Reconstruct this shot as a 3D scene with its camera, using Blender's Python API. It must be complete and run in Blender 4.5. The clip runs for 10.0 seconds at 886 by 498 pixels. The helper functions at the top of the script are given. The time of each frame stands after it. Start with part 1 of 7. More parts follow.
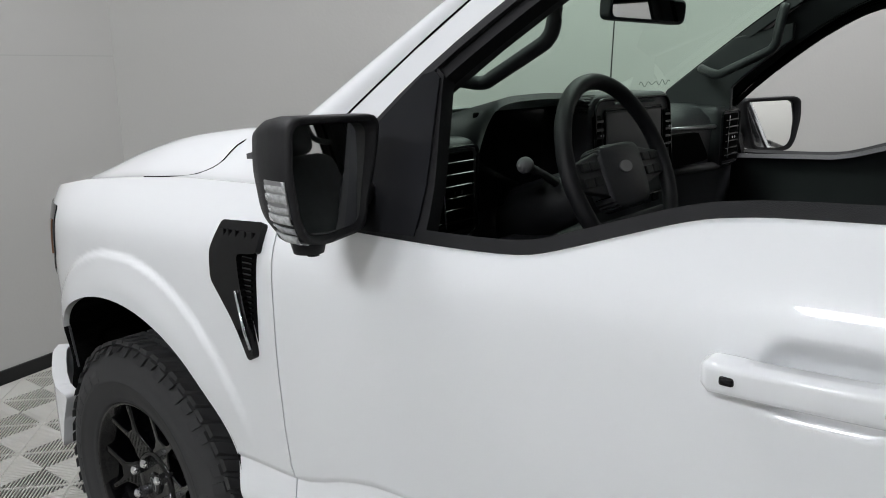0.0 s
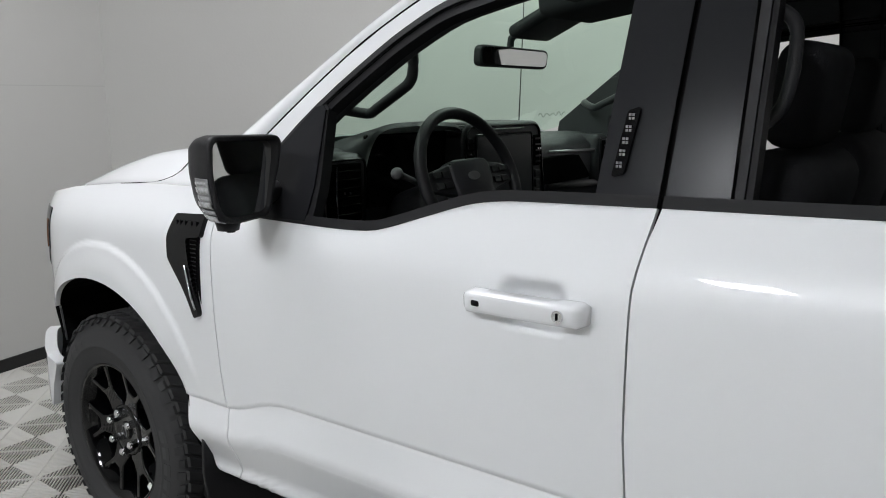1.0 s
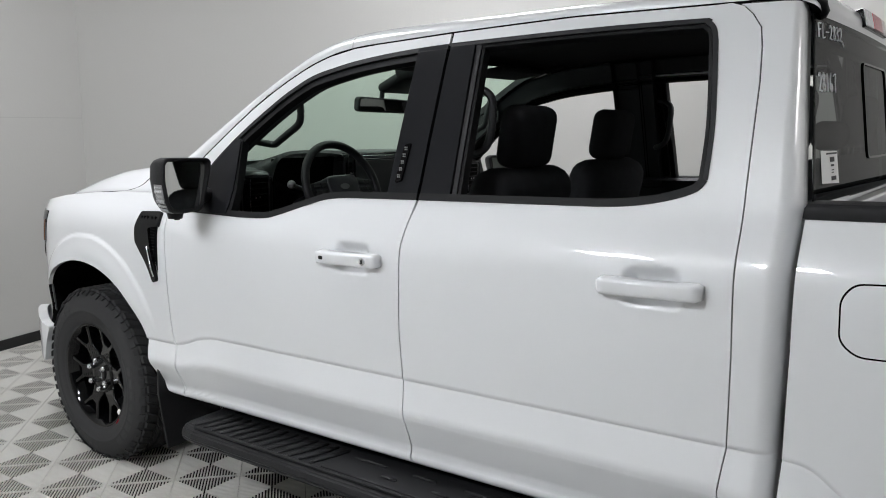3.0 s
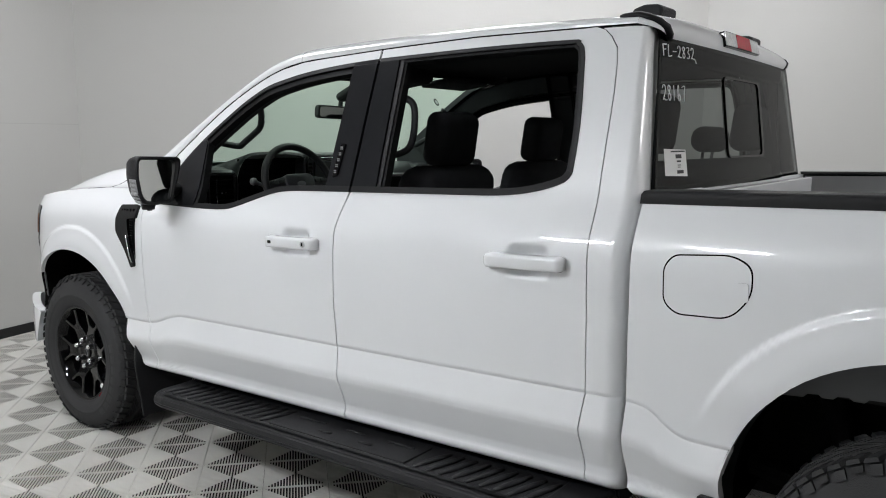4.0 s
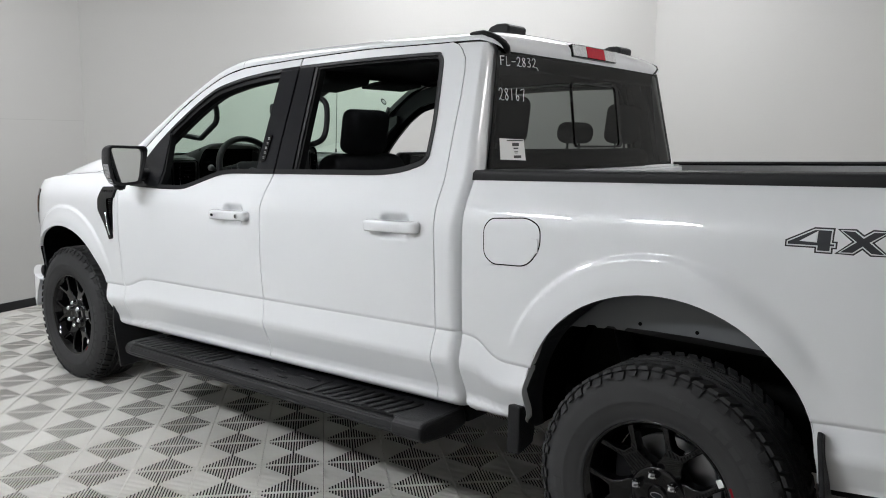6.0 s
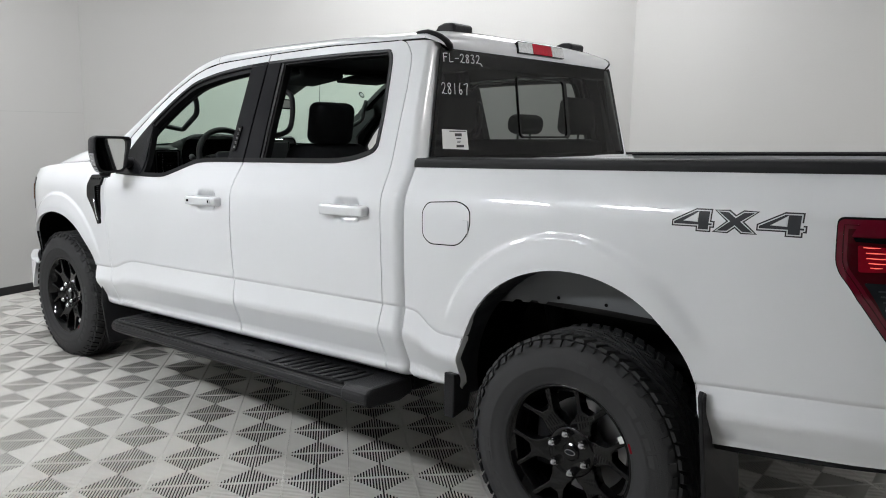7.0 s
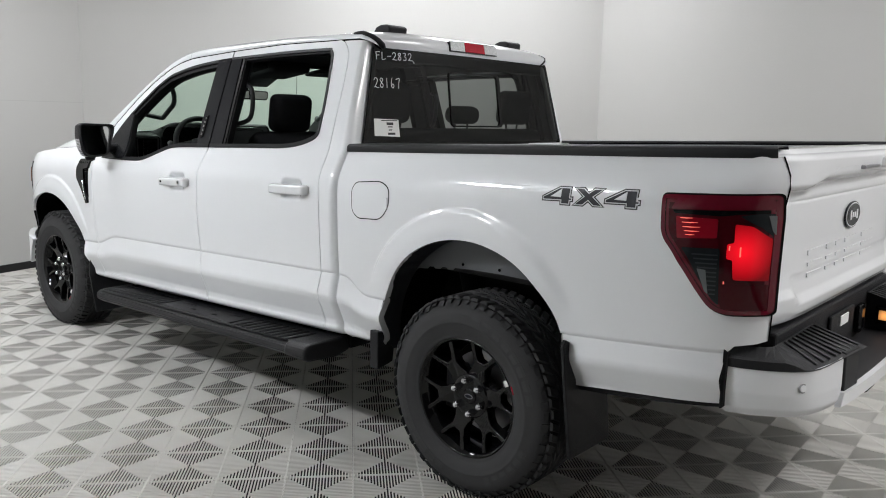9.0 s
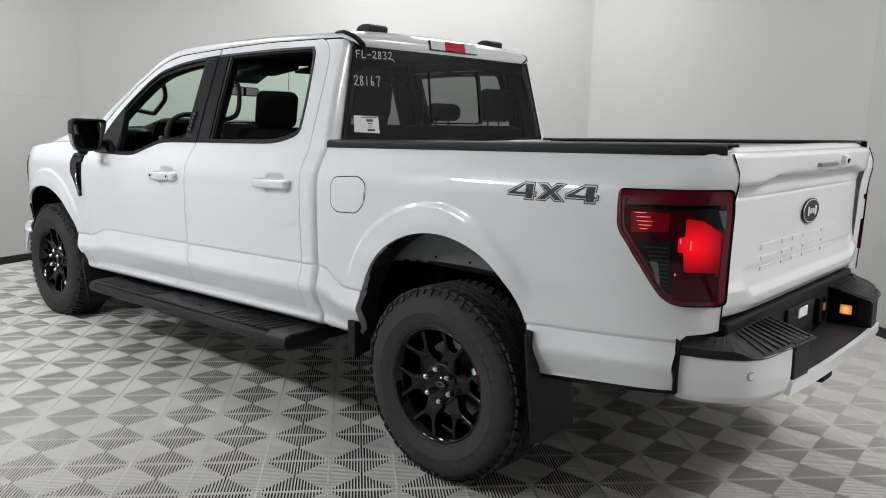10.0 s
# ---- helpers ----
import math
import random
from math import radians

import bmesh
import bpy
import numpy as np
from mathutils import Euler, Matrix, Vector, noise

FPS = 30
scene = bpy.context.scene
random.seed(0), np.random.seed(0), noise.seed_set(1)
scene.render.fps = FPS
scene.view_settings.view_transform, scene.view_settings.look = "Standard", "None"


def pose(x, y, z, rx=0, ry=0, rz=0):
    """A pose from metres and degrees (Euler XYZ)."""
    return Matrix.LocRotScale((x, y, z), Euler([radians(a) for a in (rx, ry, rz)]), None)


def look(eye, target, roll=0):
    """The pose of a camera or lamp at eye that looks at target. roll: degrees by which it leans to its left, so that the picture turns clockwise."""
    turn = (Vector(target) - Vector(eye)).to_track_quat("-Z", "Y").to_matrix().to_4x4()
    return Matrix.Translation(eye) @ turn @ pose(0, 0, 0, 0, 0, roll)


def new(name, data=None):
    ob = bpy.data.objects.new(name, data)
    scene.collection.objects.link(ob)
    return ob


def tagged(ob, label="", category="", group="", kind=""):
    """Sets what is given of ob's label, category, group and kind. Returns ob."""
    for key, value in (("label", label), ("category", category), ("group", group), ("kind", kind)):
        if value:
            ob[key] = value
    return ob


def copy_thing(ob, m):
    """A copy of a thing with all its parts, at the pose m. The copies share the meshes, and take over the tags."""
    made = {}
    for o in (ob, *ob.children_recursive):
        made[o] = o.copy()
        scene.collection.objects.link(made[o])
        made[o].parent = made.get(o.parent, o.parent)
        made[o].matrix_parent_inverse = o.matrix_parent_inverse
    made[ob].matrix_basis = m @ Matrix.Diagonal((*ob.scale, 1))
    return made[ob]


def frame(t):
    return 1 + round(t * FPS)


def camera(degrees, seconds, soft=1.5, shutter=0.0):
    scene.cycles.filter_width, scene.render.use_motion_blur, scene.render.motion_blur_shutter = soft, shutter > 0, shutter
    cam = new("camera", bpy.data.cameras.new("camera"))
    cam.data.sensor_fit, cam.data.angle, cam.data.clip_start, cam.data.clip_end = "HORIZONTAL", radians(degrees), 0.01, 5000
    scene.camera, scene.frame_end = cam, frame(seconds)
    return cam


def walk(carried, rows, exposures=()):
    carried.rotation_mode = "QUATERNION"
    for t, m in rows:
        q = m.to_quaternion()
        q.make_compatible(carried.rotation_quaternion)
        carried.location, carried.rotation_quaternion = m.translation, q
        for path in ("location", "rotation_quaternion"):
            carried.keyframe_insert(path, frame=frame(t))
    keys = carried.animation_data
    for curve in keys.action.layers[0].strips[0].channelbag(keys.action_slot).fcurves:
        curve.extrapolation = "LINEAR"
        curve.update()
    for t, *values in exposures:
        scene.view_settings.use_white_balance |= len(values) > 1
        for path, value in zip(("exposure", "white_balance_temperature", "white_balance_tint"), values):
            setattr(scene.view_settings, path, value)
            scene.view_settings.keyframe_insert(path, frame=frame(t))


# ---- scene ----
cam = camera(59.0, 10.0, soft=1.0)
METRES, EYE, TILT, LEAN, TURN = 8.0, 1.5, 0.0, 0.0, 0.0
PATH = [
    (0, (-1.872, 1.851, 1.476), (-0.374, 3.096, 1.023), -0.6),
    (0.5, (-1.99, 1.571, 1.488), (-0.487, 2.822, 1.071), -0.4),
    (1, (-2.132, 1.287, 1.492), (-0.614, 2.531, 1.107), -0.1),
    (1.5, (-2.286, 1.028, 1.502), (-0.751, 2.259, 1.142), 0.1),
    (2, (-2.443, 0.8, 1.516), (-0.895, 2.02, 1.176), 0.2),
    (2.5, (-2.601, 0.585, 1.536), (-1.031, 1.778, 1.203), 0.2),
    (4, (-2.887, -0.117, 1.509), (-1.313, 1.083, 1.219), 0.7),
    (4.5, (-2.954, -0.32, 1.493), (-1.388, 0.891, 1.21), 0.9),
    (5, (-3.005, -0.544, 1.505), (-1.448, 0.679, 1.217), 0.9),
    (5.5, (-3.044, -0.738, 1.492), (-1.499, 0.499, 1.207), 0.9),
    (7, (-3.104, -1.292, 1.485), (-1.594, -0.018, 1.176), 1.0),
    (7.5, (-3.11, -1.471, 1.488), (-1.61, -0.187, 1.171), 1.1),
    (8, (-3.14, -1.625, 1.491), (-1.649, -0.333, 1.166), 1.0),
    (8.5, (-3.174, -1.762, 1.49), (-1.687, -0.465, 1.162), 1.1),
    (9, (-3.198, -1.868, 1.488), (-1.713, -0.569, 1.156), 1.3),
    (9.5, (-3.199, -1.952, 1.485), (-1.717, -0.651, 1.15), 1.5),
    (10, (-3.197, -2.036, 1.495), (-1.72, -0.731, 1.154), 1.6),
]
walk(cam, [(t, look(eye, target, roll)) for t, eye, target, roll in PATH],
     exposures=[(0, -0.06), (2.5, 0.03), (4.5, 0.11), (7, 0.31), (10, 0.31)])

# ---- world and light ----
def setup_world():
    w = bpy.data.worlds.new("studio_world")
    w.use_nodes = True
    bg = w.node_tree.nodes["Background"]
    bg.inputs["Color"].default_value = (0.9, 0.92, 1.0, 1)
    bg.inputs["Strength"].default_value = 0.05
    scene.world = w


setup_world()


# ---- materials ----
def material(name, color, rough=0.5, metal=0.0, coat=0.0, coat_rough=0.03, spec=0.5, noise_scale=0.0, noise_amt=0.0, bump=0.0,
             bump_scale=200.0, transmission=0.0, ior=1.45, emit=None, emit_strength=0.0, rough_var=0.0, alpha=1.0):
    """Principled material with two scales of colour and roughness variation and a fine bump."""
    m = bpy.data.materials.new(name)
    m.use_nodes = True
    nt = m.node_tree
    b = nt.nodes["Principled BSDF"]
    b.inputs["Base Color"].default_value = (*color, 1)
    b.inputs["Roughness"].default_value = rough
    b.inputs["Metallic"].default_value = metal
    b.inputs["Coat Weight"].default_value = coat
    b.inputs["Coat Roughness"].default_value = coat_rough
    b.inputs["Specular IOR Level"].default_value = spec
    b.inputs["Transmission Weight"].default_value = transmission
    b.inputs["IOR"].default_value = ior
    b.inputs["Alpha"].default_value = alpha
    if emit:
        b.inputs["Emission Color"].default_value = (*emit, 1)
        b.inputs["Emission Strength"].default_value = emit_strength
    if noise_amt or rough_var or bump:
        tc = nt.nodes.new("ShaderNodeTexCoord")
        big = nt.nodes.new("ShaderNodeTexNoise")
        big.inputs["Scale"].default_value = noise_scale or 3.0
        big.inputs["Detail"].default_value = 6
        nt.links.new(tc.outputs["Object"], big.inputs["Vector"])
        fine = nt.nodes.new("ShaderNodeTexNoise")
        fine.inputs["Scale"].default_value = bump_scale
        fine.inputs["Detail"].default_value = 3
        nt.links.new(tc.outputs["Object"], fine.inputs["Vector"])
        if noise_amt:
            mix = nt.nodes.new("ShaderNodeMix")
            mix.data_type = "RGBA"
            lo = [max(0, c * (1 - noise_amt)) for c in color]
            hi = [min(1, c * (1 + noise_amt)) for c in color]
            mix.inputs[6].default_value = (*lo, 1)
            mix.inputs[7].default_value = (*hi, 1)
            nt.links.new(big.outputs["Fac"], mix.inputs[0])
            nt.links.new(mix.outputs[2], b.inputs["Base Color"])
        if rough_var:
            mr = nt.nodes.new("ShaderNodeMapRange")
            mr.inputs["To Min"].default_value = max(0.0, rough - rough_var)
            mr.inputs["To Max"].default_value = min(1.0, rough + rough_var)
            mr.inputs["From Min"].default_value = 0.3
            mr.inputs["From Max"].default_value = 0.7
            nt.links.new(big.outputs["Fac"], mr.inputs["Value"])
            nt.links.new(mr.outputs["Result"], b.inputs["Roughness"])
        if bump:
            bp = nt.nodes.new("ShaderNodeBump")
            bp.inputs["Strength"].default_value = 1.0
            bp.inputs["Distance"].default_value = bump
            nt.links.new(fine.outputs["Fac"], bp.inputs["Height"])
            nt.links.new(bp.outputs["Normal"], b.inputs["Normal"])
    return m


PAINT = material("white_paint", (0.76, 0.77, 0.785), 0.32, coat=1.0, coat_rough=0.03, spec=0.5, noise_scale=1.5, noise_amt=0.006)
BLACK_GLOSS = material("gloss_black", (0.004, 0.004, 0.0045), 0.10, coat=0.15, rough_var=0.03, spec=0.16)
BLACK_PLASTIC = material("black_plastic", (0.016, 0.016, 0.0175), 0.46, spec=0.27, bump=0.0006, bump_scale=900, noise_amt=0.15, noise_scale=8)
PILLAR_BLACK = material("pillar_black", (0.016, 0.0165, 0.0185), 0.20, spec=0.18, bump=0.0001, bump_scale=900)
RUBBER = material("seal_rubber", (0.010, 0.010, 0.011), 0.52, spec=0.2, bump=0.0004, bump_scale=600)
GAP = material("gap_black", (0.004, 0.004, 0.004), 0.95, spec=0.05)
TYRE = material("tyre_rubber", (0.041, 0.041, 0.042), 0.72, spec=0.22, bump=0.0008, bump_scale=350, noise_amt=0.25, noise_scale=14, rough_var=0.08)
TYRE_MARK = material("raised_tyre_rubber", (0.043, 0.043, 0.044), 0.66, spec=0.25)
RIM = material("rim_gloss_black", (0.0022, 0.0022, 0.0026), 0.12, spec=0.1, coat=0.5, coat_rough=0.02)
CHROME = material("chrome", (0.72, 0.73, 0.75), 0.12, metal=1.0)
STEEL = material("raw_steel", (0.32, 0.32, 0.33), 0.38, metal=0.9, noise_amt=0.2, noise_scale=20)
LINER = material("arch_liner", (0.008, 0.008, 0.008), 0.9, spec=0.15, bump=0.002, bump_scale=120, noise_amt=0.3, noise_scale=12)
UNDER = material("chassis_black", (0.008, 0.008, 0.009), 0.7, spec=0.2, noise_amt=0.4, noise_scale=10)
ARCH_GREY = material("arch_primer_grey", (0.10, 0.105, 0.112), 0.5, noise_amt=0.1, noise_scale=6)
TRIM_DARK = material("interior_dark", (0.036, 0.0365, 0.040), 0.42, spec=0.4, bump=0.0006, bump_scale=700, noise_amt=0.15, noise_scale=9)
CLOTH = material("seat_cloth", (0.036, 0.0365, 0.040), 0.9, spec=0.2, bump=0.0012, bump_scale=500, noise_amt=0.25, noise_scale=25)
HEADLINER = material("headliner_black", (0.030, 0.030, 0.032), 0.95, spec=0.1, bump=0.0008, bump_scale=500)
SCREEN = material("screen_glass", (0.03, 0.031, 0.033), 0.3, spec=0.3, coat=0.1)
MIRROR = material("mirror_glass", (0.86, 0.88, 0.87), 0.02, metal=1.0)
INDICATOR = material("indicator_lens", (0.36, 0.365, 0.37), 0.1, coat=1.0, noise_amt=0.6, noise_scale=120)
AMBER = material("amber_lens", (0.25, 0.08, 0.02), 0.2, coat=1.0, noise_amt=0.5, noise_scale=90)
RED_LENS = material("red_lens", (0.20, 0.002, 0.010), 0.08, coat=0.45, spec=0.2, noise_amt=0.1, noise_scale=10)
RED_DARK = material("dark_red_lens", (0.045, 0.001, 0.004), 0.06, coat=0.4, spec=0.1)
RED_RIM = material("rim_red_lens", (0.105, 0.003, 0.012), 0.05, coat=0.8, spec=0.25)
RED_LINE = material("lit_red_line", (0.5, 0.05, 0.04), 0.2, emit=(1.0, 0.16, 0.12), emit_strength=0.9)
LENS_RIB = material("grey_lens_rib", (0.030, 0.034, 0.038), 0.2, coat=0.2, spec=0.2)
LENS_BAR = material("clear_lens_bar", (0.10, 0.105, 0.11), 0.15, coat=0.4, spec=0.3)
RED_LIT = material("lit_red_lens", (0.18, 0.002, 0.004), 0.12, coat=0.3, spec=0.1)


def glow(m, centre, radius, color, strength):
    """A lamp's glow, strongest at the bulb behind the lens."""
    nt = m.node_tree
    tc = nt.nodes.new("ShaderNodeTexCoord")
    mp = nt.nodes.new("ShaderNodeMapping")
    mp.vector_type = "TEXTURE"
    mp.inputs["Location"].default_value = centre
    mp.inputs["Scale"].default_value = (radius, radius, radius)
    gr = nt.nodes.new("ShaderNodeTexGradient")
    gr.gradient_type = "SPHERICAL"
    mu = nt.nodes.new("ShaderNodeMath")
    mu.operation = "MULTIPLY_ADD"
    mu.inputs[1].default_value = strength
    mu.inputs[2].default_value = strength * 0.06
    nt.links.new(tc.outputs["Object"], mp.inputs["Vector"])
    nt.links.new(mp.outputs["Vector"], gr.inputs["Vector"])
    nt.links.new(gr.outputs["Fac"], mu.inputs[0])
    b = nt.nodes["Principled BSDF"]
    b.inputs["Emission Color"].default_value = (*color, 1)
    nt.links.new(mu.outputs[0], b.inputs["Emission Strength"])


glow(RED_LIT, (-0.862, -1.018, 1.108), 0.100, (1.0, 0.008, 0.020), 0.78)
glow(AMBER, (0.384, -1.160, 0.706), 0.034, (1.0, 0.42, 0.12), 1.1)
SMOKE_LENS = material("smoked_lens", (0.010, 0.012, 0.014), 0.1, coat=0.3, spec=0.1)
STICKER_GREY = material("decal_grey", (0.04, 0.042, 0.047), 0.45, spec=0.2, noise_amt=0.2, noise_scale=60)
STICKER_LIGHT = material("decal_silver", (0.62, 0.63, 0.64), 0.4)
STICKER_BLACK = material("decal_black", (0.02, 0.02, 0.022), 0.4)
PAPER = material("white_label_paper", (0.82, 0.82, 0.80), 0.6)
INK = material("label_ink", (0.06, 0.06, 0.06), 0.7)
CHALK = material("white_marker", (0.85, 0.87, 0.87), 0.6)
MARK_BLACK = material("black_marker", (0.05, 0.06, 0.055), 0.6)
BADGE = material("badge_dark", (0.012, 0.014, 0.018), 0.25, coat=0.15, spec=0.2)
WALL = material("booth_wall_paint", (0.47, 0.465, 0.447), 0.75, noise_scale=0.8, noise_amt=0.02, bump=0.0006, bump_scale=60)
# dark tone for two unseen panels, added to hold back bounce light
BACK_WALL = material("unseen_dark_wall", (0.05, 0.05, 0.052), 0.85, noise_scale=3, noise_amt=0.1)
SEAM = material("wall_seam", (0.42, 0.42, 0.40), 0.8)
BASE_TRIM = material("black_baseboard", (0.012, 0.012, 0.012), 0.5)
SUBFLOOR = material("dark_subfloor", (0.006, 0.006, 0.006), 0.9)
CEIL = material("ceiling_white", (0.62, 0.62, 0.60), 0.85, noise_amt=0.02, noise_scale=1)


def glass_material(name, tint, rough=0.0):
    """Tinted sheet glass: straight-through tint with a Fresnel gloss on top."""
    m = bpy.data.materials.new(name)
    m.use_nodes = True
    nt = m.node_tree
    nt.nodes.remove(nt.nodes["Principled BSDF"])
    out = nt.nodes["Material Output"]
    tr = nt.nodes.new("ShaderNodeBsdfTransparent")
    tr.inputs["Color"].default_value = (*tint, 1)
    gl = nt.nodes.new("ShaderNodeBsdfGlossy")
    gl.inputs["Roughness"].default_value = rough
    lw = nt.nodes.new("ShaderNodeLayerWeight")
    lw.inputs["Blend"].default_value = 0.5
    pw = nt.nodes.new("ShaderNodeMath")
    pw.operation = "POWER"
    nt.links.new(lw.outputs["Facing"], pw.inputs[0])
    pw.inputs[1].default_value = 5.0
    fr = nt.nodes.new("ShaderNodeMath")
    fr.operation = "MULTIPLY_ADD"
    nt.links.new(pw.outputs[0], fr.inputs[0])
    fr.inputs[1].default_value = 0.55
    fr.inputs[2].default_value = 0.035
    mx = nt.nodes.new("ShaderNodeMixShader")
    nt.links.new(fr.outputs[0], mx.inputs["Fac"])
    nt.links.new(tr.outputs["BSDF"], mx.inputs[1])
    nt.links.new(gl.outputs["BSDF"], mx.inputs[2])
    nt.links.new(mx.outputs["Shader"], out.inputs["Surface"])
    return m


WINDSHIELD_GLASS = glass_material("windshield_glass", (0.78, 0.96, 0.83))
PRIVACY_GLASS = glass_material("privacy_glass", (0.21, 0.225, 0.215))


def tile_material():
    """Grey ribbed plastic with a slight tint change from tile to tile and dusty stains."""
    m = material("floor_tile_plastic", (0.58, 0.57, 0.54), 0.5)
    nt = m.node_tree
    b = nt.nodes["Principled BSDF"]
    info = nt.nodes.new("ShaderNodeObjectInfo")
    geo = nt.nodes.new("ShaderNodeNewGeometry")
    n = nt.nodes.new("ShaderNodeTexNoise")
    n.inputs["Scale"].default_value = 2.2
    n.inputs["Detail"].default_value = 7
    nt.links.new(geo.outputs["Position"], n.inputs["Vector"])
    add = nt.nodes.new("ShaderNodeMath")
    add.operation = "MULTIPLY_ADD"
    nt.links.new(info.outputs["Random"], add.inputs[0])
    add.inputs[1].default_value = 0.12
    nt.links.new(n.outputs["Fac"], add.inputs[2])
    mix = nt.nodes.new("ShaderNodeMix")
    mix.data_type = "RGBA"
    mix.inputs[6].default_value = (0.54, 0.527, 0.49, 1)
    mix.inputs[7].default_value = (0.69, 0.675, 0.635, 1)
    nt.links.new(add.outputs[0], mix.inputs[0])
    nt.links.new(mix.outputs[2], b.inputs["Base Color"])
    return m


TILE = tile_material()


# ---- mesh helpers ----
def finish(name, bm, mat, parent=None, label="", smooth=False):
    me = bpy.data.meshes.new(name)
    bm.to_mesh(me)
    bm.free()
    me.materials.append(mat)
    if smooth:
        for p in me.polygons:
            p.use_smooth = True
    ob = new(name, me)
    if parent is not None:
        ob.parent = parent
    return tagged(ob, label)


def part(name, bm, mat, parent, label="", smooth=False):
    return finish(name, bm, mat, parent, label, smooth)


def thing(name, label, category, group="", kind=""):
    return tagged(new(name), label, category, group, kind)


def add_box(bm, lo, hi, m=None, bev=0.0, seg=2):
    """A box from corner lo to corner hi, with rounded edges."""
    lo, hi = Vector(lo), Vector(hi)
    r = bmesh.ops.create_cube(bm, size=1.0)
    vs = r["verts"]
    bmesh.ops.transform(bm, matrix=Matrix.Translation((lo + hi) / 2) @ Matrix.Diagonal((*(hi - lo), 1)), verts=vs)
    if bev:
        es = list({e for v in vs for e in v.link_edges})
        r = bmesh.ops.bevel(bm, geom=es, offset=bev, segments=seg, profile=0.5, affect="EDGES")
        vs = list({v for f in r["faces"] for v in f.verts} | {v for v in vs if v.is_valid})
    if m is not None:
        bmesh.ops.transform(bm, matrix=m, verts=vs)
    return vs


def add_cyl(bm, a, b, r1, r2=None, seg=24, caps=True):
    """A cylinder or cone from a to b."""
    a, b = Vector(a), Vector(b)
    d = b - a
    r = bmesh.ops.create_cone(bm, cap_ends=caps, segments=seg, radius1=r1, radius2=r1 if r2 is None else r2, depth=d.length)
    q = d.to_track_quat("Z", "Y").to_matrix().to_4x4()
    bmesh.ops.transform(bm, matrix=Matrix.Translation((a + b) / 2) @ q, verts=r["verts"])
    return r["verts"]


def add_tube(bm, pts, radius, seg=10, closed=False, squash=1.0):
    """A round bar along a smooth line of points; radius is one number or one a point."""
    pts = [Vector(p) for p in pts]
    n = len(pts)
    rings = []
    up = Vector((0, 0, 1))
    for i, p in enumerate(pts):
        a = pts[(i - 1) % n] if closed or i else pts[0]
        b = pts[(i + 1) % n] if closed or i < n - 1 else pts[-1]
        d = (b - a).normalized()
        s = d.cross(up)
        s = s.normalized() if s.length > 1e-4 else Vector((1, 0, 0))
        t = s.cross(d).normalized()
        r = radius[i] if isinstance(radius, (list, tuple)) else radius
        rings.append([bm.verts.new(p + s * r * math.cos(k * math.tau / seg) + t * r * squash * math.sin(k * math.tau / seg)) for k in range(seg)])
    for i in range(n if closed else n - 1):
        r0, r1 = rings[i], rings[(i + 1) % n]
        for k in range(seg):
            bm.faces.new((r0[k], r0[(k + 1) % seg], r1[(k + 1) % seg], r1[k]))
    if not closed:
        bm.faces.new(rings[0][::-1])
        bm.faces.new(rings[-1])


def add_lathe(bm, profile, axis_x, cy, cz, seg=72, closed=False):
    """Turns a profile of (radius, x) about the line through (cy, cz) along x."""
    rings = []
    for r, x in profile:
        rings.append([bm.verts.new((axis_x + x, cy + r * math.cos(k * math.tau / seg), cz + r * math.sin(k * math.tau / seg))) for k in range(seg)])
    m = len(rings)
    for i in range(m if closed else m - 1):
        a, b = rings[i], rings[(i + 1) % m]
        for k in range(seg):
            bm.faces.new((a[k], a[(k + 1) % seg], b[(k + 1) % seg], b[k]))


def add_prism(bm, pts, d, bev=0.0, seg=2):
    """A flat outline pushed along the vector d, edges rounded."""
    vs = [bm.verts.new(p) for p in pts]
    f = bm.faces.new(vs)
    r = bmesh.ops.extrude_face_region(bm, geom=[f])
    nv = [g for g in r["geom"] if isinstance(g, bmesh.types.BMVert)]
    bmesh.ops.translate(bm, vec=Vector(d), verts=nv)
    allv = vs + nv
    if bev:
        es = list({e for v in allv for e in v.link_edges})
        bmesh.ops.bevel(bm, geom=es, offset=bev, segments=seg, profile=0.5, affect="EDGES")
    bmesh.ops.recalc_face_normals(bm, faces=bm.faces[:])
    return allv


def smooth_line(pts, n=8, closed=False):
    """Catmull-Rom line through points."""
    pts = [Vector(p) for p in pts]
    out = []
    m = len(pts)
    for i in range(m if closed else m - 1):
        p0 = pts[i - 1] if closed or i else pts[0]
        p1, p2 = pts[i], pts[(i + 1) % m]
        p3 = pts[(i + 2) % m] if closed or i + 2 < m else pts[-1]
        for k in range(n):
            t = k / n
            out.append(0.5 * (2 * p1 + (p2 - p0) * t + (2 * p0 - 5 * p1 + 4 * p2 - p3) * t * t + (3 * p1 - p0 - 3 * p2 + p3) * t ** 3))
    if not closed:
        out.append(pts[-1])
    return out


def round_poly(pts, r, n=5):
    """A closed 2D outline with its corners rounded by r (one number, or one a corner)."""
    out = []
    m = len(pts)
    for i in range(m):
        p, a, b = Vector(pts[i]), Vector(pts[i - 1]), Vector(pts[(i + 1) % m])
        rr = r[i] if isinstance(r, (list, tuple)) else r
        d1, d2 = a - p, b - p
        q = min(rr, d1.length * 0.45, d2.length * 0.45)
        if q < 1e-5:
            out.append(tuple(p))
            continue
        s, e = p + d1.normalized() * q, p + d2.normalized() * q
        for k in range(n + 1):
            t = k / n
            out.append(tuple(s * (1 - t) ** 2 + p * 2 * t * (1 - t) + e * t * t))
    return out


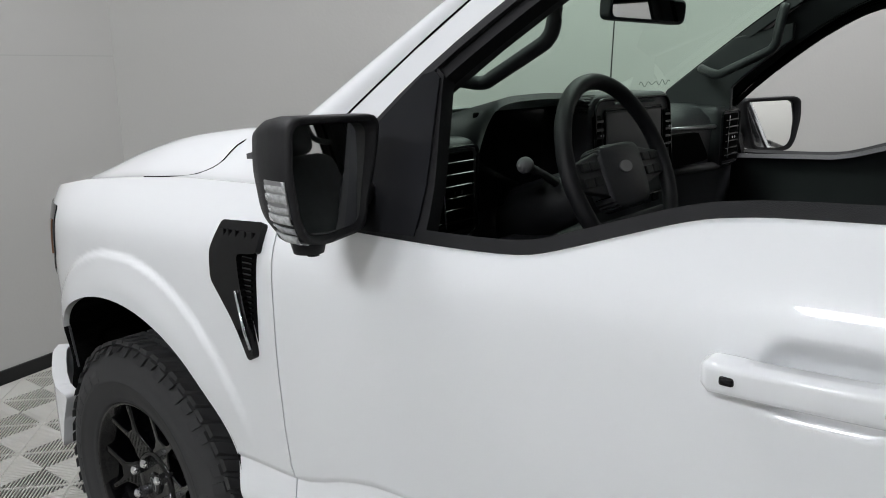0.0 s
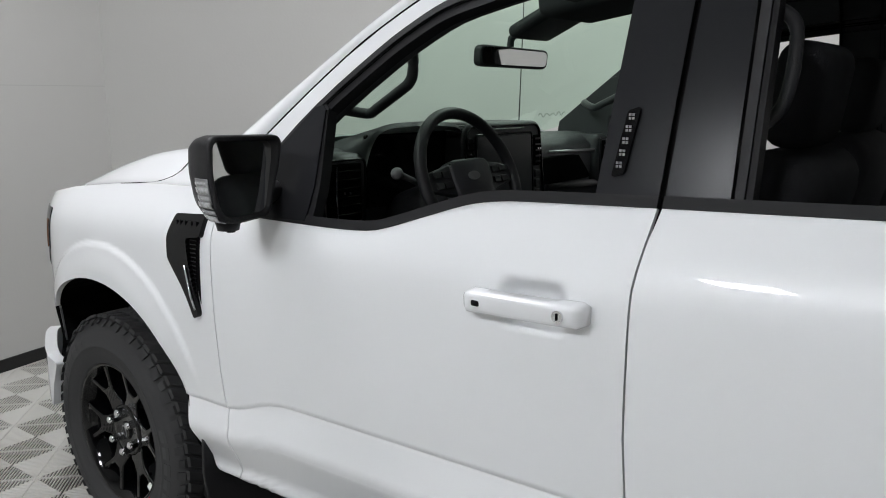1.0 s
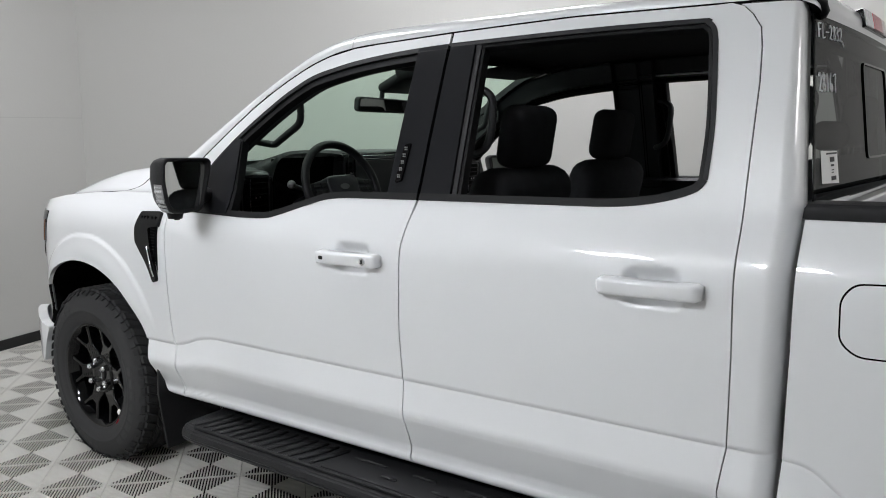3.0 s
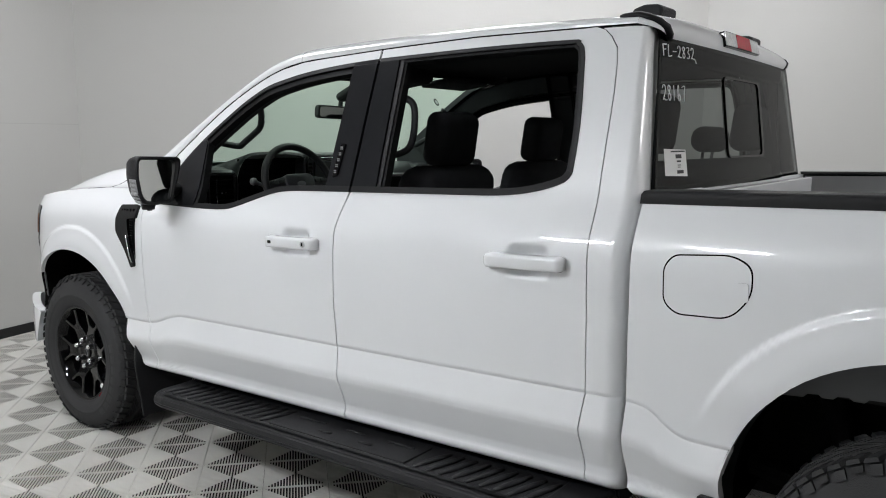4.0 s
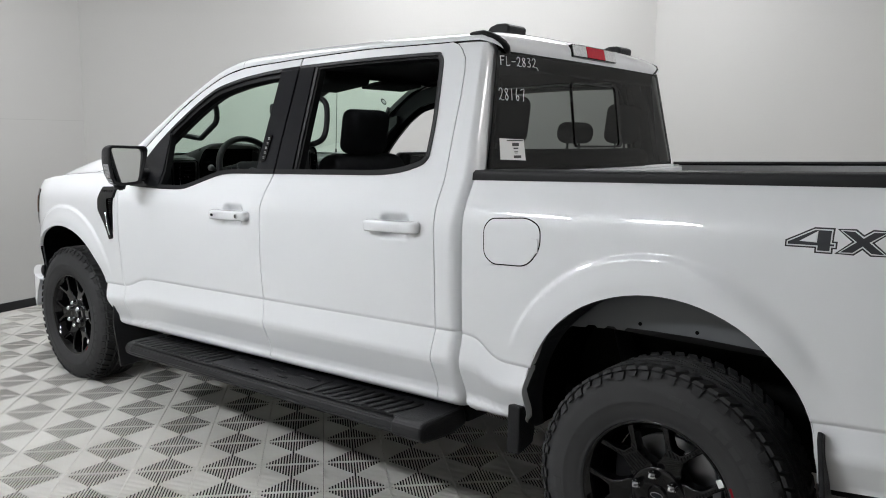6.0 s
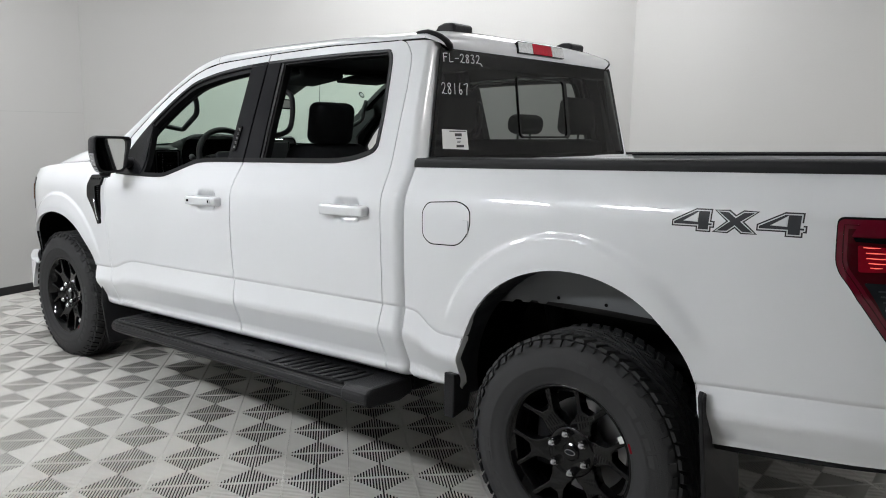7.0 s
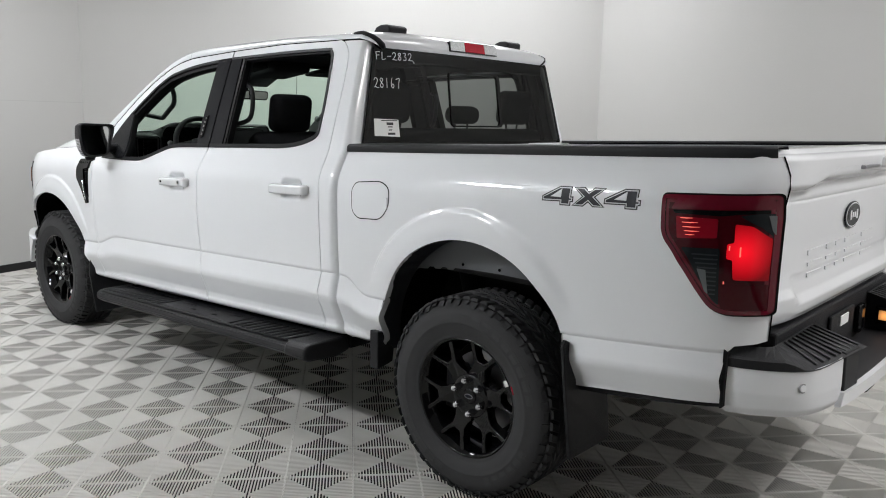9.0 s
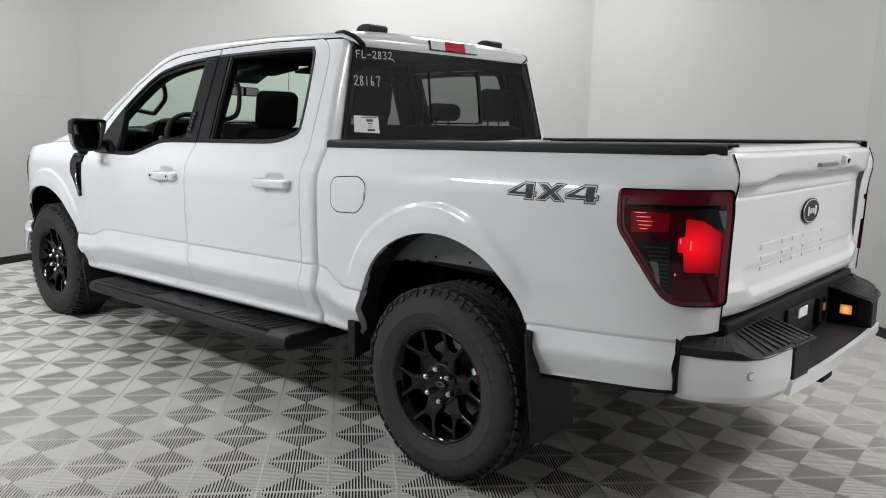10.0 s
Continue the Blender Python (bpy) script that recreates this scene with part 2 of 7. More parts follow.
def frange(a, b, step):
    n = max(1, int(round((b - a) / step)))
    return [a + (b - a) * i / n for i in range(n + 1)]


def add_panel(polys, fn, us, vs, depth=0.025, flip=False):
    """Sheet over flat outlines (u, v), cut on a grid of us and vs, laid on the surface fn(u, v), with a turned-in rim.
    Returns a mesh whose shading follows the surface."""
    bm = bmesh.new()
    for poly in polys:
        bm.faces.new([bm.verts.new((p[0], p[1], 0)) for p in poly])
    for axis, cuts in ((0, us), (1, vs)):
        lo = min(v.co[axis] for v in bm.verts)
        hi = max(v.co[axis] for v in bm.verts)
        for c in cuts:
            if lo + 1e-4 < c < hi - 1e-4:
                co = (c, 0, 0) if axis == 0 else (0, c, 0)
                no = (1, 0, 0) if axis == 0 else (0, 1, 0)
                bmesh.ops.bisect_plane(bm, geom=bm.verts[:] + bm.edges[:] + bm.faces[:], plane_co=co, plane_no=no, dist=1e-5)
    e = 0.003
    nor = {}
    bm.verts.index_update()
    for v in bm.verts:
        u, w = v.co.x, v.co.y
        du = Vector(fn(u + e, w)) - Vector(fn(u - e, w))
        dv = Vector(fn(u, w + e)) - Vector(fn(u, w - e))
        nor[v] = du.cross(dv).normalized()
    for v in bm.verts:
        v.co = Vector(fn(v.co.x, v.co.y))
    # the outside is the face turned away from the truck's middle line
    away = sum(1 if n.dot(v.co - Vector((0, min(4.0, max(-0.6, v.co.y)), 1.0))) > 0 else -1 for v, n in nor.items())
    if (away < 0) != flip:
        nor = {v: -n for v, n in nor.items()}
    for f in bm.faces:
        f.normal_update()
        if f.normal.dot(nor[f.verts[0]]) < 0:
            f.normal_flip()
    surf = set(bm.faces)
    inner = {}
    border = [ed for ed in bm.edges if len(ed.link_faces) == 1]
    for ed in border:
        for v in ed.verts:
            if v not in inner:
                inner[v] = bm.verts.new(v.co - nor[v] * depth)
    for ed in border:
        l = ed.link_loops[0]
        a, b = l.vert, l.link_loop_next.vert
        bm.faces.new((b, a, inner[a], inner[b]))
    for f in bm.faces:
        f.material_index = 0 if f in surf else 1
    bm.faces.index_update()
    normals = []
    for f in bm.faces:
        f.normal_update()
        for l in f.loops:
            normals.append(nor[l.vert] if f in surf else f.normal.copy())
    return bm, normals


def panel(name, polys, fn, us, vs, mat, parent, depth=0.025, flip=False, label="", rim=None):
    bm, normals = add_panel(polys, fn, us, vs, depth, flip)
    ob = part(name, bm, mat, parent, label, smooth=True)
    ob.data.materials.append(rim or (GAP if mat is PAINT and depth >= 0.02 else mat))
    ob.data.normals_split_custom_set(normals)
    return ob


def mirrored(ob, parent):
    """The same part on the other flank of the truck."""
    o = ob.copy()
    scene.collection.objects.link(o)
    o.parent = parent
    o.matrix_basis = Matrix.Diagonal((-1, 1, 1, 1)) @ ob.matrix_basis
    for c in ob.children:
        k = c.copy()
        scene.collection.objects.link(k)
        k.parent = o
    return o


# ---- the truck's shape ----
RAKE = 0.034


def at(x, y, h):
    """A point of the body from half-width, length and height over the raked sill line."""
    return Vector((x, y, h - RAKE * (y - 1.8)))


def table(rows, step=0.002, blur=0.012):
    """A smooth curve through a table of (place, value)."""
    a = np.array(rows, float)
    g = np.arange(a[0, 0], a[-1, 0] + step, step)
    v = np.interp(g, a[:, 0], a[:, 1])
    k = int(blur * 3 / step)
    w = np.exp(-0.5 * (np.arange(-k, k + 1) * step / blur) ** 2)
    w /= w.sum()
    v = np.convolve(np.pad(v, k, mode="reflect", reflect_type="odd"), w, mode="valid")
    return lambda s: float(np.interp(s, g, v))


def step(a, b, s):
    t = min(1.0, max(0.0, (s - a) / (b - a)))
    return t * t * (3 - 2 * t)


PROFILE = table([(0.30, 0.925), (0.60, 0.925), (0.75, 0.931), (0.95, 0.941), (1.08, 0.942), (1.145, 0.940), (1.170, 0.936), (1.197, 0.9265), (1.225, 0.913), (1.255, 0.895),
                 (1.29, 0.876), (1.33, 0.862), (1.45, 0.8255), (1.77, 0.722), (1.90, 0.67)], blur=0.022)
PLAN = table([(-1.30, -0.60), (-1.13, -0.235), (-1.09, -0.165), (-1.04, -0.10), (-0.97, -0.058), (-0.85, -0.035), (-0.6, -0.022), (0.0, -0.018), (0.85, -0.013),
              (1.8, 0.0), (3.0, 0.010), (3.7, 0.006), (3.95, -0.004), (4.06, -0.022), (4.15, -0.055), (4.25, -0.11), (4.35, -0.19), (4.5, -0.35), (4.7, -0.6)], blur=0.035)
LOWER = table([(-0.01, 0.0), (0.0, 0.0), (0.003, -0.0045), (0.009, -0.002), (0.095, 0.017), (0.110, 0.0175), (0.128, 0.0145), (0.225, -0.020), (0.245, -0.022),
               (0.260, -0.017), (0.272, -0.018), (0.284, -0.027), (0.295, -0.045), (0.40, -0.16)], step=0.0005, blur=0.0015)
CREASE = table([(-1.3, 0.70), (-0.9, 0.692), (-0.44, 0.672), (0.5, 0.670), (0.575, 0.671), (0.62, 0.69), (0.675, 0.742), (0.74, 0.751), (2.70, 0.751), (2.80, 0.750),
                (2.88, 0.735), (2.97, 0.702), (3.03, 0.692), (3.25, 0.690), (4.7, 0.690)], blur=0.02)
DENTS = ((1.985, 2.118, 1.117), (0.998, 1.132, 1.117))
FLARES = ((0.030, 0.575, 0.545, 0.517), (3.660, 0.590, 0.525, 0.522))


def half(y, h):
    """Half the body's width at length y and height h."""
    p = PLAN(y)
    if y < -0.85:
        p *= 1 - 0.32 * step(1.10, 1.27, h) * step(-0.86, -1.04, y)
    x = PROFILE(h) + p
    c = CREASE(y)
    if h < c:
        x += LOWER((c - h) * 0.296 / (c - 0.455))
    for ya, yb, hm in DENTS:
        if ya - 0.02 < y < yb + 0.02 and abs(h - hm) < 0.08:
            x -= 0.020 * step(ya - 0.014, ya + 0.026, y) * step(yb + 0.014, yb - 0.026, y) * step(hm - 0.056, hm - 0.020, h) * step(hm + 0.058, hm + 0.020, h)
    for cy, ch, ry, rh in FLARES:
        if abs(y - cy) < 0.62 and h > 0.4:
            r = math.hypot((y - cy) / ry, (h - ch) / rh)
            fade = step(0.70, 0.86, h) if h < 0.9 else 1.0
            soft = 0.043 + (0.07 * step(0.0, -0.30, y - cy) if cy < 1 else 0.0)
            x += (0.0135 if cy < 1 else 0.0095) * step(1.0, 1.0 - soft, r) * fade + 0.009 * step(0.98, 0.80, r) * (0.35 + 0.65 * fade)
    return x


def side(y, h, off=0.0):
    return at(-(half(y, h) + off), y, h)


def side_fn(off=0.0):
    return lambda u, v: side(u, level(u, v), off)


def lift(y):
    return CREASE(y) - 0.751


def level(y, v):
    """Height at a grid line v of the side; near the sill the grid lines follow the crease."""
    d = lift(y)
    h = v
    for _ in range(5):
        h = v + d * step(1.02, 0.80, h)
    return h


def flat(poly):
    """An outline of (y, height) moved to the side's grid lines."""
    fine = []
    for (y0, h0), (y1, h1) in zip(poly, poly[1:] + poly[:1]):
        n = max(1, int(max(abs(y1 - y0), abs(h1 - h0)) / 0.05))
        fine += [(y0 + (y1 - y0) * i / n, h0 + (h1 - h0) * i / n) for i in range(n)]
    return [(y, h - lift(y) * step(1.02, 0.80, h)) for y, h in fine]


TOPLINE = table([(0.60, 1.792), (0.95, 1.806), (1.425, 1.820), (1.834, 1.815), (2.072, 1.808), (2.224, 1.804), (2.331, 1.791), (2.438, 1.759), (2.528, 1.718), (2.655, 1.650), (2.777, 1.563),
                 (2.921, 1.448), (3.06, 1.33), (3.2, 1.21)], blur=0.025)
CROWN = table([(0.60, 1.840), (0.9, 1.857), (1.4, 1.880), (1.9, 1.890), (2.15, 1.890), (2.30, 1.884), (2.45, 1.850), (3.50, 1.283), (3.7, 1.165)], blur=0.03)


def roof(s, y, off=0.0):
    """The cab's upper skin. s runs from -1 at one roof edge to 1 at the other."""
    ht, hc = TOPLINE(y), CROWN(y)
    xt = PROFILE(ht) + PLAN(y)
    phi = abs(s) * math.pi / 2
    n = 2 / 3.1
    x = math.copysign((xt + off) * math.sin(phi) ** n, s)
    return at(x, y, ht + (hc - ht + off) * max(0.0, math.cos(phi)) ** n)


# ---- booth ----
ROOM = [(-3.6, 5.05), (0.33, 5.96), (3.80, 2.23), (3.22, -0.48), (0.9, -3.65), (-2.2, -4.9), (-5.2, -3.6), (-6.4, -0.4), (-5.9, 3.0)]
WALL_H = 3.9


def build_room():
    n = len(ROOM)
    for i in range(n):
        a, b = Vector((*ROOM[i], 0)), Vector((*ROOM[(i + 1) % n], 0))
        d = (b - a).normalized()
        out = Vector((-d.y, d.x, 0))
        bm = bmesh.new()
        q = [a - d * 0.0, b + d * 0.0, b + out * 0.12, a + out * 0.12]
        add_prism(bm, [p + Vector((0, 0, -0.05)) for p in q], (0, 0, WALL_H + 0.05))
        # panels 5 and 6 are out of view, darkened to deepen blacks and shade
        w = finish("wall_" + "abcdefghi"[i], bm, BACK_WALL if i in (5, 6) else WALL)
        tagged(w, "unseen dark grey wall panel added to cut fill light" if i in (5, 6) else "smooth pale grey painted booth wall panel", "wall", kind="structure")
        if i == 0:
            bm = bmesh.new()
            q = [a + d * 0.02, b - d * 0.004, b - d * 0.004 - out * 0.002, a + d * 0.02 - out * 0.002]
            add_prism(bm, [p + Vector((0, 0, 1.548)) for p in q], (0, 0, 0.005))
            part("panel_seam", bm, SEAM, w)
        bm = bmesh.new()
        q = [a + d * 0.004, b - d * 0.004, b - d * 0.004 - out * 0.015, a + d * 0.004 - out * 0.015]
        add_prism(bm, [p + Vector((0, 0, 0.0)) for p in q], (0, 0, 0.07), bev=0.003)
        t = finish("baseboard", bm, BASE_TRIM)
        tagged(t, "low black baseboard along the booth wall", "baseboard", kind="structure")
    bm = bmesh.new()
    bm.faces.new([bm.verts.new((x, y, WALL_H)) for x, y in ROOM])
    r = bmesh.ops.extrude_face_region(bm, geom=bm.faces[:])
    bmesh.ops.translate(bm, vec=(0, 0, 0.1), verts=[g for g in r["geom"] if isinstance(g, bmesh.types.BMVert)])
    tagged(finish("ceiling", bm, CEIL), "plain white booth ceiling", "ceiling", kind="structure")


build_room()


def build_lights():
    """Long flat lamps under the ceiling, round the booth, all out of view; some are added only as fill."""
    for x, y, lx, ly, turn, z, glow_mat in LAMPS:
        lamp = thing("ceiling_light", "flat white rectangular lamp out of view, switched on", "ceiling light", group="booth ceiling lights")
        lamp.matrix_basis = pose(x, y, z, 0, 0, turn)
        bm = bmesh.new()
        add_box(bm, (-lx / 2 - 0.03, -ly / 2 - 0.03, 0.01), (lx / 2 + 0.03, ly / 2 + 0.03, 0.07), bev=0.006)
        part("housing", bm, PAINT, lamp)
        for k in (-1, 1):
            bm = bmesh.new()
            add_cyl(bm, (k * lx * 0.35, 0, 0.07), (k * lx * 0.35, 0, WALL_H - z), 0.004, seg=8)
            part("hanger", bm, STEEL, lamp)
        bm = bmesh.new()
        add_box(bm, (-lx / 2, -ly / 2, 0.0), (lx / 2, ly / 2, 0.012))
        part("diffuser", bm, glow_mat, lamp, "glowing white diffuser")


FILL_GLOW = material("fill_diffuser", (0.9, 0.9, 0.9), 0.5, emit=(0.955, 0.965, 1.0), emit_strength=22.5)
KEY_GLOW = material("key_diffuser", (0.9, 0.9, 0.9), 0.5, emit=(0.928, 0.957, 1.0), emit_strength=102.0)
WIDE_GLOW = material("wide_diffuser", (0.9, 0.9, 0.9), 0.5, emit=(0.985, 0.975, 0.99), emit_strength=20.0)
DIM_FILL_GLOW = material("dim_fill_diffuser", (0.9, 0.9, 0.9), 0.5, emit=(0.955, 0.965, 1.0), emit_strength=18.0)
# Keys and wide lamp follow highlights and shadows; the rest is added fill.
LAMPS = [(-4.1, 2.80, 0.48, 0.45, 0, 3.1, KEY_GLOW), (-4.1, 1.62, 0.48, 0.45, 0, 3.1, KEY_GLOW), (-1.2, 3.85, 1.0, 0.75, 20, 3.48, FILL_GLOW), (1.5, 3.2, 0.9, 0.7, -40, 3.48, DIM_FILL_GLOW),
         (2.4, 2.0, 0.7, 0.95, 0, 3.48, DIM_FILL_GLOW), (1.8, -1.1, 0.6, 0.65, 20, 3.48, DIM_FILL_GLOW), (0.2, -3.2, 2.0, 0.65, 10, 3.48, WIDE_GLOW)]
build_lights()


# ---- the truck ----
truck = thing("pickup_truck", "white four-door pickup truck with black wheels, parked on the tiled floor", "pickup truck")
truck.matrix_basis = Matrix.Translation((0.04, 0, 0)) @ Matrix.Diagonal((1.0426, 1, 1, 1))

US = frange(-1.3, 4.7, 0.045)
VS = frange(0.40, 1.90, 0.045)
V_LOW = frange(0.42, 0.80, 0.0125) + [0.7515, 0.7505, 0.7495, 0.7485, 0.747, 0.745, 0.742, 0.739]
V_BELT = frange(1.14, 1.36, 0.02)
V_DENT = frange(1.06, 1.18, 0.006)
U_FRONT = frange(1.97, 2.135, 0.0075)
U_REAR = frange(0.983, 1.15, 0.0075)


def arc(cy, ch, ry, rh, a0, a1, n=28):
    return [(cy + ry * math.cos(radians(a0 + (a1 - a0) * i / n)), ch + rh * math.sin(radians(a0 + (a1 - a0) * i / n))) for i in range(n + 1)]


BELT_F = [(2.965, 1.236), (2.80, 1.230), (2.62, 1.226), (2.50, 1.228), (2.436, 1.240), (2.349, 1.266), (2.255, 1.293), (2.19, 1.303), (2.10, 1.307), (1.846, 1.308)]
TRIM_F = [(1.846, 1.775), (1.971, 1.771), (2.10, 1.763), (2.229, 1.750), (2.33, 1.733), (2.42, 1.713), (2.50, 1.678), (2.597, 1.622), (2.765, 1.502), (2.90, 1.375), (2.962, 1.275)]
BELT_R = [(1.836, 1.308), (1.60, 1.308), (1.40, 1.308), (1.30, 1.308), (1.24, 1.3085), (1.175, 1.3115), (1.106, 1.320), (1.045, 1.334), (0.998, 1.352), (0.980, 1.375)]
TRIM_R = [(0.984, 1.508), (1.008, 1.690), (1.013, 1.720), (1.022, 1.748), (1.040, 1.764), (1.068, 1.770), (1.40, 1.777), (1.836, 1.776)]


def top_edge(ys, drop=0.004):
    return [(y, TOPLINE(y) - drop) for y in ys]


def build_doors():
    gap_f = [(3.026, 0.460), (3.014, 0.50), (3.012, 0.56), (3.018, 0.63), (3.027, 0.688), (3.038, 0.72), (3.046, 0.80), (3.049, 0.95), (3.050, 1.08), (3.052, 1.20), (3.052, 1.30)]
    gap_b = [(1.852, 1.25), (1.858, 1.17), (1.860, 0.90), (1.852, 0.752), (1.842, 0.66), (1.838, 0.56), (1.841, 0.50), (1.838, 0.460)]
    poly = gap_f + top_edge([3.045, 3.0, 2.95, 2.88, 2.80, 2.70, 2.604, 2.54, 2.48, 2.42, 2.361, 2.25, 2.15, 2.05, 1.95, 1.846]) + TRIM_F + BELT_F + gap_b
    front = panel("front_door", [flat(poly)], side_fn(), US + U_FRONT, VS + V_LOW + V_BELT + V_DENT, PAINT, truck, depth=0.012, rim=PAINT, label="white front door with its window rolled down")
    gap_b2 = [(y - 0.0042, h) for y, h in gap_b][::-1]
    gap_r = [(0.936, 1.772), (0.912, 1.738), (0.902, 1.690), (0.894, 1.604), (0.889, 1.466), (0.885, 1.349), (0.879, 1.243), (0.875, 1.157), (0.868, 0.963), (0.868, 0.752),
             (0.874, 0.70), (0.880, 0.64), (0.874, 0.55), (0.872, 0.50), (0.872, 0.455)]
    poly = gap_b2 + [BELT_R[0]] + BELT_R[1:] + TRIM_R + top_edge([1.836, 1.7, 1.55, 1.425, 1.3, 1.2, 1.1, 1.03]) + [(0.99, 1.805), (0.96, 1.794)] + gap_r
    rear = panel("rear_door", [flat(poly)], side_fn(), US + U_REAR, VS + V_LOW + V_BELT + V_DENT, PAINT, truck, depth=0.012, rim=PAINT, label="white rear door with its window rolled down")
    return front, rear


def strip(line_a, line_b):
    """A band between two lines of equal point count."""
    return list(line_a) + list(line_b)[::-1]


def inset_line(line, d):
    out = []
    for i, p in enumerate(line):
        a = Vector(line[max(0, i - 1)])
        b = Vector(line[min(len(line) - 1, i + 1)])
        t = (b - a).normalized()
        out.append((p[0] - t.y * d, p[1] + t.x * d))
    return out


def build_window_trim(front, rear):
    belt = smooth_line([(*p, 0) for p in BELT_F], 3)
    belt = [(p.x, p.y) for p in belt]
    # belt mouldings
    panel("belt_moulding", [strip(inset_line(belt, -0.016)[::-1], inset_line(belt, 0.004)[::-1])], side_fn(0.004), US, VS, RUBBER, front, depth=0.02)
    belt_r = [(p.x, p.y) for p in smooth_line([(*p, 0) for p in BELT_R], 3)]
    panel("belt_moulding", [strip(inset_line(belt_r, -0.016)[::-1], inset_line(belt_r, 0.004)[::-1])], side_fn(0.004), US, VS, RUBBER, rear, depth=0.02)
    # window surrounds: an outer bright-black lip and a deeper seal
    trim = [(p.x, p.y) for p in smooth_line([(*p, 0) for p in TRIM_F], 3)]
    for a, b, off, mat, nm in ((-0.004, 0.011, 0.003, BLACK_PLASTIC, "window_surround"), (0.011, 0.018, -0.006, GAP, "glass_channel"), (0.018, 0.036, -0.004, RUBBER, "window_seal")):
        panel(nm, [strip(inset_line(trim, -a), inset_line(trim, -b))], side_fn(off), US, VS, mat, front, depth=0.03)
    trim = [BELT_R[-1]] + TRIM_R
    trim = [(p.x, p.y) for p in smooth_line([(*p, 0) for p in trim], 4)]
    for a, b, off, mat, nm in ((-0.004, 0.008, 0.003, BLACK_PLASTIC, "window_surround"), (0.008, 0.012, -0.006, GAP, "glass_channel"), (0.012, 0.020, -0.004, RUBBER, "window_seal")):
        panel(nm, [strip(inset_line(trim, -a), inset_line(trim, -b))], side_fn(off), US, VS, mat, rear, depth=0.03)
    # black sail at the mirror
    panel("mirror_sail", [[(2.968, 1.232), (2.90, 1.370), (2.768, 1.496), (2.742, 1.502), (2.728, 1.49), (2.705, 1.232)]], side_fn(0.006), US, VS, PILLAR_BLACK, front, depth=0.03,
          label="black plastic triangle carrying the mirror")
    panel("sail_rib", [[(2.742, 1.508), (2.724, 1.494), (2.685, 1.232), (2.705, 1.232)]], side_fn(0.001), US, VS, RUBBER, front, depth=0.03)
    # gloss pillars
    panel("pillar_cover", [[(1.962, 1.774), (1.967, 1.314), (1.847, 1.314), (1.847, 1.778)]], side_fn(0.003), US, VS, PILLAR_BLACK, front, depth=0.03, label="gloss black pillar cover")
    panel("pillar_cover", [[(1.835, 1.779), (1.835, 1.314), (1.7245, 1.314), (1.744, 1.779)]], side_fn(0.003), US, VS, PILLAR_BLACK, rear, depth=0.03, label="gloss black pillar cover")
    panel("window_seal", [[(1.740, 1.775), (1.719, 1.300), (1.704, 1.300), (1.722, 1.775)]], side_fn(-0.001), US, VS, BLACK_PLASTIC, rear, depth=0.03)
    panel("glass_run", [[(1.721, 1.775), (1.703, 1.300), (1.692, 1.300), (1.712, 1.775)]], side_fn(-0.007), US, VS, RUBBER, rear, depth=0.03)


def rear_edge(h, x=0.769):
    """Length at which the bed's rounded rear corner meets the tailgate."""
    y = -0.95
    while half(y, h) > x and y > -1.12:
        y -= 0.001
    return y


REAR_EDGE = [(rear_edge(h), h) for h in (1.297, 1.27, 1.24, 1.20, 1.15, 1.08, 1.0, 0.90, 0.82, 0.728)]


